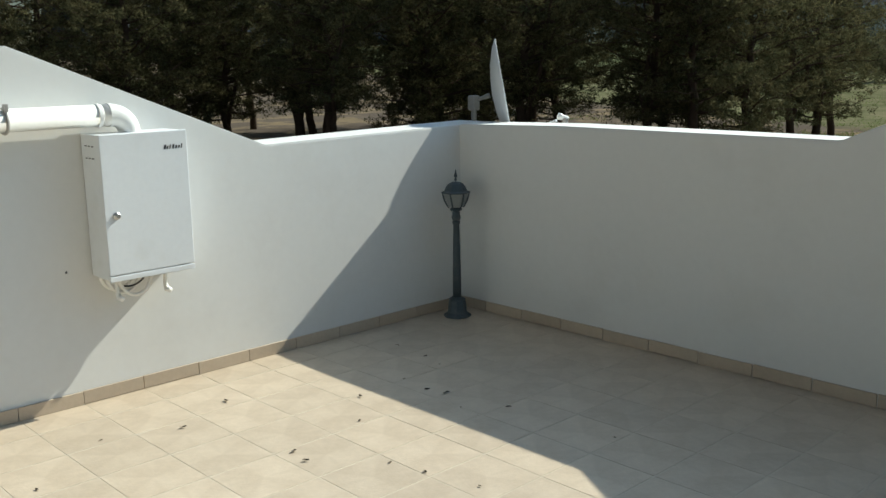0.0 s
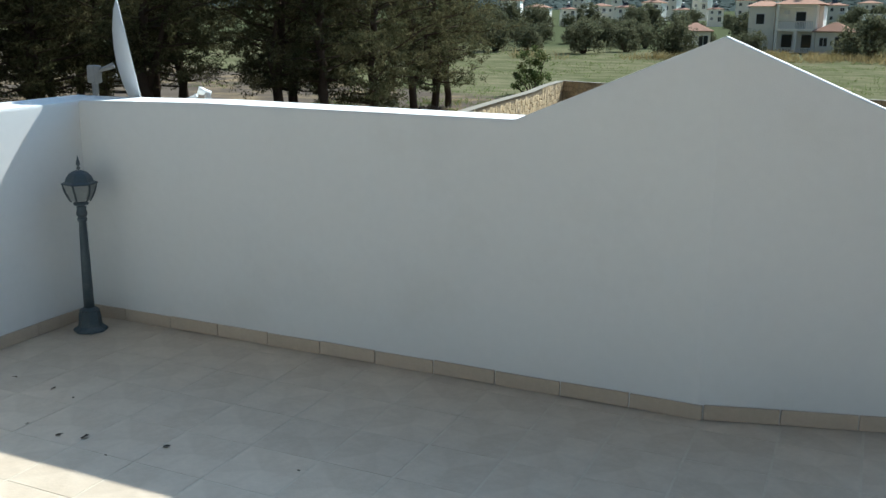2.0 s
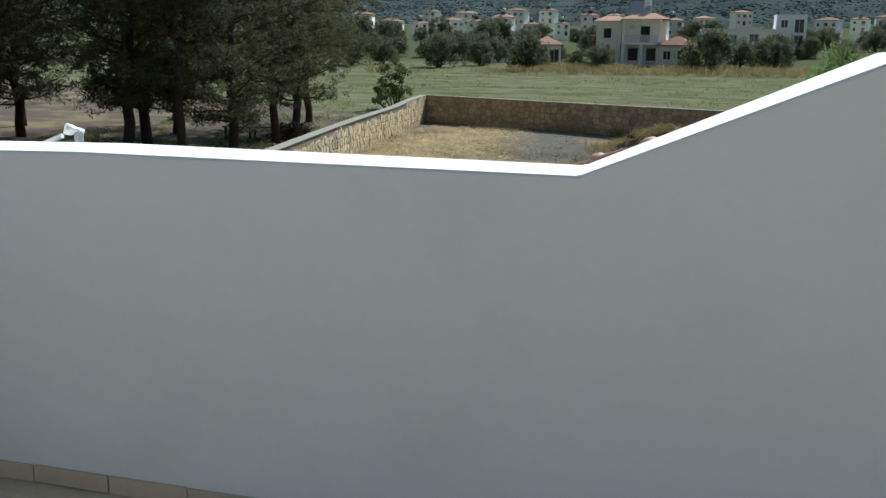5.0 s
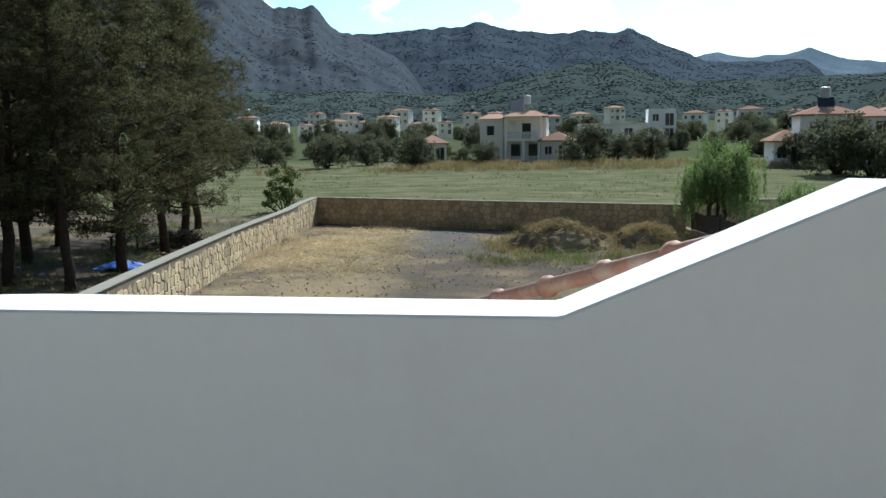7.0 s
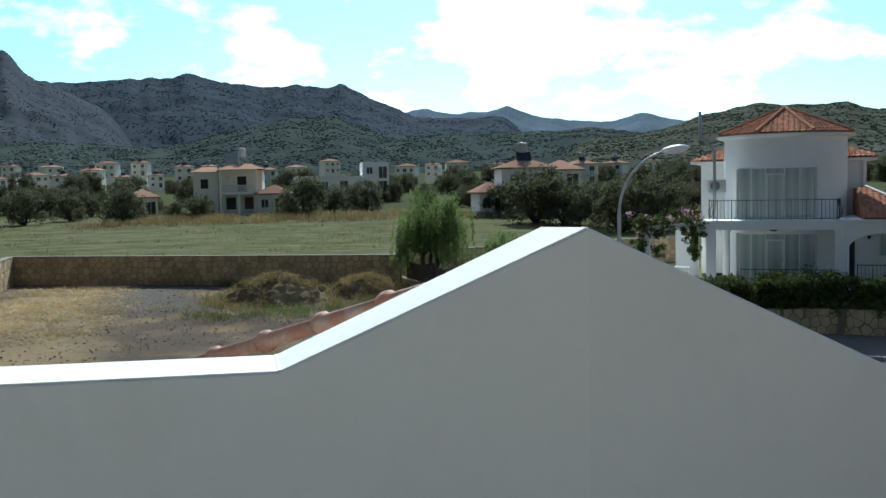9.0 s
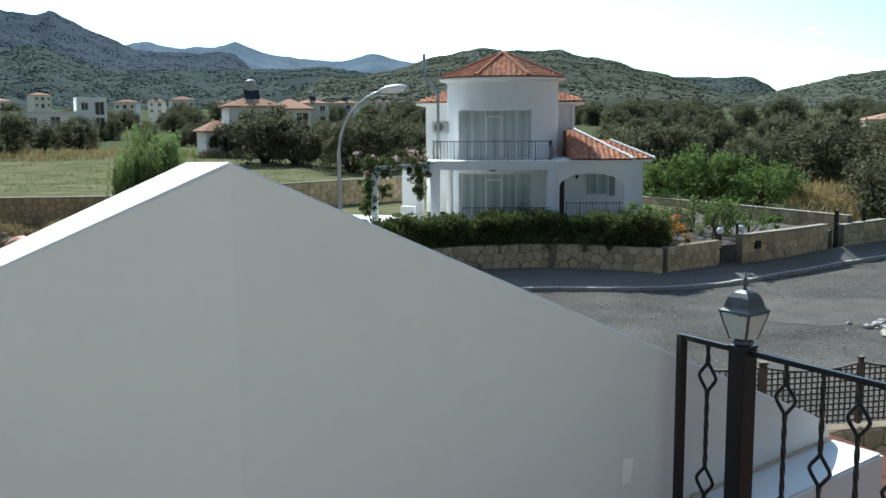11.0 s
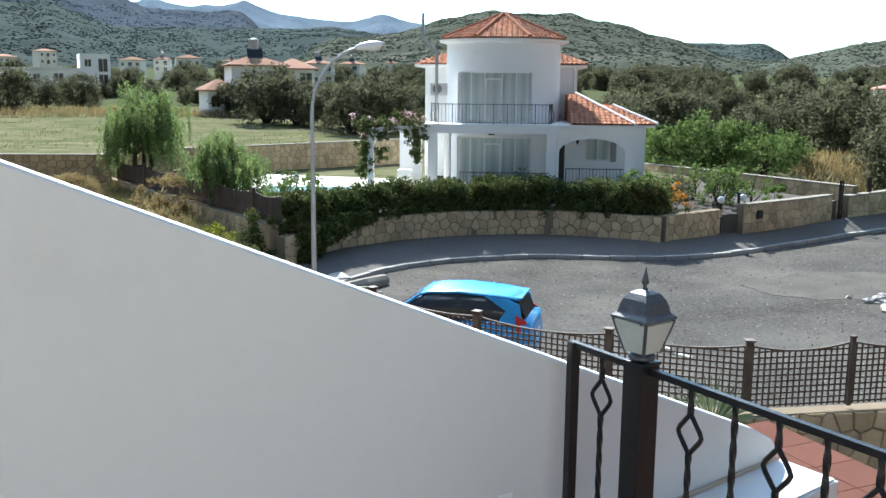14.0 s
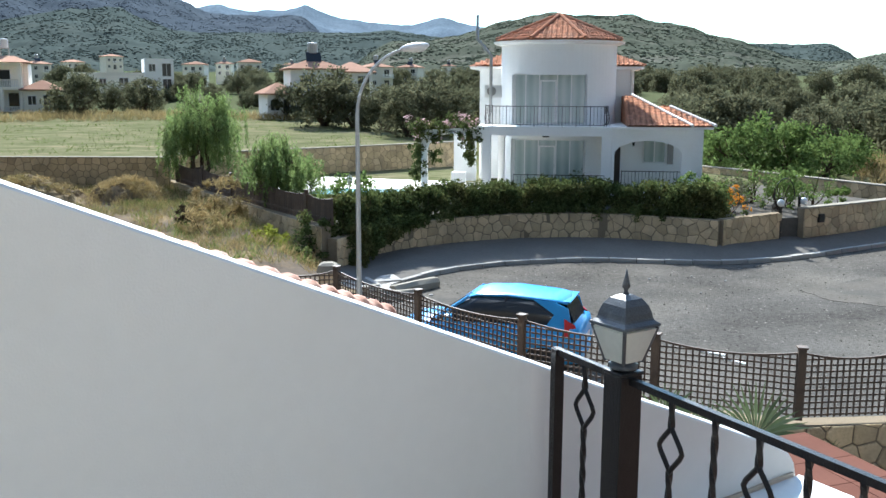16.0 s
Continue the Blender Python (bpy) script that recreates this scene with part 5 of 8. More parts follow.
def villa_window(th, m, w, h, cols, door_col=None):
    """A glazed opening: white frame with mullions, and curtained panes set into it."""
    t = 0.055
    edges = [-w / 2 + t + (w - 2 * t) * c for c in cols]
    win = part("window", frame_ring(w, h, t, 0.10, m), FRAME_WHITE, th, "white framed glazing with curtains behind")
    for e in edges[1:-1]:
        part("mullion", cube(e - t / 2, -0.045, t, e + t / 2, 0.045, h - t, m=m), FRAME_WHITE, win)
    for i, (a, b) in enumerate(zip(edges, edges[1:])):
        if i == door_col:
            bm = frame_ring(b - a - 0.06, h * 0.86, 0.07, 0.06, m @ Matrix.Translation(((a + b) / 2, -0.05, 0.03)))
            part("door_frame", bm, FRAME_WHITE, win)
            part("door_handle", cube(b - 0.09, -0.10, h * 0.42, b - 0.06, -0.06, h * 0.5, m=m), CHROME, win)
        part("pane", cube(a + t / 2, -0.01, t, b - t / 2, 0.01, h - t, m=m), WINDOW, win)
    return win


def iron_rail(th, pts, z0, z1, name="balcony_rail"):
    """A black railing of bowed bars along straight runs."""
    for a, b in zip(pts, pts[1:]):
        a, b = Vector(a), Vector(b)
        n = max(2, round((b - a).length / 0.16))
        bm = bmesh.new()
        tube([(*a, z1), (*b, z1)], 0.022, 4, bm)
        tube([(*a, z0 + 0.08), (*b, z0 + 0.08)], 0.016, 4, bm)
        rail = part(name, bm, IRON, th, "black wrought-iron railing")
        d = (b - a).normalized()
        nn = Vector((d.y, -d.x))
        me = None
        for k in range(n + 1):
            p = a + (b - a) * k / n
            if k % 4 == 0:
                part("post", tube([(p.x, p.y, z0), (p.x, p.y, z1 + 0.04)], 0.022, 4), IRON, rail)
            else:
                c = [(p.x + nn.x * o, p.y + nn.y * o, z0 + 0.08 + (z1 - z0 - 0.08) * t) for o, t in ((0, 0), (0.07, 0.2), (0.085, 0.4), (0.03, 0.62), (0, 0.78), (0, 1))]
                part("bar", tube(c, 0.010, 4), IRON, rail)


def barrel_roof(name, poly_fn, u0, u1, pitch, parent, rows=None, label=""):
    """Rows of half-round tiles running down a roof plane; poly_fn(u) gives the (eave, ridge) points of one row."""
    verts, faces = [], []
    n = max(1, round((u1 - u0) / pitch))
    for i in range(n):
        u = u0 + (u1 - u0) * (i + 0.5) / n
        lo, hi = poly_fn(u)
        lo, hi = Vector(lo), Vector(hi)
        d = hi - lo
        L = d.length
        if L < 0.15:
            continue
        d.normalize()
        a, _ = poly_fn(u - 0.01)
        b, _ = poly_fn(u + 0.01)
        s = (Vector(b) - Vector(a))
        s = (s - d * s.dot(d)).normalized()
        up = s.cross(d)
        if up.z < 0:
            up = -up
        m = max(1, round(L / 0.36))
        for j in range(m):
            p0, p1 = lo + d * (L * j / m - 0.03), lo + d * (L * (j + 1) / m)
            w = pitch * 0.5
            for (o0, o1, w0, w1, lift) in ((-0.5, 0.5, w * 0.62, w * 0.50, 1.0), (0.5, 1.5, w * 0.50, w * 0.62, -0.6)):
                base = len(verts)
                cx = s * (w * (0.0 if lift > 0 else 1.0))
                for p, ww, e in ((p0, w0, 0.022), (p1, w1, 0.0)):
                    for k in range(5):
                        t = math.pi * k / 4
                        verts.append(p + cx + s * (-math.cos(t) * ww) + up * (lift * math.sin(t) * ww * 0.85 + e + (0 if lift > 0 else 0.05)))
                for k in range(4):
                    faces.append((base + k, base + k + 1, base + 5 + k + 1, base + 5 + k))
    ob = from_arrays(name, [tuple(v) for v in verts], faces, TERRA_ROOF, parent)
    return tagged(ob, label)


def villa():
    th = thing("villa", "white two-storey villa with round tower and red tiled roofs", "house", (24.05, 38.95, 0), -28)
    G, S, E = -3.22, -0.24, 3.62
    cx, cv, R = 0.35, 2.62, 2.82
    # tower with its two glazed openings cut through
    bm = bmesh.new()
    seg = 72
    def ring_pts(r):
        return [(cx + r * math.cos(2 * math.pi * k / seg), cv + r * math.sin(2 * math.pi * k / seg)) for k in range(seg)]
    openings = [(-0.05, 2.42), (-2.98 - S, -2.98 - S)]
    zs = [G, G + 0.02, -0.92, S, S + 0.05, 2.12, E]
    outer, inner = ring_pts(R), ring_pts(R - 0.25)
    ov = [[bm.verts.new((x, y, z)) for x, y in outer] for z in zs]
    iv = [[bm.verts.new((x, y, z)) for x, y in inner] for z in zs]
    for zi in range(len(zs) - 1):
        for k in range(seg):
            j = (k + 1) % seg
            mx, my = (outer[k][0] + outer[j][0]) / 2, (outer[k][1] + outer[j][1]) / 2
            gap = my < cv and -1.80 < mx < 1.72 and zi in (1, 4)
            if not gap:
                bm.faces.new((ov[zi][k], ov[zi][j], ov[zi + 1][j], ov[zi + 1][k]))
                bm.faces.new((iv[zi][j], iv[zi][k], iv[zi + 1][k], iv[zi + 1][j]))
            else:
                bm.faces.new((ov[zi][k], ov[zi][j], iv[zi][j], iv[zi][k]))
                bm.faces.new((ov[zi + 1][k], ov[zi + 1][j], iv[zi + 1][j], iv[zi + 1][k]))
                for kk, other in ((k, k - 1), (j, j + 1)):
                    ox = (outer[kk][0] + outer[other % seg][0]) / 2
                    if not (-1.80 < ox < 1.72):
                        bm.faces.new((ov[zi][kk], ov[zi + 1][kk], iv[zi + 1][kk], iv[zi][kk]))
    part("tower_wall", bm, WHITE, th)
    part("cornice", lathe([(R - 0.2, E - 0.10), (R + 0.10, E - 0.08), (R + 0.36, E), (R + 0.40, E + 0.09), (R - 0.2, E + 0.10)], 48, m=Matrix.Translation((cx, cv, 0))), WHITE, th)
    # conical tower roof in eight planes
    roof = part("tower_roof", lathe([(R + 0.42, E + 0.10), (R + 0.40, E + 0.13), (0.02, 4.98)], 8, m=Matrix.Translation((cx, cv, 0)), flat=True), TERRA_ROOF, th, "red barrel-tiled conical roof")
    for k in range(8):
        a0, a1 = 2 * math.pi * (k + 0.5) / 8, 2 * math.pi * (k + 1.5) / 8
        A = Vector((cx + (R + 0.42) * math.cos(a0), cv + (R + 0.42) * math.sin(a0), E + 0.14))
        B = Vector((cx + (R + 0.42) * math.cos(a1), cv + (R + 0.42) * math.sin(a1), E + 0.14))
        P = Vector((cx, cv, 5.02))
        w = (B - A).length
        def row(u, A=A, B=B, P=P, w=w):
            f = u / w
            lo = A.lerp(B, f)
            hi = lo + (P - (A + B) / 2) * (1 - abs(2 * f - 1))
            return lo, hi
        barrel_roof("roof_tiles", row, 0.0, w, 0.24, roof)
        pts = [A.lerp(P, t) + Vector((0, 0, 0.05)) for t in np.linspace(0, 1, 10)]
        part("hip_cap", tube(pts, [0.10 - 0.012 * (i % 2) for i in range(10)], 8), TERRA_ROOF, roof)
    cols = (0, 0.15, 0.345, 0.60, 0.80, 1.0)
    villa_window(th, Matrix.Translation((0.03, 0.16, -0.20)), 3.40, 2.38, cols, 2)
    villa_window(th, Matrix.Translation((0.03, 0.16, G + 0.02)), 3.40, 2.30, cols, 2)
    # rear upper block with low roof
    bm = cube(-3.75, 4.6, G, 4.15, 9.0, 2.45)
    part("rear_wall", bm, WHITE, th)
    part("rear_cornice", cube(-4.25, 4.15, 2.452, 4.62, 9.4, 2.60, bevel=0.04), WHITE, th)
    A, B, C, D = Vector((-4.3, 4.1, 2.61)), Vector((4.67, 4.1, 2.61)), Vector((4.67, 9.4, 2.61)), Vector((-4.3, 9.4, 2.61))
    top0, top1 = Vector((-1.2, 6.75, 3.75)), Vector((1.6, 6.75, 3.75))
    bm = bmesh.new()
    v = [bm.verts.new(p) for p in (A, B, C, D, top0, top1)]
    for f in ((0, 1, 5, 4), (1, 2, 5), (2, 3, 4, 5), (3, 0, 4), (3, 2, 1, 0)):
        bm.faces.new([v[i] for i in f])
    rr = part("rear_roof", bm, TERRA_ROOF, th, "low red tiled roof")
    def row(u):
        lo = A.lerp(B, u / 8.97)
        f = min(1, min(u, 8.97 - u) / 3.1)
        return lo + Vector((0, 0, 0.03)), lo + Vector((0, 2.65 * f, 1.14 * f + 0.03))
    barrel_roof("roof_tiles", row, 0, 8.97, 0.25, rr)
    def row2(u):
        lo = B.lerp(C, u / 5.3)
        f = min(1, min(u, 5.3 - u) / 2.65)
        return lo + Vector((0, 0, 0.03)), lo + Vector((-3.05 * f, 0, 1.14 * f + 0.03))
    barrel_roof("roof_tiles", row2, 0, 5.3, 0.25, rr)
    # balcony slab, columns and arches
    part("balcony_slab", prism([(-3.35, -1.45, S - 0.42), (3.35, -1.45, S - 0.42), (3.35, 0.9, S - 0.42), (-3.35, 0.9, S - 0.42)], (0, 0, 0.42)), WHITE, th)
    for x0, x1 in ((-3.05, -2.62), (2.47, 2.92)):
        part("column", cube(x0, -1.42, G, x1, -1.0, S - 0.42, bevel=0.02), WHITE, th)
    part("column", lathe([(0.17, G), (0.17, -0.9), (0.24, -0.75), (0.24, S - 0.42)], 20, m=Matrix.Translation((-2.25, 0.4, 0))), WHITE, th, smooth=True)
    part("soffit_lamp", lathe([(0.14, S - 0.50), (0.16, S - 0.45), (0.12, S - 0.425)], 16, m=Matrix.Translation((-0.1, -1.0, 0))), DARK, th, "small dark ceiling lamp")
    iron_rail(th, [(-3.0, -0.1), (-2.55, -1.36), (2.55, -1.36), (2.75, -0.2)], S, S + 0.92)
    # east wing with arched porch
    def arch_wall(x0, x1, a0, a1, z0, z1, v0, v1, rise, name):
        pts = [(x0, v0, z0), (a0, v0, z0)]
        spring = z1 - 0.55 - rise
        n = 14
        for k in range(n + 1):
            t = math.pi - math.pi * k / n
            pts.append(((a0 + a1) / 2 + (a1 - a0) / 2 * math.cos(t), v0, spring + rise * math.sin(t)))
        pts += [(a1, v0, z0), (x1, v0, z0), (x1, v0, z1), (x0, v0, z1)]
        part(name, prism(pts, (0, v1 - v0, 0)), WHITE, th)
    arch_wall(2.93, 6.5, 3.05, 6.05, G, S - 0.05, -1.40, -1.05, 0.62, "porch_arch")
    part("porch_ceiling", cube(2.95, -1.04, S - 0.30, 6.48, 1.4, S - 0.12), WHITE, th)
    part("porch_wall", cube(2.6, 1.42, G, 6.52, 1.7, S - 0.10), WHITE, th)
    part("wing_wall", cube(6.53, 1.9, G, 7.40, 8.5, S - 0.22), WHITE, th)
    d = part("front_door", cube(3.0, 1.36, G + 0.02, 3.44, 1.415, -0.98, bevel=0.01), DOOR_WOOD, th, "dark wooden door")
    villa_window(th, Matrix.Translation((5.05, 1.38, -2.05)), 1.15, 1.25, (0, 0.5, 1.0))
    part("shutter", cube(5.66, 1.36, -2.1, 5.95, 1.41, -0.78, bevel=0.01), PLASTIC_GREY, th, "grey window shutter")
    part("wall_lamp", lathe([(0.03, -1.25), (0.08, -1.1), (0.09, -0.95), (0.02, -0.9)], 8, m=Matrix.Translation((4.05, 1.33, 0))), IRON, th)
    iron_rail(th, [(3.4, -1.22), (6.05, -1.22)], G + 0.05, G + 0.98, "porch_rail")
    iron_rail(th, [(-1.5, -1.8), (2.6, -1.8)], G - 0.05, G + 0.80, "garden_rail")
    # hip roofs of the wing: one over the porch, a lower one behind it
    e = S + 0.02
    part("wing_eave", cube(2.9, -1.72, e - 0.12, 6.36, 3.5, e + 0.02, bevel=0.02), WHITE, th)
    part("wing_eave", cube(6.38, 1.75, e - 0.22, 7.85, 9.0, e - 0.10, bevel=0.02), WHITE, th)
    def hip(x0, x1, y0, y1, z0, tx, ty, tz, name):
        bm = bmesh.new()
        v = [bm.verts.new(p) for p in ((x0, y0, z0), (x1, y0, z0), (x1, y1, z0), (x0, y1, z0), (x0, ty, tz), (tx, ty, tz), (tx, y1, tz), (x0, y1, tz))]
        for f in ((0, 1, 5, 4), (1, 2, 6, 5), (4, 5, 6, 7), (2, 3, 7, 6), (3, 0, 4, 7), (3, 2, 1, 0)):
            bm.faces.new([v[i] for i in f])
        roof = part(name, bm, TERRA_ROOF, th, "red barrel-tiled hip roof")
        def front(u):
            f = 1.0 if x0 + u < tx else max(0.0, (x1 - x0 - u) / (x1 - tx))
            lo = Vector((x0 + u, y0 - 0.03, z0 + 0.03))
            return lo, lo + Vector((0, (ty - y0) * f, (tz - z0) * f))
        barrel_roof("roof_tiles", front, 0, x1 - x0, 0.23, roof)
        def flank(u):
            f = min(1.0, u / (ty - y0))
            lo = Vector((x1 + 0.03, y0 + u, z0 + 0.03))
            return lo, lo + Vector(((tx - x1) * f, 0, (tz - z0) * f))
        barrel_roof("roof_tiles", flank, 0.1, y1 - y0, 0.23, roof)
        part("hip_verge", tube([(x1 + 0.03, y0 - 0.05, z0 + 0.07), (tx, ty, tz + 0.10)], 0.075, 6), WHITE, roof, "white rendered hip edge")
    hip(3.55, 6.40, -1.75, 6.0, e + 0.03, 3.95, 2.3, 1.10, "wing_roof")
    hip(4.6, 7.90, 1.70, 9.0, e - 0.09, 5.95, 4.0, 0.52, "wing_roof")
    # flue, air conditioner, pipes
    part("flue", tube([(-2.75, -0.2, -0.2), (-2.75, -0.2, 3.0), (-3.05, -0.25, 3.35), (-3.4, -0.25, 3.75), (-3.4, -0.25, 4.85)], 0.075, 12), GALV, th, "grey metal flue pipe", smooth=True)
    part("drain_pipe", tube([(4.0, 4.52, 2.4), (4.0, 4.52, -0.2)], 0.05, 8), PLASTIC_WHITE, th)
    ac = part("air_conditioner", cube(-3.05, -0.12, 1.05, -2.25, 0.18, 1.66, bevel=0.02), PLASTIC_WHITE, th, "pale air conditioner unit")
    part("fan_grille", lathe([(0.22, 0), (0.22, 0.01), (0.03, 0.02)], 20, m=Matrix.Translation((-2.72, -0.125, 1.35)) @ Matrix.Rotation(radians(90), 4, "X")), PLASTIC_GREY, ac)
    # pergola arch on the west side
    def side_arch():
        pts = [(-5.9, -1.3, G), (-5.62, -1.3, G)]
        for k in range(13):
            t = math.pi - math.pi * k / 12
            pts.append((-4.3 + 1.32 * math.cos(t), -1.3, -1.35 + 0.75 * math.sin(t)))
        pts += [(-2.98, -1.3, G), (-2.9, -1.3, G), (-2.9, -1.3, S - 0.02), (-3.4, -1.3, S - 0.08), (-5.9, -1.3, -0.45)]
        return prism(pts, (0, 0.3, 0))
    part("pergola_arch", side_arch(), WHITE, th)
    part("pergola_beam", cube(-5.9, -1.0, -0.62, -5.65, 3.2, -0.45), WHITE, th)
    part("side_wall", cube(-4.9, 3.0, G, -3.76, 3.3, -0.6), WHITE, th)
    part("balustrade", cube(-4.6, -0.4, G, -3.9, -0.15, G + 0.75, bevel=0.03), WHITE, th)
    part("terrace_slab", prism([(-12.8, -3.0, G - 0.28), (-4.0, -3.6, G - 0.28), (6.5, -3.6, G - 0.28), (8.3, 0.0, G - 0.28), (-12.0, 4.0, G - 0.28)], (0, 0, 0.27)), PALE_PAVING, th, "pale paved terrace")
    return th


villa()
pool = prism([(0, 0, 0), (4.2, 0, 0), (4.2, 2.2, 0), (0, 2.2, 0)], (0, 0, 0.02), None, Matrix.Translation((12.8, 40.2, -3.222)) @ Matrix.Rotation(radians(-24), 4, "Z"))
tagged(part("pool", pool, POOL), "pale blue swimming pool beside the villa", "pool")


def garden_ground():
    """The villa's raised garden behind its retaining wall."""
    rim = VW + [(30.0, 28.5), (36.2, 29.9), (37.5, 30.6), (36.9, 40), (35.2, 52), (25.8, 53.7), (16, 50.2), (7.3, 47.3), (9.0, 37.5), (10.85, 28.3)]
    bm = bmesh.new()
    f = bm.faces.new([bm.verts.new((x, y, -3.52)) for x, y in rim])
    f.normal_update()
    bmesh.ops.triangulate(bm, faces=[f])
    r = bmesh.ops.extrude_face_region(bm, geom=bm.faces[:])
    bmesh.ops.translate(bm, verts=[g for g in r["geom"] if isinstance(g, bmesh.types.BMVert)], vec=(0, 0, -0.9))
    bmesh.ops.recalc_face_normals(bm, faces=bm.faces)
    tagged(part("garden_ground", bm, DIRT), "grey paving and soil of the villa's raised garden", "ground", kind="structure")


garden_ground()


def garden_gate():
    th = thing("garden_gate", "open black iron garden gate with white globe lamps", "gate", (29.5, 28.45, -4.42), 12)
    for x in (-0.55, 0.55):
        post = part("post", tube([(x, 0, 0), (x, 0, 1.75)], 0.055, 4), IRON, th)
        bm = bmesh.new()
        bmesh.ops.create_uvsphere(bm, u_segments=14, v_segments=8, radius=0.15)
        bmesh.ops.translate(bm, verts=bm.verts, vec=(x * 1.25, -0.1, 1.55))
        part("globe_lamp", bm, CLEAR_LENS, th, "white globe lamp", smooth=True)
    for k in range(9):
        part("bar", tube([(-0.5 + 0.05 * k, 0.05 + 0.09 * k, 0.1), (-0.5 + 0.05 * k, 0.05 + 0.09 * k, 1.35 + 0.25 * math.sin(k / 8 * math.pi))], 0.014, 4), IRON, th)
    part("cross_bar", tube([(-0.5, 0.05, 0.25), (-0.1, 0.77, 0.25)], 0.018, 4), IRON, th)
    part("cross_bar", tube([(-0.5, 0.05, 1.2), (-0.1, 0.77, 1.2)], 0.018, 4), IRON, th)
    bm = tube([(-0.62, 0.3, 1.7)] + [(-0.62 * math.cos(a), 0.3, 1.7 + 0.75 * math.sin(a)) for a in np.linspace(0.15, math.pi - 0.15, 10)] + [(0.62, 0.3, 1.7)], 0.02, 6)
    part("arch_hoop", bm, IRON, th)
    mb = thing("letter_box", "dark metal letter box on the stone wall", "letter box", (31.0, 28.38, -3.75), 10)
    part("body", cube(-0.16, -0.06, 0, 0.16, 0.06, 0.34, bevel=0.02), IRON, mb)
    for x, y in ((37.1, 30.05), (39.6, 30.75)):
        t2 = thing("gate_post", "dark iron gate post by the drive", "post", (x, y, -4.45), 0, "drive gate posts")
        part("shaft", tube([(0, 0, 0), (0, 0, 1.9)], 0.06, 4), IRON, t2)
        part("shaft", tube([(0.25, 0.1, 0), (0.25, 0.1, 1.9)], 0.035, 4), IRON, t2)
        part("cross_bar", tube([(0, 0, 1.85), (0.25, 0.1, 1.85)], 0.03, 4), IRON, t2)
    ub = thing("utility_box", "white metal utility box on the pavement", "cabinet", (42.2, 30.9, -4.47), 14)
    part("body", cube(-0.45, -0.25, 0, 0.45, 0.25, 1.35, bevel=0.02), STEEL_WHITE, ub)
    part("roof", cube(-0.5, -0.3, 1.351, 0.5, 0.3, 1.42, bevel=0.02), STEEL_WHITE, ub)
    part("door", cube(-0.40, -0.262, 0.15, 0.40, -0.2515, 1.25, bevel=0.005), STEEL_WHITE, ub)


garden_gate()

# ---- plants ----
def leaves(name, centres, spread, count, size, aspect, mat, parent, seed, droop=0.0, squash=1.0, bend=0.0):
    """Many small leaf blades scattered round the given centres, as one mesh."""
    r = np.random.RandomState(seed)
    centres = np.asarray(centres, float)
    n = len(centres) * count
    c = np.repeat(centres, count, axis=0)
    off = r.normal(size=(n, 3))
    off /= np.linalg.norm(off, axis=1, keepdims=True)
    off *= (r.uniform(0, 1, (n, 1)) ** 0.45)
    sp = np.repeat(np.broadcast_to(np.asarray(spread, float), (len(centres),)), count)[:, None]
    off = off * sp
    off[:, 2] *= squash
    p = c + off
    d = off / (np.linalg.norm(off, axis=1, keepdims=True) + 1e-6) + r.normal(scale=0.7, size=(n, 3))
    d[:, 2] -= droop * 2.2
    d /= np.linalg.norm(d, axis=1, keepdims=True)
    s = np.cross(d, r.normal(size=(n, 3)))
    s /= np.linalg.norm(s, axis=1, keepdims=True)
    L = size * r.uniform(0.6, 1.35, (n, 1))
    W = L * aspect
    q = np.empty((n, 4, 3))
    q[:, 0] = p - d * L * 0.5
    q[:, 1] = p + s * W * 0.5
    q[:, 2] = p + d * L * 0.5
    q[:, 3] = p - s * W * 0.5
    return from_arrays(name, q.reshape(-1, 3), np.arange(4 * n).reshape(n, 4), mat, parent)


def limb(a, b, r0, r1, rnd, bm, wob=0.08, n=6):
    a, b = Vector(a), Vector(b)
    L = (b - a).length
    pts = [a.lerp(b, k / n) + (Vector((rnd.uniform(-1, 1), rnd.uniform(-1, 1), rnd.uniform(-1, 1))) * wob * L * math.sin(math.pi * k / n) if 0 < k < n else Vector()) for k in range(n + 1)]
    tube(pts, [r0 + (r1 - r0) * k / n for k in range(n + 1)], 7, bm)
    return pts


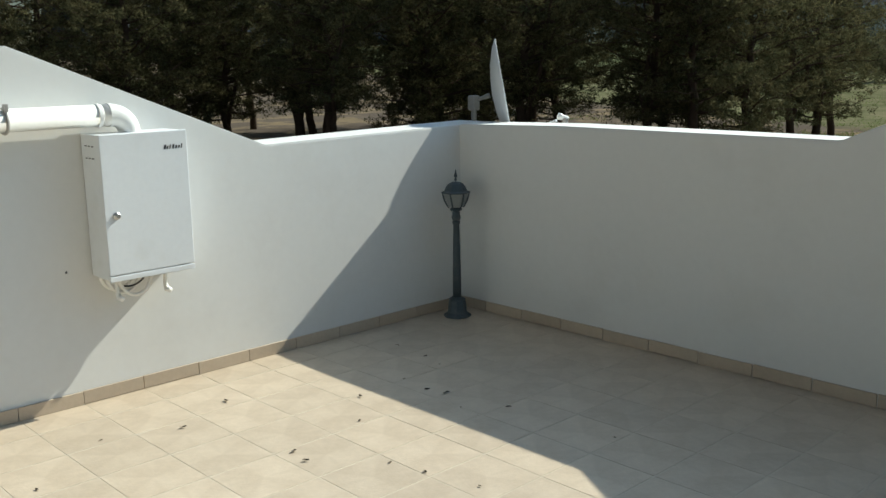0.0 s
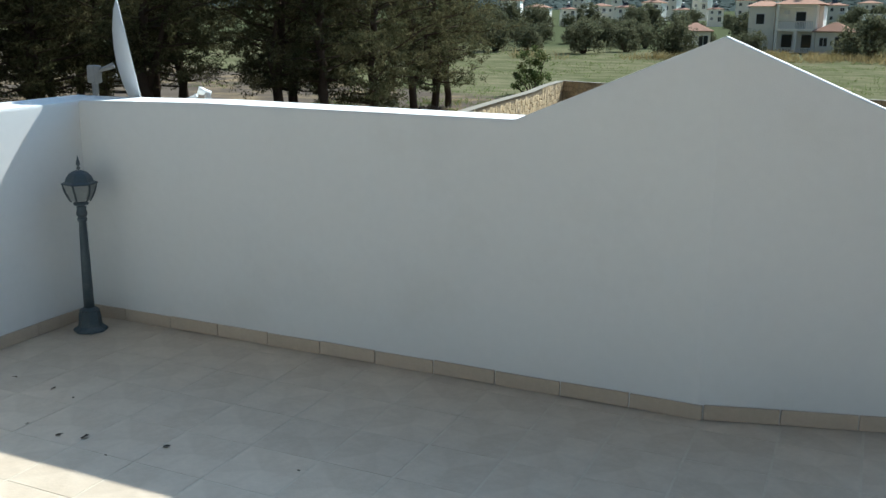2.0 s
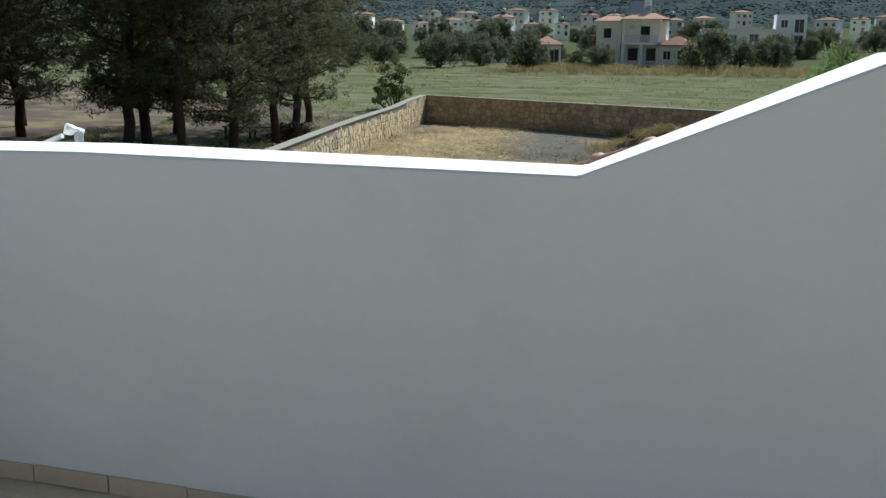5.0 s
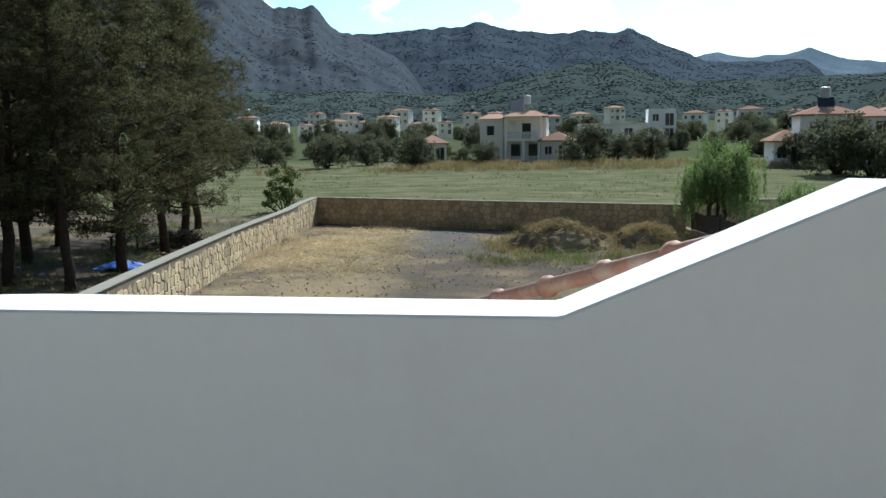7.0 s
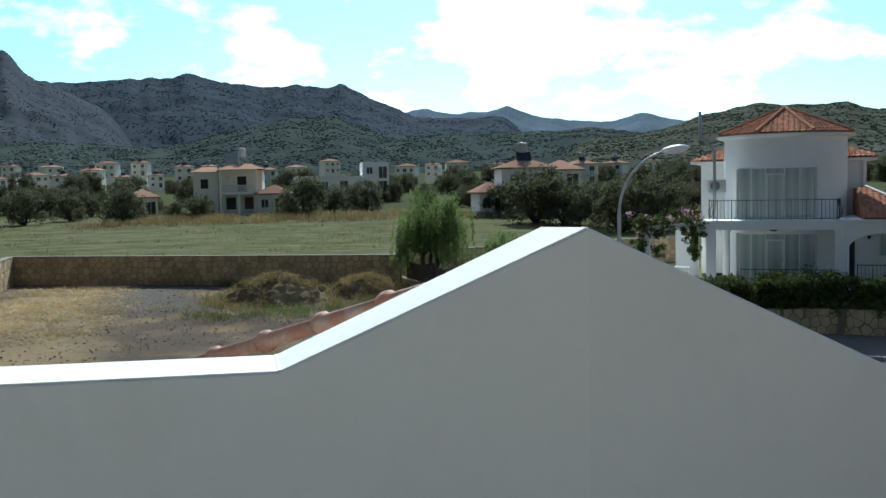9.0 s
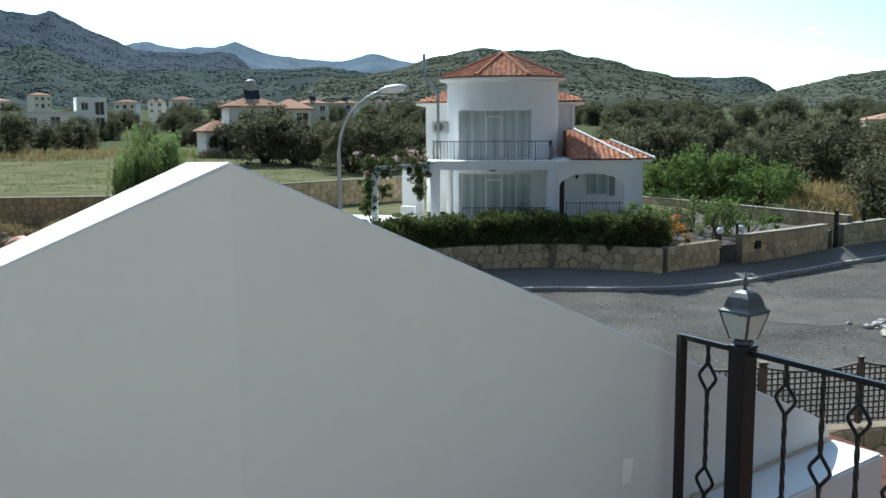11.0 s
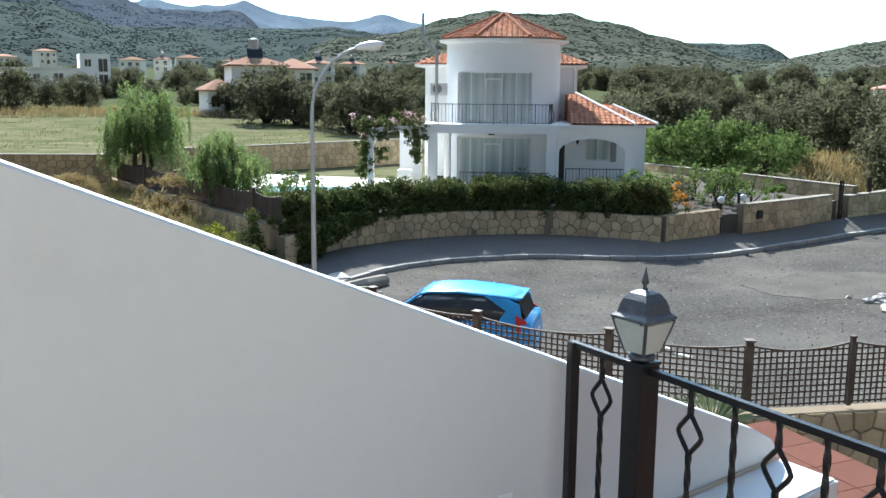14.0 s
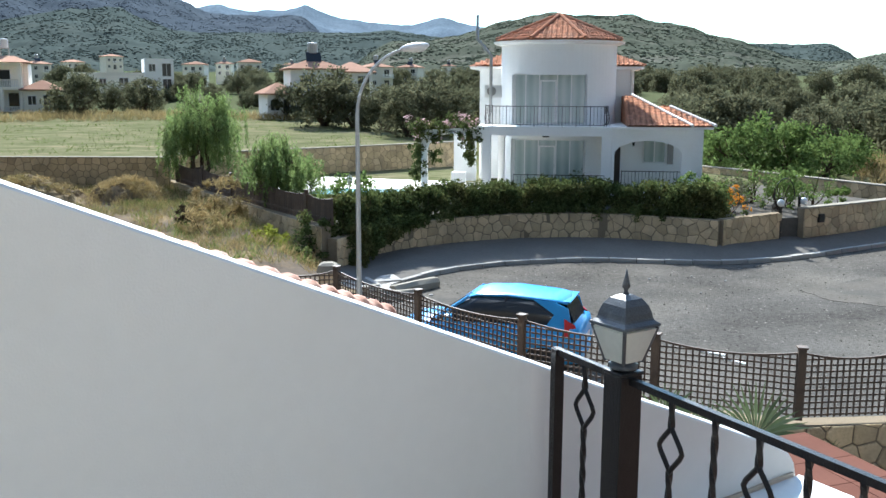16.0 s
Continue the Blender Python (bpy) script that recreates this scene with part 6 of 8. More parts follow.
def pine(seed, height=12.5, spread=3.7, bare=2.2, density=1.0, label="tall dark green pine with bare lower trunk"):
    """A rough-crowned conifer: forked trunk, rising and hanging limbs, and tufts of short needles in clumps along them."""
    rnd = random.Random(seed)
    th = thing("pine_tree", label, "tree", group="pine trees beside the yard")
    bm = bmesh.new()
    lean = Vector((rnd.uniform(-0.5, 0.5), rnd.uniform(-0.5, 0.5), 0))
    trunk = limb((0, 0, -0.3), Vector((0, 0, height * 0.93)) + lean, 0.24, 0.035, rnd, bm, 0.018, 12)
    if rnd.random() < 0.5:
        limb(trunk[2], trunk[2] + Vector((rnd.uniform(0.6, 1.4), rnd.uniform(-0.8, 0.8), height * 0.42)), 0.13, 0.03, rnd, bm, 0.05)
    tufts, rad = [], []
    n = int(74 * density)
    for k in range(n):
        t = (k + rnd.random()) / n
        z = bare + (height - bare) * t
        prof = (0.50 + 0.62 * math.sin(math.pi * min(1, (t + 0.10) * 0.80))) * (1 - 0.80 * max(0, t - 0.5) * 2 * 0.72)
        reach = spread * prof * rnd.uniform(0.36, 1.2)
        a = k * 2.4 + rnd.uniform(-0.6, 0.6)
        base = trunk[min(11, int(12 * (z / (height * 0.93 + 0.01))))]
        base = Vector((base.x, base.y, z - reach * 0.18))
        end = Vector((base.x + reach * math.cos(a), base.y + reach * math.sin(a), z + rnd.uniform(-0.10, 0.28) * reach - (0.35 if t < 0.25 else 0)))
        pts = limb(base, end, 0.05 * (1.1 - t * 0.7), 0.010, rnd, bm, 0.06, 5)
        for q in pts[1:]:
            f = (q - base).length / max(reach, 0.1)
            for j in range(3 if f > 0.4 else 1):
                tufts.append(q + Vector((rnd.gauss(0, 0.24), rnd.gauss(0, 0.24), rnd.gauss(0.08, 0.20))) * (0.6 + 0.8 * f))
                rad.append(rnd.uniform(0.18, 0.42))
    part("trunk", bm, BARK, th, smooth=True)
    leaves("crown", [tuple(t) for t in tufts], rad, 44, 0.17, 0.24, PINE, th, seed, squash=0.7)
    return th


def pepper_tree(at, height, spread, seed, label, lean=(0.15, 0.0)):
    """A weeping tree: crooked stems parting near the ground, arching limbs and thin hanging strands of leaves with gaps."""
    rnd = random.Random(seed)
    th = thing("pepper_tree", label, "tree", at)
    bm = bmesh.new()
    stems = []
    for k in range(4):
        a = 1.1 + k * 1.6 + rnd.uniform(-0.3, 0.3)
        r = spread * rnd.uniform(0.15, 0.40)
        end = Vector((lean[0] * spread + r * math.cos(a), lean[1] * spread + r * math.sin(a), height * rnd.uniform(0.55, 0.72)))
        stems.append(limb((0.05 * math.cos(a), 0.05 * math.sin(a), -0.3), end, 0.15, 0.05, rnd, bm, 0.09, 7))
    pts_c, rad = [], []
    for k in range(46):
        a = k * 2.4 + rnd.uniform(-0.5, 0.5)
        f = rnd.uniform(0.12, 1.0)
        lobe = 0.80 + 0.30 * noise.noise(Vector((math.cos(a) * 1.3, math.sin(a) * 1.3, seed)))
        r = spread * f * lobe
        zz = height * (1.0 - 0.40 * f ** 1.8) * rnd.uniform(0.80, 1.04)
        end = Vector((lean[0] * spread + r * math.cos(a), lean[1] * spread + r * math.sin(a), zz))
        arm = limb(rnd.choice(stems)[rnd.choice((4, 5, 6, 7))], end, 0.035, 0.008, rnd, bm, 0.14, 7)
        long = rnd.uniform(0.25, 1.0)
        for q0 in arm[3:]:
            for s in range(rnd.choice((1, 2, 2, 3))):
                q = q0 + Vector((rnd.gauss(0, 0.20), rnd.gauss(0, 0.20), rnd.gauss(0.04, 0.12)))
                drop = min(q.z - 0.12, (0.30 + 0.62 * long * f) * q.z * rnd.uniform(0.45, 1.0))
                out = Vector((math.cos(a), math.sin(a))) * rnd.uniform(-0.05, 0.22)
                m = max(3, int(drop / 0.115))
                for j in range(m):
                    t = j / m
                    pts_c.append((q.x + out.x * math.sin(1.5 * t) + rnd.gauss(0, 0.022), q.y + out.y * math.sin(1.5 * t) + rnd.gauss(0, 0.022), q.z - drop * t))
                    rad.append(0.135 * (1 - 0.45 * t))
    part("trunk", bm, BARK, th, smooth=True)
    leaves("crown", pts_c, rad, 7, 0.145, 0.22, PEPPER, th, seed, droop=0.8, squash=1.1)
    return th


def bush(seed, height, width, mat, name, label, group, leaf=0.22, lumps=46, per=60, trunk=True, aspect=0.45, category="tree"):
    """A rounded, uneven crown on short limbs, built of leaf clumps of different sizes."""
    rnd = random.Random(seed)
    th = thing(name, label, category, group=group)
    bm = bmesh.new()
    c, rad = [], []
    root = (0, 0, -0.2)
    for k in range(lumps):
        a, u = k * 2.4 + rnd.uniform(-0.5, 0.5), rnd.random()
        r = width / 2 * (rnd.random() ** 0.5) * (1.0 - 0.25 * u)
        z = height * (0.12 + 0.80 * u * (1 - 0.45 * (2 * r / width) ** 2))
        p = Vector((r * math.cos(a), r * math.sin(a), z))
        c.append(tuple(p))
        rad.append(rnd.uniform(0.10, 0.21) * width * 0.8)
        if k % 4 == 0:
            limb(root, p, 0.02 * height, 0.006 * height, rnd, bm, 0.10, 4)
    part("trunk", bm, BARK, th)
    leaves("crown", c, rad, per, leaf, aspect, mat, th, seed, squash=0.85)
    return th


def put(ob, x, y, z, turn=0.0, s=1.0, sz=None):
    ob.matrix_basis = Matrix.Translation((x, y, z)) @ Matrix.Rotation(turn, 4, "Z") @ Matrix.Diagonal((s, s, sz or s, 1))


def copies(sources, places):
    """Places the sources themselves first, then copies of them."""
    rnd = random.Random(77)
    for i, (x, y, s) in enumerate(places):
        src = sources[i % len(sources)]
        turn = rnd.uniform(0, 6.28)
        z = ground_at(x, y) - 0.05
        if i < len(sources):
            put(src, x, y, z, turn, s)
        else:
            ob = copy_thing(src, Matrix())
            put(ob, x, y, z, turn, s * rnd.uniform(0.92, 1.08))


pines = [pine(1, 12.5, 3.7, 2.9), pine(2, 13.5, 3.3, 3.3), pine(3, 11.5, 4.0, 1.9, 1.2), pine(4, 12.0, 3.8, 2.0, 1.2)]
copies(pines, [(-17.8, 28.0, 1.0), (-15.0, 27.2, 0.85), (-15.2, 31.3, 0.95), (-17.6, 42.7, 0.98), (-16.6, 38.0, 0.92), (-19.5, 48.5, 0.9), (-20.5, 33.5, 1.05), (-23.0, 40.0, 1.0),
               (-22.0, 25.5, 1.05), (-26.5, 31.0, 1.0), (-27.0, 24.5, 1.1), (-31.5, 28.5, 1.05), (-33.0, 22.0, 1.1), (-37.5, 26.0, 1.1), (-39.5, 19.0, 1.1), (-44.0, 23.5, 1.1), (-46.0, 15.5, 1.1),
               (-51.0, 20.0, 1.1), (-53.0, 12.0, 1.15), (-29.0, 36.0, 1.0), (-36.0, 34.0, 1.1), (-43.0, 31.0, 1.1), (-34.0, 14.0, 1.05), (-41.0, 11.0, 1.1), (-48.0, 7.0, 1.1), (-27.0, 19.0, 1.0), (-57.0, 25.0, 1.2), (-49.0, 36.0, 1.15), (-58.0, 16.0, 1.2), (-33.0, 41.0, 1.0), (-41.0, 41.0, 1.1), (-62.0, 6.0, 1.2), (-26.0, 45.0, 0.95), (-52.0, 28.0, 1.15), (-47.0, 44.0, 1.1), (-30.5, 32.0, 0.9), (-37.0, 20.5, 0.95), (-56.0, 34.0, 1.2)])
pepper_tree((8.0, 44.0, YARD_Z - 0.05), 5.0, 3.0, 5, "bright green weeping pepper tree in the yard corner", (0.22, 0.0))
pepper_tree((10.2, 34.2, -3.6), 3.3, 2.25, 6, "small bright green weeping tree over the fence", (0.06, 0.0))
shrub = bush(31, 3.7, 2.7, HEDGE, "young_tree", "slim young broad-leaved tree behind the stone wall", "", 0.16, 40, 110)
put(shrub, -18.2, 60.0, ground_at(-18.2, 60) - 0.05, 0, 1.0)


def far_plants():
    """Olives and bushes: the ones that stand out by their bearing and distance, then the thickets between."""
    ol = [bush(41 + k, 4.4, 5.2, OLIVE, "olive_tree", "grey-green olive tree with dense round crown", "olive trees round the field", 0.23, 60, 88, aspect=0.6) for k in range(4)]
    sh = [bush(51 + k, 3.0, 4.2, SHRUB, "green_shrub", "bright green rounded shrub", "green shrubs behind the wall", 0.24, 42, 60, category="shrub") for k in range(2)]
    def at(az, d):
        return 2.5 + d * math.cos(radians(az)), -2.6 + d * math.sin(radians(az))
    rnd = random.Random(5)
    places = []
    for az, d, s in ((105.7, 122, 1.0), (103.3, 128, 0.8), (100.5, 118, 1.15), (97.6, 122, 0.55), (96.2, 120, 0.75), (90.3, 120, 1.25), (88.4, 130, 0.9), (86.5, 128, 1.0), (76.3, 100, 1.35), (78.4, 112, 0.9), (72.8, 95, 1.0),
                     (71.4, 88, 1.15), (69.4, 90, 1.25), (67.6, 96, 1.0), (109, 130, 0.9), (111, 126, 1.0), (74.6, 98, 1.1)):
        places.append((*at(az, d), s))
    for k in range(112):
        az, d = rnd.uniform(50, 114), rnd.uniform(140, 300)
        places.append((*at(az, d), rnd.uniform(0.6, 1.1) * (1 + (d - 138) / 350)))
    for k in range(48):
        az, d = rnd.uniform(60, 113), rnd.uniform(141, 168)
        places.append((*at(az, d), rnd.uniform(0.6, 0.95)))
    for k in range(60):
        az, d = rnd.uniform(30, 56), rnd.uniform(64, 170)
        places.append((*at(az, d), rnd.uniform(0.8, 1.3)))
    for k in range(48):
        az, d = rnd.uniform(36, 62), rnd.uniform(165, 340)
        places.append((*at(az, d), rnd.uniform(1.0, 1.6)))
    for az, d, s in ((40.2, 62, 1.15), (37.5, 66, 1.1), (43.5, 76, 1.2), (46, 80, 1.1), (52.0, 84, 1.2), (34, 60, 1.1)):
        places.append((*at(az, d), s))
    copies(ol, places)
    copies(sh, [(*at(az, d), s) for az, d, s in ((54.0, 62, 0.9), (52.4, 60, 1.05), (50.8, 61, 1.15), (49.2, 60, 1.1), (47.4, 58, 1.0), (46.2, 62, 0.8), (55.2, 66, 0.8))])
    cyp = bush(61, 7.0, 1.3, OLIVE, "cypress", "dark narrow cypress tree on the plain", "far cypresses", 0.3, 30, 40)
    copies([cyp], [(*at(az, d), s) for az, d, s in ((54.3, 190, 1.1), (49.8, 200, 0.8), (46.2, 210, 0.9), (45.8, 212, 0.95))])


far_plants()


def hedge():
    """The clipped hedge on the retaining wall, with growth hanging down its west end."""
    rnd = random.Random(9)
    path = smooth_path([(11.4, 28.9), (13.5, 30.9), (15.9, 31.9), (18.8, 32.35), (22.1, 31.7), (24.0, 30.3), (25.3, 28.9), (26.6, 28.75)], 5)
    total = length(path)
    c, rad = [], []
    for k in range(1500):
        s = rnd.uniform(0, total)
        p, h = along(path, s)
        nn = Vector((-h.y, h.x))
        o = rnd.uniform(-0.42, 0.60)
        top = -2.24 + 0.06 * math.sin(s * 1.3) + 0.05 * math.sin(s * 3.1 + 1)
        z = rnd.uniform(-3.55, top) if o < 0.3 else rnd.uniform(-2.9, top)
        c.append((p.x + nn.x * o, p.y + nn.y * o, z))
        rad.append(rnd.uniform(0.16, 0.32))
    for k in range(420):
        s = rnd.uniform(-0.3, 4.2) if k < 350 else rnd.uniform(0, total)
        p, h = along(path, max(0, s))
        nn = Vector((-h.y, h.x))
        drop = rnd.uniform(0, 1.25) * max(0.25, 1 - s / 5.0)
        c.append((p.x - nn.x * 0.62 + rnd.gauss(0, 0.12), p.y - nn.y * 0.62 + rnd.gauss(0, 0.12), -3.1 - drop))
        rad.append(rnd.uniform(0.12, 0.26))
    th = thing("hedge", "dark green climbing hedge spilling over the stone wall", "hedge")
    leaves("foliage", c, rad, 70, 0.105, 0.6, HEDGE, th, 12)
    bm = bmesh.new()
    for k in range(40):
        p, h = along(path, total * k / 40)
        limb((p.x, p.y, -3.5), (p.x + rnd.uniform(-0.3, 0.3), p.y + rnd.uniform(-0.3, 0.3), -2.3), 0.025, 0.010, rnd, bm, 0.1, 4)
    part("stems", bm, BARK, th)
    # dark lattice fence on the side wall, overgrown
    line = [(7.4, 44.5), (8.2, 40.8), (8.95, 37.2), (9.7, 33.6), (10.5, 30.0), (11.0, 28.2)]
    gf = thing("garden_fence", "dark brown close-slatted fence on the side wall", "fence")
    for a, b in zip(line, line[1:]):
        a, b = Vector(a), Vector(b)
        d = b - a
        w = d.length - 0.14
        panel = part("panel", cube(-w / 2, -0.03, 0.15, w / 2, -0.013, 0.22), WOODEN, gf)
        panel.matrix_basis = Matrix.Translation((*((a + b) / 2), -2.93)) @ Matrix.Rotation(math.atan2(d.y, d.x), 4, "Z")
        for i in range(24):
            u = -w / 2 + w * i / 23
            part("slat", cube(u - 0.05, -0.012, 0, u + 0.05, 0.012, 0.80 + 0.10 * (2 * u / w) ** 2), WOODEN, panel)
        post = part("post", cube(-0.055, -0.055, 0, 0.055, 0.055, 1.0, bevel=0.006), WOODEN, gf)
        post.matrix_basis = Matrix.Translation((a.x, a.y, -2.93)) @ Matrix.Rotation(math.atan2(d.y, d.x), 4, "Z")
        part("cap", cube(-0.075, -0.075, 1.001, 0.075, 0.075, 1.03, bevel=0.006), WOODEN, post)


hedge()


def garden_plants():
    rnd = random.Random(14)
    # bougainvillea over the pergola
    c, rad, cb, rb = [], [], [], []
    m = Matrix.Translation((23.95, 39.0, 0)) @ Matrix.Rotation(radians(-28), 4, "Z")
    for k in range(64):
        x = rnd.uniform(-6.2, -2.9)
        p = m @ Vector((x, -1.2 + rnd.gauss(0, 0.35), -0.35 + rnd.gauss(0, 0.22)))
        c.append(tuple(p))
        rad.append(rnd.uniform(0.15, 0.32))
        if rnd.random() < 0.4:
            cb.append(tuple(p + Vector((rnd.gauss(0, 0.2), rnd.gauss(0, 0.2), rnd.gauss(0, 0.2)))))
            rb.append(0.22)
    for x, n in ((-5.95, 40), (-5.1, 16), (-3.5, 30)):
        for k in range(n):
            p = m @ Vector((x + rnd.gauss(0, 0.14), -1.2 + rnd.gauss(0, 0.2), -0.5 - rnd.random() * (2.3 if x < -5.5 else 1.5)))
            c.append(tuple(p))
            rad.append(rnd.uniform(0.12, 0.26))
    th = thing("bougainvillea", "climbing bougainvillea with pale pink bracts on the pergola", "climbing plant")
    leaves("foliage", c, rad, 42, 0.13, 0.6, HEDGE, th, 3)
    leaves("blossom", cb, rb, 26, 0.11, 0.7, BLOSSOM, th, 4)
    def clump(name, label, x, y, z, h, w, mat, leaf, per=50, lumps=16, seed=1, aspect=0.5):
        ob = bush(seed, h, w, mat, name, label, "", leaf, lumps, per, aspect=aspect, category="shrub")
        put(ob, x, y, z)
    clump("garden_shrub", "dark rounded shrub before the villa window", 23.5, 35.5, -3.5, 1.4, 3.2, HEDGE, 0.14, 90, 30, 71)
    clump("garden_shrub", "leafy shrub at the end of the hedge", 27.0, 31.0, -3.5, 1.9, 2.6, SHRUB, 0.16, 60, 26, 72)
    clump("flowering_shrub", "orange-flowered shrub near the gate", 28.3, 30.6, -3.5, 1.2, 1.4, ORANGE, 0.10, 40, 14, 73)
    clump("rose_bush", "tall loose garden shrub beside the gate", 30.4, 30.2, -3.5, 2.0, 1.8, SHRUB, 0.13, 46, 18, 74)
    clump("garden_shrub", "light green shrub inside the gate wall", 31.6, 31.0, -3.5, 1.7, 2.4, SHRUB, 0.15, 46, 18, 75)
    clump("garden_shrub", "low green shrub by the drive", 34.2, 31.0, -3.5, 0.9, 1.3, SHRUB, 0.14, 46, 14, 76)
    clump("garden_shrub", "loose pale green shrub behind the gate wall", 32.8, 30.9, -3.5, 1.9, 2.2, SHRUB, 0.12, 36, 20, 83, 0.3)
    clump("garden_shrub", "bushy green shrub in the villa garden", 31.2, 33.0, -3.5, 1.8, 3.0, SHRUB, 0.14, 50, 24, 84)
    clump("garden_shrub", "low grey-green shrub in the villa garden", 29.4, 31.8, -3.5, 1.5, 2.4, OLIVE, 0.12, 50, 20, 85)
    clump("climbing_vine", "dense green vine over the garden wall end", 10.75, 28.9, -4.1, 1.9, 2.2, HEDGE, 0.12, 90, 26, 86)
    clump("vine_shrub", "loose bright green vine at the garden corner", 12.2, 31.0, -3.5, 2.2, 2.8, SHRUB, 0.17, 40, 26, 77)
    clump("yellow_shrub", "yellow-green bush on the bank below the wall", 8.9, 28.6, -4.1, 1.25, 2.0, YELLOW_LEAF, 0.14, 60, 24, 78)
    clump("bank_shrub", "dark green bush on the bank", 9.6, 27.4, -4.5, 1.1, 1.6, HEDGE, 0.14, 60, 20, 79)
    clump("dry_shrub", "tall dry grassy shrub on the bank", 8.0, 33.6, -3.5, 1.9, 2.2, DRY, 0.30, 60, 22, 80, 0.12)
    clump("dry_shrub", "dry brown shrub on the bank", 7.2, 30.5, -3.5, 1.2, 2.0, DRY, 0.26, 60, 18, 81, 0.12)
    clump("dead_shrub", "small dark dead shrub in the yard", 6.65, 32.6, -3.45, 1.0, 0.75, BARK, 0.16, 46, 14, 82, 0.25)
    # garden lamp by the pool
    gl = thing("garden_lantern", "white garden lantern on a thin post", "lamp", (12.9, 33.4, -3.5))
    part("post", tube([(0, 0, 0), (0, 0, 1.35)], 0.03, 8), LAMP_GREY, gl)
    part("head", lathe([(0.06, 1.35), (0.12, 1.55), (0.16, 1.57), (0.05, 1.68), (0.01, 1.75)], 6), FROST, gl)


garden_plants()


def fan_palm():
    """A fan palm on a slim trunk: long stalks, each with a half-round fan of narrow pleated blades."""
    rnd = random.Random(1)
    crown = Vector((9.93, 5.5, -2.85))
    th = thing("fan_palm", "fan palm with stiff spiky green leaves below the terrace", "palm", (crown.x, crown.y, -4.75))
    o = Vector((0, 0, crown.z + 4.75))
    pts = [Vector((0.06 * math.sin(k), 0, o.z * k / 8)) for k in range(8)] + [o]
    part("trunk", tube(pts, [0.13 + 0.02 * (k % 2) for k in range(9)], 9), BARK, th, smooth=True)
    fans = [(9.80, 5.5, -1.84, 0.62), (10.56, 5.5, -2.33, 0.46), (8.80, 5.6, -1.58, 0.48), (9.55, 5.9, -1.98, 0.50)]
    fans += [(crown.x + 0.8 * math.cos(a), crown.y + 0.8 * math.sin(a), crown.z + rnd.uniform(-0.25, 0.35), 0.5) for a in (0.5, 1.5, 2.6, 3.7, 4.6, 5.6)]
    view = Vector((0.66, 0.75, 0))
    for k, (x, y, z, R) in enumerate(fans):
        tip = Vector((x, y, z)) - Vector((crown.x, crown.y, -4.75))
        d = (tip - o).normalized()
        mid = (o + tip) / 2 + Vector((0, 0, 0.05))
        stalk = part("leaf_stalk", tube([o, mid, tip], [0.020, 0.014, 0.010], 6), PALM, th)
        side = d.cross(view if d.z > 0.4 else Vector((0, 0, 1))).normalized()
        up = side.cross(d)
        bm = bmesh.new()
        n = 30
        for j in range(n):
            t = radians(-112 + 224 * j / (n - 1)) + rnd.uniform(-0.025, 0.025)
            q = (d * math.cos(t) + side * math.sin(t)).normalized()
            L = R * (0.86 + 0.14 * math.cos(t)) * rnd.uniform(0.92, 1.06)
            w = q.cross(up).normalized() * 0.017 * R / 0.6
            fold = up * (0.03 * (j % 2) + 0.05 * math.sin(t) ** 2)
            sag = Vector((0, 0, -0.10 * R * abs(math.sin(t)) - rnd.uniform(0, 0.04)))
            v = [bm.verts.new(tip + q * 0.02), bm.verts.new(tip + q * L * 0.5 + w + fold), bm.verts.new(tip + q * L + sag + fold), bm.verts.new(tip + q * L * 0.5 - w + fold * 0.4)]
            bm.faces.new(v)
        part("fan", bm, PALM, stalk)


fan_palm()


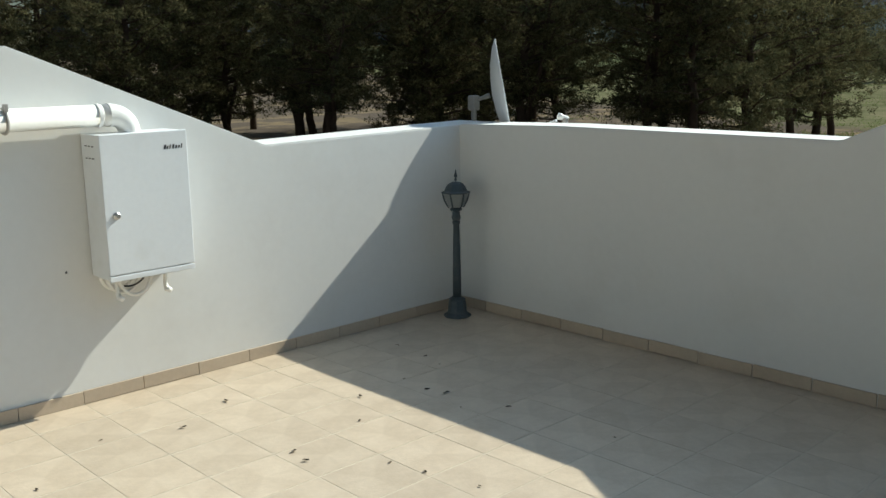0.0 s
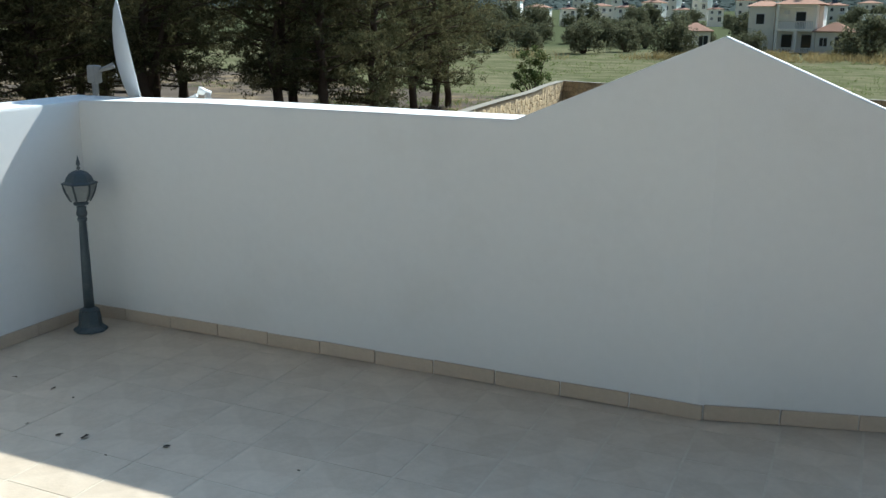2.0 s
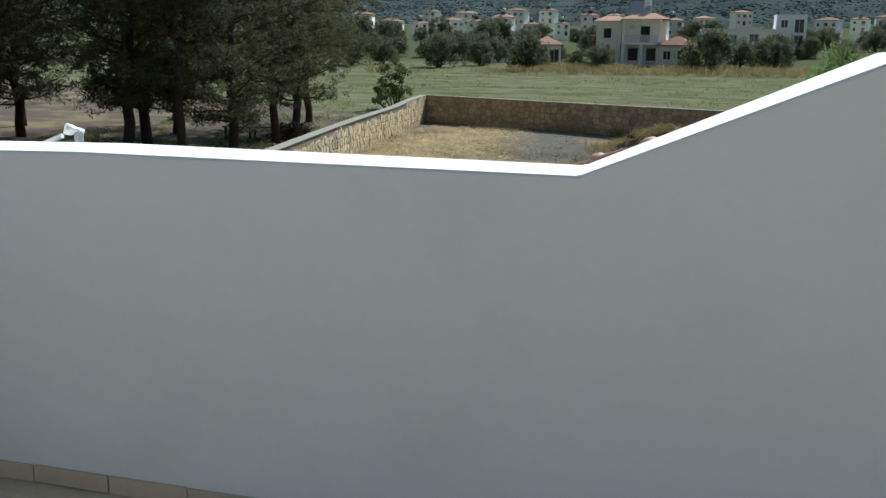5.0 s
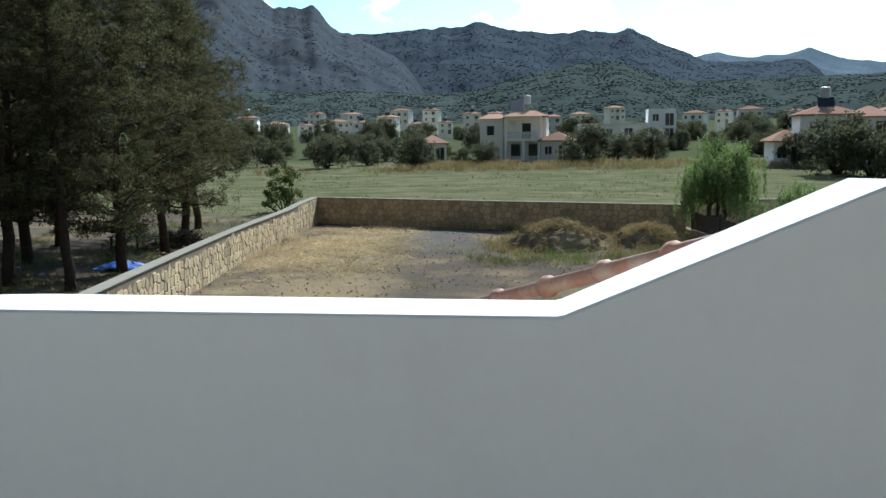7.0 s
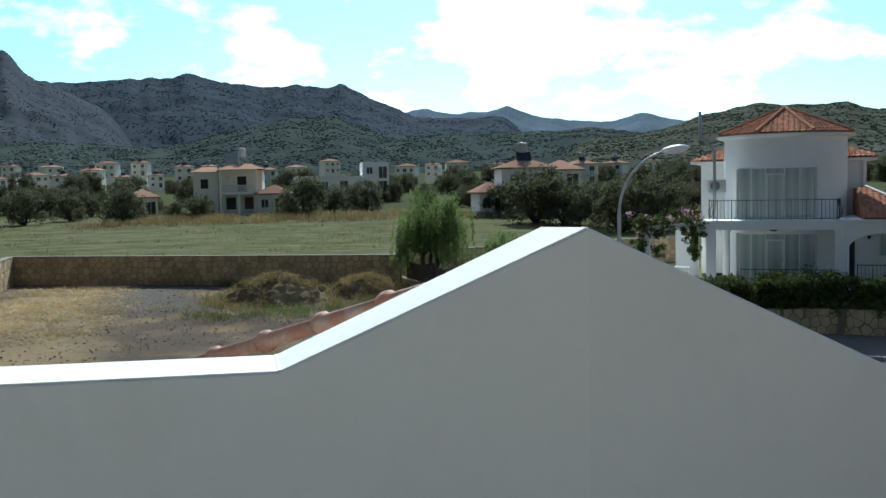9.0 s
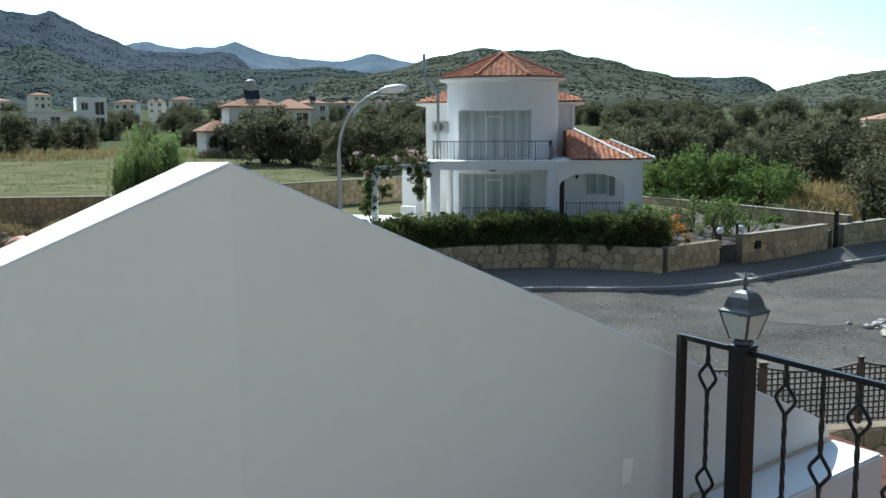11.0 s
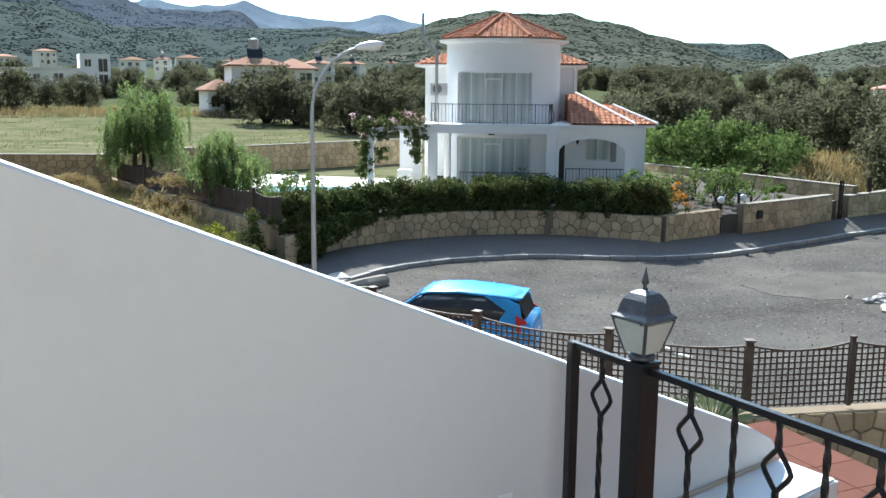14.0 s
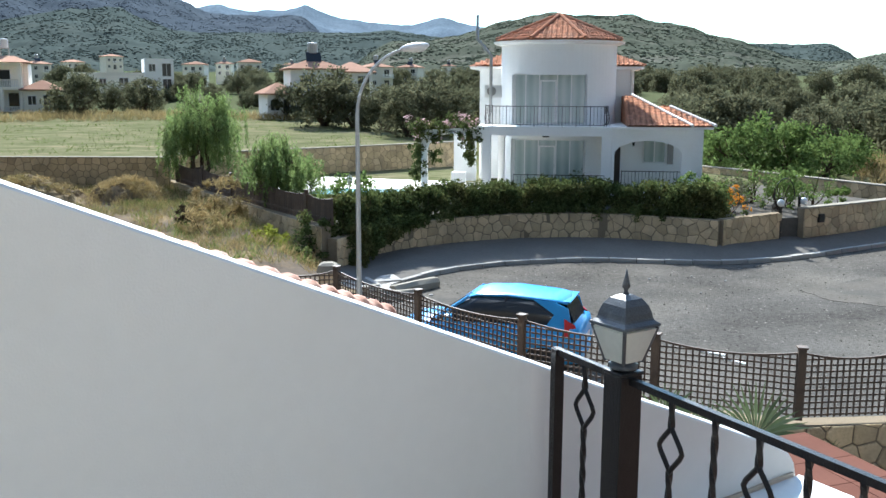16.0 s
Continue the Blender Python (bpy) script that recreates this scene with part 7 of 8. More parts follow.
def grass():
    """Tufts of dry and green grass in the yard, on the bank and at the foot of the walls."""
    rnd = random.Random(6)
    dry, green, low, tufts = [], [], [], []
    def gz(x, y):
        return ground_at(x, y)
    for k in range(5200):
        x, y = rnd.uniform(-12.5, 7.5), rnd.uniform(24, 51)
        foot = 48.4 - 0.36 * (x + 2.2)
        if y > foot:
            continue
        n = noise.noise(Vector((x * 0.30, y * 0.30, 3)))
        m2 = noise.noise(Vector((x * 0.5, y * 0.5, 8)))
        edge = y > foot - 1.3
        lush = (x - 0.6) ** 2 / 9 + (y - 35.6) ** 2 / 7 < 1
        rough = (x - 2.6) ** 2 / 24 + (y - 40.5) ** 2 / 30 < 1
        if lush and m2 > -0.25:
            (green if rnd.random() < 0.7 else dry).append((x, y, gz(x, y) + 0.10))
        elif edge and x > -5 and m2 > -0.2:
            (green if rnd.random() < 0.6 else tufts).append((x, y, gz(x, y) + 0.12))
        elif rough:
            (tufts if rnd.random() < 0.35 else dry if rnd.random() < 0.5 else green).append((x, y, gz(x, y) + 0.10))
        elif n > 0.36 and rnd.random() < 0.5:
            (green if m2 > 0.2 else dry).append((x, y, gz(x, y) + 0.05))
        if (x + 9.0) ** 2 / 14 + (y - 40) ** 2 / 110 + 1.3 * n + rnd.gauss(0, 0.28) < 0.85 and y < foot - 0.5:
            low.append((x, y, gz(x, y) + 0.06))
    for k in range(1300):
        x, y = rnd.uniform(-27, -12.6), rnd.uniform(25, 52)
        if x < -11.6 - 0.11 * (y - 24) and noise.noise(Vector((x * 0.25, y * 0.25, 11))) > -0.15:
            (green if rnd.random() < 0.75 else dry).append((x, y, gz(x, y) + 0.10))
    for k in range(1100):
        x = rnd.uniform(5.0, 9.8)
        y = rnd.uniform(24, 44)
        (dry if rnd.random() < 0.7 else green).append((x, y, gz(x, y) + 0.10))
    clods = np.random.RandomState(4)
    cx = np.stack([clods.uniform(-12, 7, 5200), clods.uniform(24, 48, 5200)], -1)
    cx = cx[cx[:, 1] < 48.0 - 0.36 * (cx[:, 0] + 2.2)]
    oct_v = np.array([(1, 0, 0), (-1, 0, 0), (0, 1, 0), (0, -1, 0), (0, 0, 0.45), (0, 0, -0.45)], float)
    oct_f = np.array([(0, 2, 4), (2, 1, 4), (1, 3, 4), (3, 0, 4), (2, 0, 5), (1, 2, 5), (3, 1, 5), (0, 3, 5)])
    size = 0.015 + 0.05 * clods.rand(len(cx), 1, 1) ** 3
    base = np.stack([cx[:, 0], cx[:, 1], np.full(len(cx), YARD_Z + 0.02)], -1)
    cv = base[:, None, :] + oct_v[None] * size * clods.uniform(0.6, 1.3, (len(cx), 6, 1))
    faces = (oct_f[None] + (np.arange(len(cx)) * 6)[:, None, None]).reshape(-1, 3)
    tagged(from_arrays("soil_clods", cv.reshape(-1, 3), faces, CLOD), "small clods and stones over the yard soil", "soil", kind="stuff")
    th = thing("straw_litter", "flattened golden straw strewn over the soil", "straw", kind="stuff")
    leaves("blades", low, 0.55, 18, 0.24, 0.06, STRAW, th, 9, squash=0.16)
    th = thing("weed_tufts", "knee-high dry weeds at the wall foot and on the heaps", "grass", kind="stuff")
    leaves("blades", tufts, 0.34, 16, 0.52, 0.04, DRY, th, 10, droop=-0.9, squash=0.6)
    th = thing("dry_grass", "tufts of dry yellow grass in the yard", "grass", kind="stuff")
    leaves("blades", dry, 0.30, 12, 0.32, 0.05, DRY, th, 5, droop=-0.8, squash=0.5)
    th = thing("green_grass", "tufts of green weeds in the yard", "grass", kind="stuff")
    leaves("blades", green, 0.30, 16, 0.26, 0.07, GRASS, th, 6, droop=-0.8, squash=0.5)
    tall = []
    for k in range(1500):
        az, d = rnd.uniform(64, 110), rnd.uniform(108, 122)
        x, y = 2.5 + d * math.cos(radians(az)), -2.6 + d * math.sin(radians(az))
        if noise.noise(Vector((x * 0.06, y * 0.06, 1))) > -0.12:
            tall.append((x, y, gz(x, y) + 0.35))
    for k in range(400):
        az, d = rnd.uniform(38, 46), rnd.uniform(58, 72)
        x, y = 2.5 + d * math.cos(radians(az)), -2.6 + d * math.sin(radians(az))
        tall.append((x, y, gz(x, y) + 0.30))
    th = thing("tall_dry_grass", "band of tall straw-coloured grass at the field edge", "grass", kind="stuff")
    leaves("blades", tall, 0.7, 14, 0.75, 0.07, DRY, th, 7, droop=-0.9, squash=0.6)
    field = []
    for k in range(5200):
        x, y = rnd.uniform(-45, 48), rnd.uniform(53, 112)
        if noise.noise(Vector((x * 0.10, y * 0.22, 5))) > -0.05:
            field.append((x, y, gz(x, y) + 0.05))
    th = thing("meadow_grass", "short meadow tufts across the field", "grass", kind="stuff")
    leaves("blades", field, 0.5, 6, 0.30, 0.10, GRASS, th, 8, droop=-0.6, squash=0.3)


grass()


def soil_heap(x, y, r, h, seed, label):
    rnd = random.Random(seed)
    bm = bmesh.new()
    bmesh.ops.create_grid(bm, x_segments=40, y_segments=40, size=r)
    for v in bm.verts:
        d = v.co.xy.length / r
        v.co.z = h * max(0, 1 - d ** 2.2) * (0.82 + 0.35 * noise.noise(Vector((v.co.x * 0.9, v.co.y * 0.9, seed)))) + 0.30 * noise.noise(Vector((v.co.x * 2.2, v.co.y * 2.2, seed))) + 0.16 * noise.noise(Vector((v.co.x * 6, v.co.y * 6, seed))) - 0.25 * d
    ob = part("earth_mound", bm, SOIL, smooth=False)
    ob.matrix_basis = Matrix.Translation((x, y, YARD_Z))
    tagged(ob, label, "mound")
    c = [(x + rnd.gauss(0, r * 0.45), y + rnd.gauss(0, r * 0.40), 0) for k in range(110)]
    c = [(a, b, YARD_Z + h * max(0, 1 - (math.hypot(a - x, b - y) / r) ** 1.6) * 0.9 + 0.08) for a, b, _ in c]
    th = thing("heap_grass", "dry stalks lying over the soil heap", "grass", kind="stuff")
    leaves("blades", c, 0.30, 20, 0.50, 0.035, DRY, th, seed, squash=0.5)


soil_heap(1.1, 40.0, 2.9, 1.25, 3, "heap of brown soil overgrown with dry stalks")
soil_heap(5.0, 40.8, 2.0, 0.95, 4, "lower heap of soil and cut stalks")

# ---- vehicles ----
def wheel_set(th, xs, w, r):
    for x in xs:
        for sgn in (-1, 1):
            m = Matrix.Translation((x, sgn * w, r)) @ Matrix.Rotation(radians(90 * sgn), 4, "X")
            wh = part("wheel", lathe([(r * 0.62, -0.10), (r * 0.96, -0.09), (r, -0.05), (r, 0.05), (r * 0.96, 0.09), (r * 0.62, 0.10)], 24, m=m), RUBBER, th, "black tyre", smooth=True)
            part("rim", lathe([(r * 0.60, 0.06), (r * 0.58, 0.085), (r * 0.30, 0.07), (r * 0.12, 0.09), (r * 0.02, 0.09)], 16, m=m @ Matrix.Diagonal((1, 1, -1, 1)) if sgn < 0 and False else m), CHROME, wh, "metal rim")


def shell(stations, mat, name, th, label="", smooth=True):
    """Lofts rounded cross-sections along x: each station is (x, z_low, z_high, half_low, half_mid, half_high)."""
    bm = bmesh.new()
    rings = []
    for x, z0, z1, a, b, c in stations:
        h = z1 - z0
        prof = [(0, z0), (a * 0.9, z0), (a, z0 + 0.10 * h), (b, z0 + 0.45 * h), (b * 0.99, z0 + 0.62 * h), (c + 0.02, z0 + 0.92 * h), (c * 0.88, z1), (0, z1 + 0.015)]
        ring = [(x, y, z) for y, z in prof] + [(x, -y, z) for y, z in prof[-2:0:-1]]
        rings.append([bm.verts.new(p) for p in ring])
    n = len(rings[0])
    for p, q in zip(rings, rings[1:]):
        for k in range(n):
            bm.faces.new((p[k], p[(k + 1) % n], q[(k + 1) % n], q[k]))
    bm.faces.new(rings[0][::-1])
    bm.faces.new(rings[-1])
    bmesh.ops.recalc_face_normals(bm, faces=bm.faces)
    return part(name, bm, mat, th, label, smooth)


def hatchback(at, turn):
    """A small five-door hatchback; x points forward, the origin is on the ground under its middle."""
    th = thing("car", "bright blue five-door hatchback parked by the fence", "car", at, turn)
    L = 1.97
    shell([(-L, 0.42, 0.72, 0.60, 0.70, 0.62), (-L + 0.06, 0.24, 0.98, 0.72, 0.80, 0.72), (-1.55, 0.20, 1.02, 0.78, 0.85, 0.76), (-0.9, 0.20, 0.98, 0.80, 0.86, 0.77), (0.2, 0.20, 0.93, 0.80, 0.86, 0.77),
           (0.95, 0.20, 0.90, 0.79, 0.86, 0.76), (1.45, 0.22, 0.82, 0.77, 0.84, 0.70), (1.80, 0.26, 0.70, 0.70, 0.78, 0.60), (L, 0.34, 0.56, 0.52, 0.60, 0.46)], CAR_BLUE, "body", th)
    shell([(-1.78, 0.94, 1.02, 0.66, 0.66, 0.60), (-1.62, 0.93, 1.22, 0.70, 0.68, 0.57), (-1.30, 0.93, 1.40, 0.73, 0.70, 0.55), (-0.5, 0.92, 1.46, 0.75, 0.71, 0.56), (0.1, 0.90, 1.43, 0.75, 0.71, 0.55),
           (0.55, 0.88, 1.24, 0.74, 0.71, 0.58), (1.05, 0.86, 0.92, 0.70, 0.70, 0.64)], DARK_GLASS, "glasshouse", th, "dark tinted windows")
    shell([(-1.66, 1.345, 1.40, 0.52, 0.54, 0.48), (-1.30, 1.39, 1.455, 0.56, 0.58, 0.50), (-0.5, 1.43, 1.50, 0.57, 0.59, 0.52), (0.1, 1.40, 1.465, 0.56, 0.58, 0.50), (0.30, 1.36, 1.41, 0.53, 0.55, 0.48)], CAR_BLUE, "roof", th)
    for sgn in (-1, 1):
        y = sgn
        part("pillar", tube([(0.98, 0.70 * y, 0.90), (0.28, 0.565 * y, 1.40)], 0.035, 6), CAR_BLUE, th)
        part("pillar", tube([(-0.42, 0.735 * y, 0.95), (-0.48, 0.575 * y, 1.44)], 0.030, 6), DARK, th, "black door pillar")
        bm = prism([(-1.30, 0.745 * y, 0.96), (-1.78, 0.70 * y, 0.98), (-1.70, 0.60 * y, 1.30), (-1.46, 0.575 * y, 1.385), (-1.02, 0.585 * y, 1.425), (-1.44, 0.655 * y, 1.18)], (0, 0.030 * y, 0))
        part("rear_quarter", bm, CAR_BLUE, th)
        bm = prism([(-1.66, 0.79 * y, 0.80), (-1.92, 0.69 * y, 0.80), (-1.84, 0.665 * y, 1.00), (-1.64, 0.72 * y, 1.13)], (-0.01, 0.035 * y, 0))
        part("tail_light", bm, RED_LENS, th, "red tail light")
        bm = prism([(1.45, 0.74 * y, 0.66), (1.82, 0.56 * y, 0.62), (1.66, 0.58 * y, 0.78), (1.30, 0.72 * y, 0.82)], (0.02, 0.02 * y, 0.01))
        part("headlight", bm, CLEAR_LENS, th, "clear headlight")
        part("mirror", cube(0.55, 0.80 * y - 0.09, 0.93, 0.72, 0.80 * y + 0.09, 1.07, bevel=0.03), CAR_BLUE, th)
        part("door_line", cube(-0.46, 0.868 * y - 0.004, 0.30, -0.45, 0.868 * y + 0.002, 0.9), DARK, th)
        part("door_handle", cube(-0.75, 0.868 * y - 0.012, 0.78, -0.58, 0.868 * y + 0.012, 0.81, bevel=0.006), CAR_BLUE, th)
    part("rear_window", prism([(-1.80, -0.56, 1.02), (-1.80, 0.56, 1.02), (-1.63, 0.48, 1.36), (-1.63, -0.48, 1.36)], (-0.02, 0, 0.004)), DARK_GLASS, th, "dark rear window")
    part("spoiler", cube(-1.72, -0.50, 1.375, -1.52, 0.50, 1.412, bevel=0.015), CAR_BLUE, th)
    part("number_plate", cube(-L - 0.012, -0.26, 0.60, -L + 0.004, 0.26, 0.71), FRAME_WHITE, th)
    part("bumper", cube(-L - 0.02, -0.66, 0.30, -L + 0.12, 0.66, 0.50, bevel=0.04), CAR_BLUE, th)
    wheel_set(th, (-1.22, 1.25), 0.76, 0.31)
    return th


def saloon(at, turn, paint, label, name="car"):
    th = thing(name, label, "car", at, turn)
    L = 2.2
    shell([(-L, 0.40, 0.78, 0.60, 0.72, 0.62), (-2.05, 0.26, 0.92, 0.74, 0.82, 0.72), (-1.2, 0.20, 0.96, 0.80, 0.86, 0.76), (0.2, 0.20, 0.92, 0.80, 0.86, 0.77), (0.95, 0.20, 0.88, 0.79, 0.86, 0.74),
           (1.7, 0.24, 0.76, 0.74, 0.82, 0.66), (2.05, 0.28, 0.66, 0.66, 0.74, 0.58), (L, 0.34, 0.58, 0.52, 0.62, 0.46)], paint, "body", th)
    shell([(-1.70, 0.92, 0.98, 0.66, 0.66, 0.58), (-1.05, 0.92, 1.34, 0.72, 0.69, 0.53), (-0.3, 0.92, 1.40, 0.74, 0.70, 0.54), (0.25, 0.90, 1.35, 0.74, 0.70, 0.53), (0.95, 0.86, 0.91, 0.70, 0.69, 0.60)], DARK_GLASS, "glasshouse", th, "dark windows")
    shell([(-1.12, 1.30, 1.36, 0.52, 0.54, 0.46), (-0.3, 1.36, 1.435, 0.55, 0.57, 0.48), (0.28, 1.31, 1.37, 0.52, 0.54, 0.46)], paint, "roof", th)
    for y in (-1, 1):
        part("pillar", tube([(0.92, 0.68 * y, 0.88), (0.25, 0.545 * y, 1.33)], 0.032, 6), paint, th)
        part("pillar", tube([(-0.40, 0.725 * y, 0.93), (-0.44, 0.56 * y, 1.37)], 0.030, 6), paint, th)
        part("pillar", tube([(-1.70, 0.64 * y, 0.95), (-1.08, 0.545 * y, 1.32)], 0.05, 6), paint, th)
        part("headlight", cube(2.02, 0.36 * y - 0.02 if y > 0 else -0.64, 0.56, 2.16, 0.64 if y > 0 else -0.34, 0.69, bevel=0.03), CLEAR_LENS, th, "clear headlight")
        part("mirror", cube(0.58, 0.82 * y - 0.09, 0.90, 0.72, 0.82 * y + 0.09, 1.02, bevel=0.03), paint, th)
        part("tail_light", cube(-2.19, 0.45 * y - 0.17, 0.68, -2.06, 0.45 * y + 0.17, 0.82, bevel=0.02), RED_LENS, th)
    part("number_plate", cube(2.17, -0.26, 0.40, 2.215, 0.26, 0.51), FRAME_WHITE, th)
    part("bumper", cube(2.05, -0.70, 0.28, 2.24, 0.70, 0.44, bevel=0.05), DARK, th, "dark bumper")
    part("grille", cube(2.12, -0.30, 0.56, 2.20, 0.30, 0.66, bevel=0.02), DARK, th)
    wheel_set(th, (-1.30, 1.35), 0.77, 0.31)
    return th


blue_car = hatchback((12.1, 17.65, ROAD_Z), 142)
blue_car.matrix_basis = blue_car.matrix_basis @ Matrix.Scale(1.13, 4)
saloon((34.5, 23.4, road_z(34.5, 23.4)), 212, CAR_RED, "dark red saloon car parked on the street")
saloon((38.6, 25.15, road_z(38.6, 25.15)), 206, CAR_TEAL, "teal saloon car parked behind the red one")


def pickup(at, turn):
    th = thing("pickup_truck", "white pickup truck parked beyond the pines", "truck", at, turn)
    shell([(0.35, 0.45, 1.05, 0.8, 0.84, 0.78), (1.7, 0.45, 1.02, 0.8, 0.84, 0.78), (2.2, 0.45, 0.95, 0.72, 0.78, 0.66)], CAR_WHITE, "cab", th)
    shell([(0.38, 1.02, 1.80, 0.76, 0.74, 0.66), (1.1, 1.02, 1.82, 0.76, 0.74, 0.66), (1.85, 1.0, 1.06, 0.72, 0.72, 0.66)], DARK_GLASS, "cab_windows", th)
    part("cab_roof", cube(0.36, -0.70, 1.78, 1.2, 0.70, 1.86, bevel=0.03), CAR_WHITE, th)
    part("bed", cube(-2.3, -0.85, 0.62, 0.30, 0.85, 0.70), CAR_WHITE, th)
    for a in ((-2.3, -0.85, 0.70, 0.30, -0.80, 1.08), (-2.3, 0.80, 0.70, 0.30, 0.85, 1.08), (-2.3, -0.80, 0.70, -2.25, 0.80, 1.08)):
        part("side_board", cube(*a), CAR_WHITE, th)
    wheel_set(th, (-1.5, 1.5), 0.74, 0.33)


pickup((-44.0, 48.0, ground_at(-44, 48)), 200)


def bench_clutter():
    th = thing("wooden_pallet_table", "rough wooden pallet table under the pines", "table", (-18.6, 39.6, YARD_Z), 12)
    for k in range(6):
        part("board", cube(-1.35, -0.55 + 0.19 * k, 0.55, 1.35, -0.40 + 0.19 * k, 0.59), WOODEN, th)
    for x in (-1.2, 0.0, 1.2):
        for y in (-0.45, 0.45):
            part("leg", cube(x - 0.05, y - 0.05, 0, x + 0.05, y + 0.05, 0.55), WOODEN, th)
    part("brace", tube([(-1.2, -0.5, 0.06), (-0.3, -0.5, 0.54)], 0.035, 6), WOODEN, th)
    bm = bmesh.new()
    bmesh.ops.create_grid(bm, x_segments=14, y_segments=10, size=0.8)
    for v in bm.verts:
        v.co.z = 0.26 * max(0, 1 - v.co.xy.length) + 0.08 * noise.noise(v.co * 4)
    bmesh.ops.solidify(bm, geom=bm.faces[:], thickness=0.02)
    ob = part("tarpaulin", bm, BLUE_TARP)
    ob.matrix_basis = Matrix.Translation((-15.7, 32.2, YARD_Z + 0.12))
    tagged(ob, "crumpled blue tarpaulin on the ground", "tarpaulin")
    ob = part("white_sheet", prism([(-0.45, -0.2, 0), (0.35, -0.3, 0.03), (0.5, 0.2, 0.05), (-0.3, 0.3, 0.02)], (0, 0, 0.012)), PLASTIC_WHITE)
    ob.matrix_basis = Matrix.Translation((-14.5, 31.6, YARD_Z + 0.06))
    tagged(ob, "white plastic sheet beside the tarpaulin", "sheet")
    # dark heap of cut branches and two trays leaning by it
    rnd = random.Random(17)
    th = thing("brushwood_heap", "dark heap of cut branches beside the pallet table", "brushwood", (-16.8, 40.6, YARD_Z))
    bm = bmesh.new()
    for k in range(60):
        a, r = rnd.uniform(0, 6.28), rnd.uniform(0.1, 0.9)
        p = Vector((r * math.cos(a), r * math.sin(a), rnd.uniform(0.05, 0.75) * (1.1 - r)))
        d = Vector((rnd.uniform(-1, 1), rnd.uniform(-1, 1), rnd.uniform(-0.3, 0.5))).normalized() * rnd.uniform(0.3, 0.7)
        tube([p - d, p + 0.06 * d.cross(Vector((0, 0, 1))), p + d], [0.03, 0.022, 0.010], 5, bm)
    part("branches", bm, BARK, th)
    leaves("twigs", [(rnd.gauss(0, 0.5), rnd.gauss(0, 0.5), rnd.uniform(0.1, 0.6)) for _ in range(60)], 0.3, 30, 0.16, 0.3, DEAD_LEAF, th, 18)
    for k in range(70):
        x, y = rnd.uniform(-20.5, -13.2), rnd.uniform(28, 42)
        if x > -11.4 - 0.1 * (y - 24):
            continue
        r = rnd.uniform(0.08, 0.26)
        bm = bmesh.new()
        bmesh.ops.create_icosphere(bm, subdivisions=1, radius=r)
        for v in bm.verts:
            v.co *= rnd.uniform(0.65, 1.15)
            v.co.z *= 0.6
        ob = part("clod", bm, CONCRETE if k % 9 == 0 else SOIL)
        ob.matrix_basis = Matrix.Translation((x, y, ground_at(x, y) + 0.2 * r))
        tagged(ob, "lump of stone or soil under the pines", "rubble", "lumps under the pines")


bench_clutter()

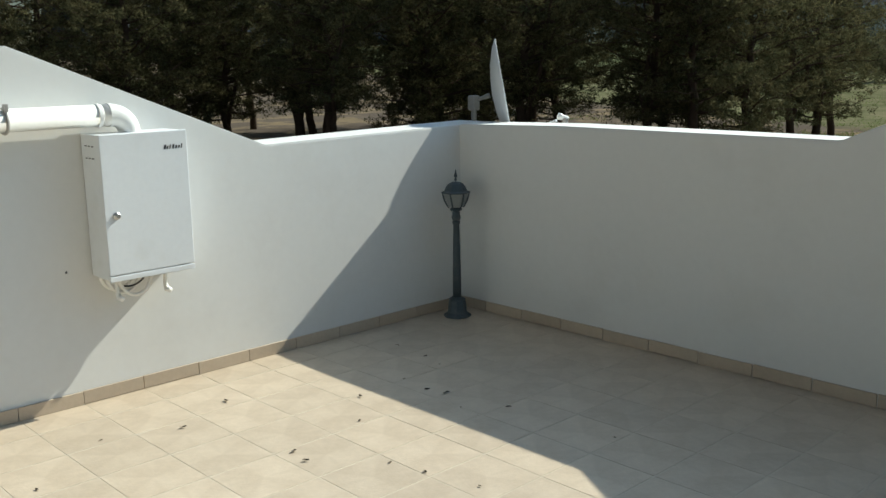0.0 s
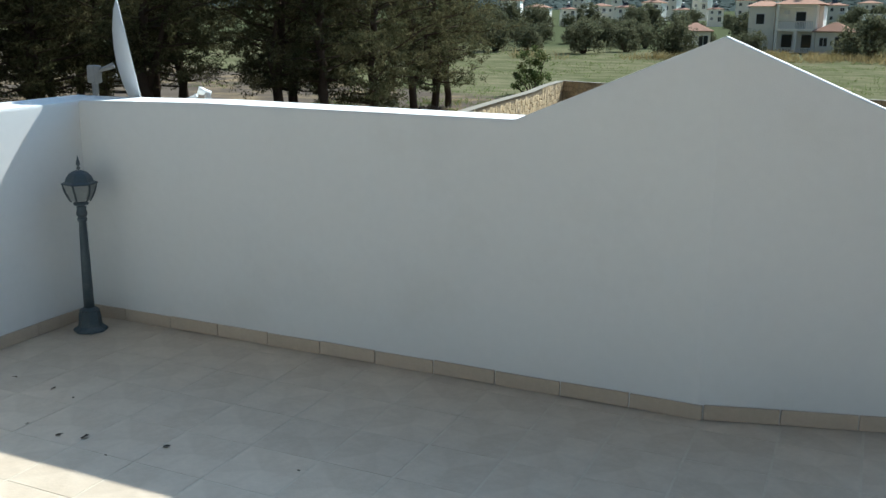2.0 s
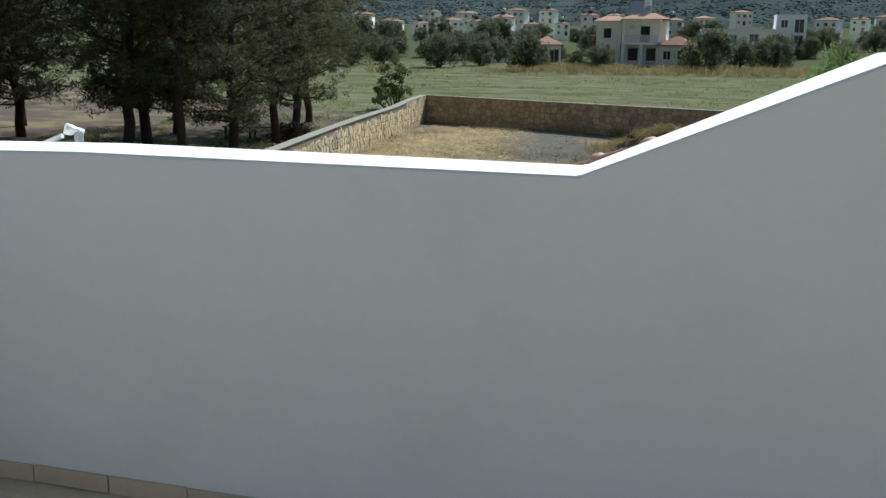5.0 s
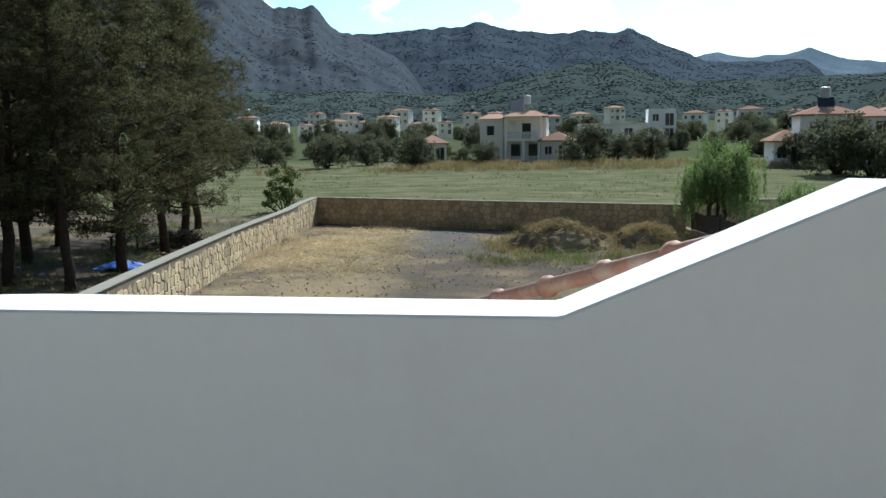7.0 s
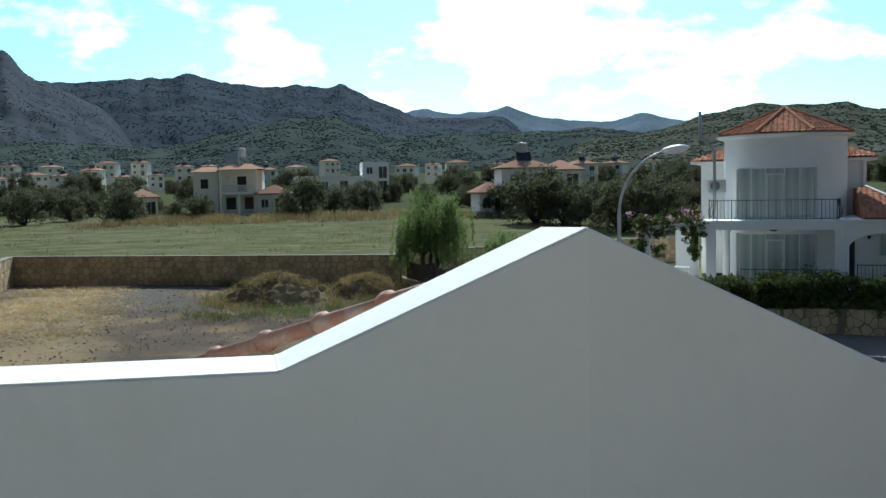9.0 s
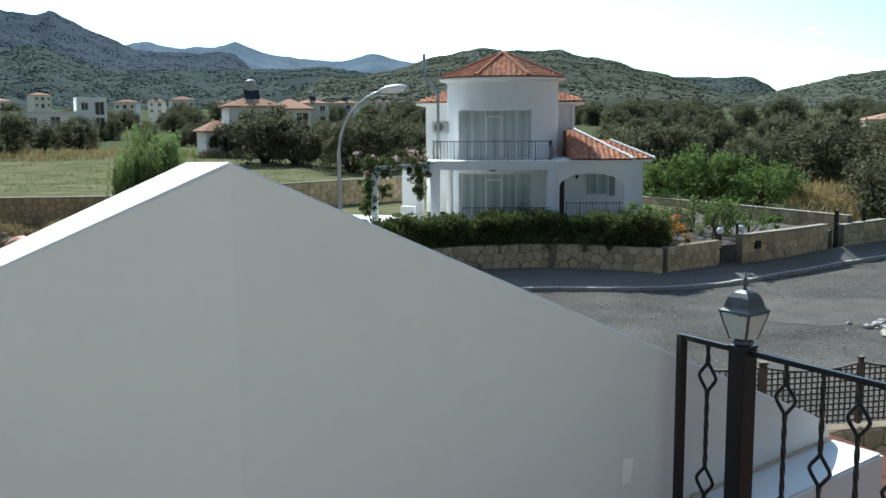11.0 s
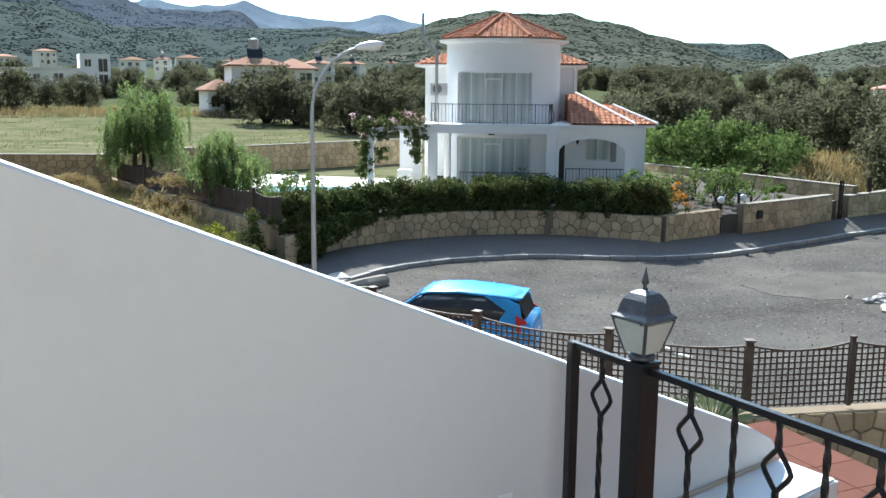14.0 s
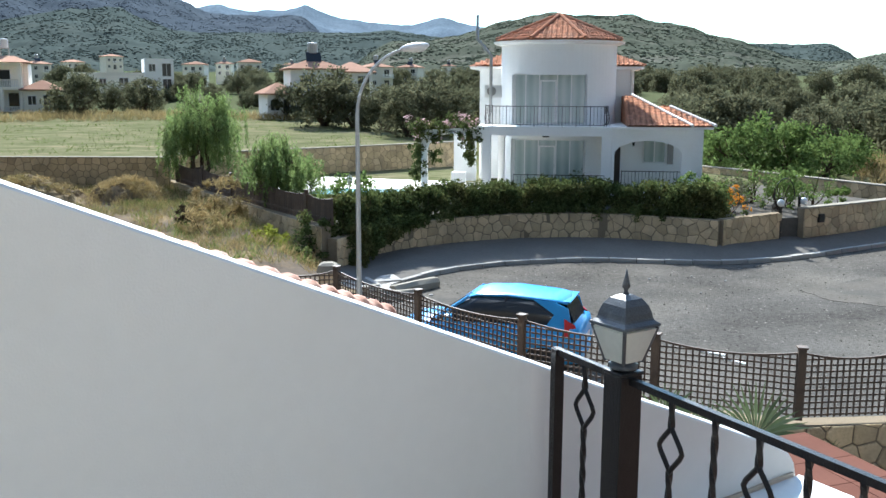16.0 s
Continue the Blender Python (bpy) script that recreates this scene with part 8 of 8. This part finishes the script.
# ---- village ----
def cottage(name, label, w, d, h, storeys, roof, seed, group, tank=False, balcony=True, wall=VILLAGE_WALL):
    """A plain rendered house: walls, tiled or flat roof, windows with frames, a balcony, and a roof tank."""
    rnd = random.Random(seed)
    th = thing(name, label, "house", group=group)
    part("wall", cube(-w / 2, -d / 2, -7.5, w / 2, d / 2, h), wall, th)
    if roof == "hip":
        e = 0.45
        bm = bmesh.new()
        A = [(-w / 2 - e, -d / 2 - e, h + 0.002), (w / 2 + e, -d / 2 - e, h + 0.002), (w / 2 + e, d / 2 + e, h + 0.002), (-w / 2 - e, d / 2 + e, h + 0.002)]
        k = min(w, d) / 2
        T = [(-w / 2 + k * 0.9, 0, h + 1.35), (w / 2 - k * 0.9, 0, h + 1.35)]
        lo = [bm.verts.new(p) for p in A]
        up = [bm.verts.new((x, y, z + 0.16)) for x, y, z in A]
        tp = [bm.verts.new(p) for p in T]
        bm.faces.new(lo[::-1])
        for i in range(4):
            bm.faces.new((lo[i], lo[(i + 1) % 4], up[(i + 1) % 4], up[i]))
        bm.faces.new((up[0], up[1], tp[1], tp[0]))
        bm.faces.new((up[1], up[2], tp[1]))
        bm.faces.new((up[2], up[3], tp[0], tp[1]))
        bm.faces.new((up[3], up[0], tp[0]))
        part("roof", bm, ROOF_FAR, th, "faded red tiled hip roof")
    else:
        bm = bmesh.new()
        for a in ((-w / 2, -d / 2, h, w / 2, -d / 2 + 0.2, h + 0.5), (-w / 2, d / 2 - 0.2, h, w / 2, d / 2, h + 0.5), (-w / 2, -d / 2 + 0.2, h, -w / 2 + 0.2, d / 2 - 0.2, h + 0.5), (w / 2 - 0.2, -d / 2 + 0.2, h, w / 2, d / 2 - 0.2, h + 0.5)):
            box(bm, *a)
        part("parapet", bm, wall, th)
    fh = h / storeys
    for s in range(storeys):
        n = max(2, round(w / 3.2))
        for i in range(n):
            x = -w / 2 + w * (i + 0.5) / n
            z = s * fh + 0.9
            ww, hh = 1.1, 1.25
            if i == n // 2:
                z, hh, ww = s * fh + 0.12, 2.15, 1.5
            bm = bmesh.new()
            t = 0.07
            y = -d / 2 - 0.03
            for a in ((x - ww / 2, y, z, x - ww / 2 + t, y + 0.06, z + hh), (x + ww / 2 - t, y, z, x + ww / 2, y + 0.06, z + hh), (x - ww / 2 + t, y, z + hh - t, x + ww / 2 - t, y + 0.06, z + hh), (x - ww / 2 + t, y, z, x + ww / 2 - t, y + 0.06, z + t), (x - t / 2, y, z + t, x + t / 2, y + 0.06, z + hh - t)):
                box(bm, *a)
            win = part("window", bm, FRAME_WHITE, th)
            part("pane", cube(x - ww / 2 + t, y + 0.02, z + t, x + ww / 2 - t, y + 0.05, z + hh - t), DARK_GLASS, win, "dark glass")
        if s > 0 and balcony:
            x = -w / 2 + w * (n // 2 + 0.5) / n
            bal = part("balcony", cube(x - 1.6, -d / 2 - 1.1, s * fh - 0.12, x + 1.6, -d / 2 - 0.002, s * fh + 0.06), VILLAGE_WALL, th)
            for k in range(15):
                u = x - 1.5 + 3.0 * k / 14
                part("baluster", cube(u - 0.05, -d / 2 - 1.06, s * fh + 0.061, u + 0.05, -d / 2 - 0.96, s * fh + 0.85), WHITE, bal)
            part("handrail", cube(x - 1.6, -d / 2 - 1.1, s * fh + 0.851, x + 1.6, -d / 2 - 0.92, s * fh + 0.95), WHITE, bal)
    if tank:
        for x in (-0.55, 0.55):
            part("tank_leg", tube([(x, 0, h + 0.3), (x, 0, h + 2.2)], 0.06, 6), GALV, th)
        part("tank", lathe([(0.62, 0), (0.62, 1.15), (0.5, 1.25), (0.05, 1.3)], 16, m=Matrix.Translation((0, 0, h + 2.0))), GALV, th, "grey metal water tank")
        part("solar_panel", prism([(-0.9, -1.3, h + 1.0), (0.9, -1.3, h + 1.0), (0.9, -0.4, h + 2.1), (-0.9, -0.4, h + 2.1)], (0, 0.05, -0.05)), DARK_GLASS, th, "dark solar water panel")
    return th


def balcony_house():
    """A cream two-storey house: plain side block, a projecting bay with a balcony above two dark doorways, low tiled roofs."""
    th = thing("house", "cream two-storey house with a balcony bay and low tiled roof", "house", group="village houses")
    part("side_block", cube(-4.9, -2.6, -6.0, -1.6, 4.0, 5.9), VILLAGE_WALL, th)
    part("rear_block", cube(-1.6, -1.2, -6.0, 4.3, 4.0, 6.0), VILLAGE_WALL, th)
    bm = bmesh.new()
    for a in ((-1.3, -3.9, 2.75, 3.7, -1.2, 3.05), (-1.3, -3.6, 5.75, 3.7, -1.2, 6.15), (-1.3, -3.9, -6.0, -0.95, -3.55, 6.15), (3.35, -3.9, -6.0, 3.7, -3.55, 6.15), (1.1, -3.9, -6.0, 1.5, -3.6, 2.75), (-1.3, -1.9, -6, 3.7, -1.2, 5.75)):
        box(bm, *a)
    part("bay", bm, VILLAGE_WALL, th)
    for x0, x1, z0, z1, y in ((1.0, 2.2, 3.06, 5.2, -1.93), (-0.6, 0.7, 0.1, 2.3, -1.93), (1.9, 3.1, 0.1, 2.3, -1.93), (-3.9, -2.9, 3.6, 4.9, -2.63)):
        fr = part("window", cube(x0 - 0.08, y, z0, x1 + 0.08, y + 0.026, z1 + 0.08), FRAME_WHITE, th)
        part("pane", cube(x0, y - 0.02, z0 + 0.02, x1, y - 0.002, z1), DARK_GLASS, fr, "dark glass")
    for z in (3.06, -0.3):
        rail = part("balcony_rail", cube(-0.94, -3.85, z + 0.85, 3.34, -3.65, z + 0.97), VILLAGE_WALL, th)
        for k in range(22):
            u = -0.85 + 4.1 * k / 21
            part("baluster", cube(u - 0.06, -3.80, z, u + 0.06, -3.70, z + 0.85), FRAME_WHITE, rail)
    part("air_conditioner", cube(-0.5, -2.2, 4.9, 0.2, -1.91, 5.4, bevel=0.03), PLASTIC_WHITE, th)
    for x0, x1, y0, y1, z, r in ((-5.3, -1.2, -3.0, 4.4, 5.91, 0.75), (-1.7, 4.7, -4.2, 4.4, 6.16, 0.85)):
        bm = bmesh.new()
        mx, w = (x0 + x1) / 2, (x1 - x0) * 0.18
        v = [bm.verts.new(p) for p in ((x0, y0, z), (x1, y0, z), (x1, y1, z), (x0, y1, z), (mx - w, (y0 + y1) / 2, z + r), (mx + w, (y0 + y1) / 2, z + r))]
        for f in ((0, 1, 5, 4), (1, 2, 5), (2, 3, 4, 5), (3, 0, 4), (3, 2, 1, 0)):
            bm.faces.new([v[i] for i in f])
        part("roof", bm, ROOF_FAR, th, "faded tiled hip roof")
    for x in (1.0, 2.0):
        part("tank_leg", tube([(x, 1.0, 6.6), (x, 1.0, 8.2)], 0.06, 6), GALV, th)
    part("tank", lathe([(0.5, 0), (0.5, 1.1), (0.4, 1.2), (0.03, 1.25)], 16, m=Matrix.Translation((1.5, 1.0, 8.0))), STEEL_WHITE, th, "white water tank")
    part("solar_panel", prism([(-0.9, 0.2, 7.0), (0.9, 0.2, 7.0), (0.9, 1.0, 8.6), (-0.9, 1.0, 8.6)], (0, 0.05, -0.05)), GALV, th, "pale solar water panel")
    return th


def village():
    def at(az, d):
        return 2.5 + d * math.cos(radians(az)), -2.6 + d * math.sin(radians(az))
    def set_house(ob, az, d, turn, dz=0.0, s=1.0):
        x, y = at(az, d)
        ob.matrix_basis = Matrix.Translation((x, y, ground_at(x, y) + dz)) @ Matrix.Rotation(radians(az - 90 + turn), 4, "Z") @ Matrix.Diagonal((s, s, s, 1))
        return ob
    set_house(balcony_house(), 94.35, 137, -6)
    g = cottage("garage", "small white outbuilding with tiled roof", 4.2, 5.0, 2.8, 1, "hip", 2, "village houses")
    set_house(g, 91.9, 134, -8, 0, 0.95)
    set_house(copy_thing(g, Matrix()), 99.4, 139, 4, 0, 0.9)
    b = cottage("house", "white two-storey house with a roof tank and tiled roof", 6.2, 8.0, 5.5, 2, "hip", 3, "village houses", tank=True, balcony=False, wall=WHITE)
    set_house(b, 77.05, 118, 8)
    wing = cottage("house_wing", "white house wing with tiled roof", 4.2, 7.0, 5.2, 2, "hip", 4, "village houses", balcony=False, wall=WHITE)
    set_house(wing, 74.85, 120, 8)
    shed = cottage("garage", "low white outbuilding with tiled roof", 3.4, 4.6, 2.7, 1, "hip", 12, "village houses", wall=WHITE)
    set_house(shed, 79.1, 114, 14)
    c = cottage("house", "white flat-roofed two-storey house", 13.0, 9.0, 5.2, 2, "flat", 5, "village houses")
    set_house(c, 88.5, 172, 6, -1.5)
    t = cottage("house_tower", "white flat-roofed house with upper room", 4.6, 6.0, 7.6, 3, "flat", 6, "village houses", balcony=False, wall=WHITE)
    set_house(t, 85.95, 170, 6, -1.5)
    v1 = cottage("house", "pale terraced house with red roof and balconies", 8.5, 8.0, 6.2, 2, "hip", 7, "village houses")
    v2 = cottage("house", "pale house with red hip roof", 7.0, 7.0, 5.6, 2, "hip", 8, "village houses", tank=True)
    rnd = random.Random(3)
    spots = [(108.6, 236), (106.9, 250), (105.0, 262), (103.6, 246), (102.0, 270), (100.4, 250), (98.6, 262), (97.0, 285), (92.4, 262), (90.6, 285), (84.0, 262), (82.4, 290), (81.0, 270),
             (73.6, 205), (71.6, 250), (69.4, 290), (66.8, 300), (104.2, 310), (101.2, 320), (95.6, 320), (110.2, 270), (78.6, 300), (106.2, 330), (99.4, 335), (88.6, 320)]
    first = {0: v1, 1: v2}
    for i, (az, d) in enumerate(spots):
        ob = first.pop(i) if i in first else copy_thing(v1 if rnd.random() < 0.5 else v2, Matrix())
        set_house(ob, az, d, rnd.uniform(-25, 25), rnd.uniform(0.2, 0.8) + 0.035 * max(0, d - 240), rnd.uniform(0.55, 0.78))
    r = cottage("house", "white house with a spreading red tiled roof", 12.0, 9.0, 5.0, 2, "hip", 9, "village houses")
    set_house(r, 40.0, 128, 10, 0.6, 0.8)
    set_house(copy_thing(g, Matrix()), 37.9, 122, -14, 0.6, 1.3)


village()


# ---- roof behind the gable ----
def gable_roof():
    """The tiled roof corner beyond the parapet: two hips that fall away from the gable, one capped, one edged with barrel tiles."""
    th = thing("tiled_roof", "terracotta barrel-tile roof behind the gable wall", "roof")
    top = Vector((3.28, 0.34, 1.46))
    west, east = Vector((-0.2275, 0.275, -0.102)), Vector((0.119, 0.160, -0.066))
    K = Vector((2.79, 0.835, 1.262))
    deck = bmesh.new()
    W, E = K + west * 7, Vector((4.10, 1.50, 0.95)) + east * 15
    v = [deck.verts.new(Vector(p) + Vector((0, 0, -0.48))) for p in (top, W, (W.x + 2.4, W.y + 1.2, W.z - 0.1), E)]
    deck.faces.new(v)
    part("roof_deck", deck, TERRA_FLOOR, th)
    for k in range(0, 8):
        a, b = K + west * (k + 0.06), K + west * (k - 1)
        part("ridge_cap", tube([a, a.lerp(b, 0.06), a.lerp(b, 0.13), a.lerp(b, 0.17), b], [0.038, 0.046, 0.046, 0.034, 0.029], 12), TERRA, th, "weathered terracotta ridge cap", smooth=True)
    N = Vector((4.06, 1.50, 0.965))
    for k in range(-2, 10):
        a, b = N + east * k * 1.0, N + east * (k + 1.12)
        part("hip_cap", tube([a - east * 0.1, a.lerp(b, 0.6), a.lerp(b, 0.86), a.lerp(b, 0.90), a.lerp(b, 0.98), b], [0.064, 0.072, 0.076, 0.088, 0.090, 0.084], 14), TERRA, th, "weathered terracotta hip cap", smooth=True)
    low = N + Vector((-0.02, 0.0, -0.075))
    for k in range(9):
        a, b = low + east * (3.0 + 1.45 * k), low + east * (3.0 + 1.45 * (k + 1.08))
        part("eave_tile", tube([a, a.lerp(b, 0.85), b], [0.060, 0.068, 0.070], 10), TERRA, th, smooth=True)
    part("roof_wall", prism([(1.5, 3.9, -4.9), (6.0, 3.9, -4.9), (6.0, 3.9, -0.45), (1.5, 3.9, -0.45)], (0, 0.2, 0)), WHITE, th)


gable_roof()

# ---- floor tiles, last ----
def floor_tiles():
    rnd = random.Random(2)
    me = finish("floor_tile", cube(-0.1495, -0.1485, -0.0115, 0.1495, 0.1485, 0.0002, bevel=0.0005), TILE_FLOOR)
    for i in range(16):
        for j in range(18):
            x, y = 0.078 + 0.307 * i, 0.050 - 0.304 * j
            share("floor_tile", me, FLOOR, Matrix.Translation((x, y, 0.0006 * rnd.random())) @ Matrix.Rotation(rnd.choice((0, 1, 2, 3)) * math.pi / 2, 4, "Z"))


floor_tiles()
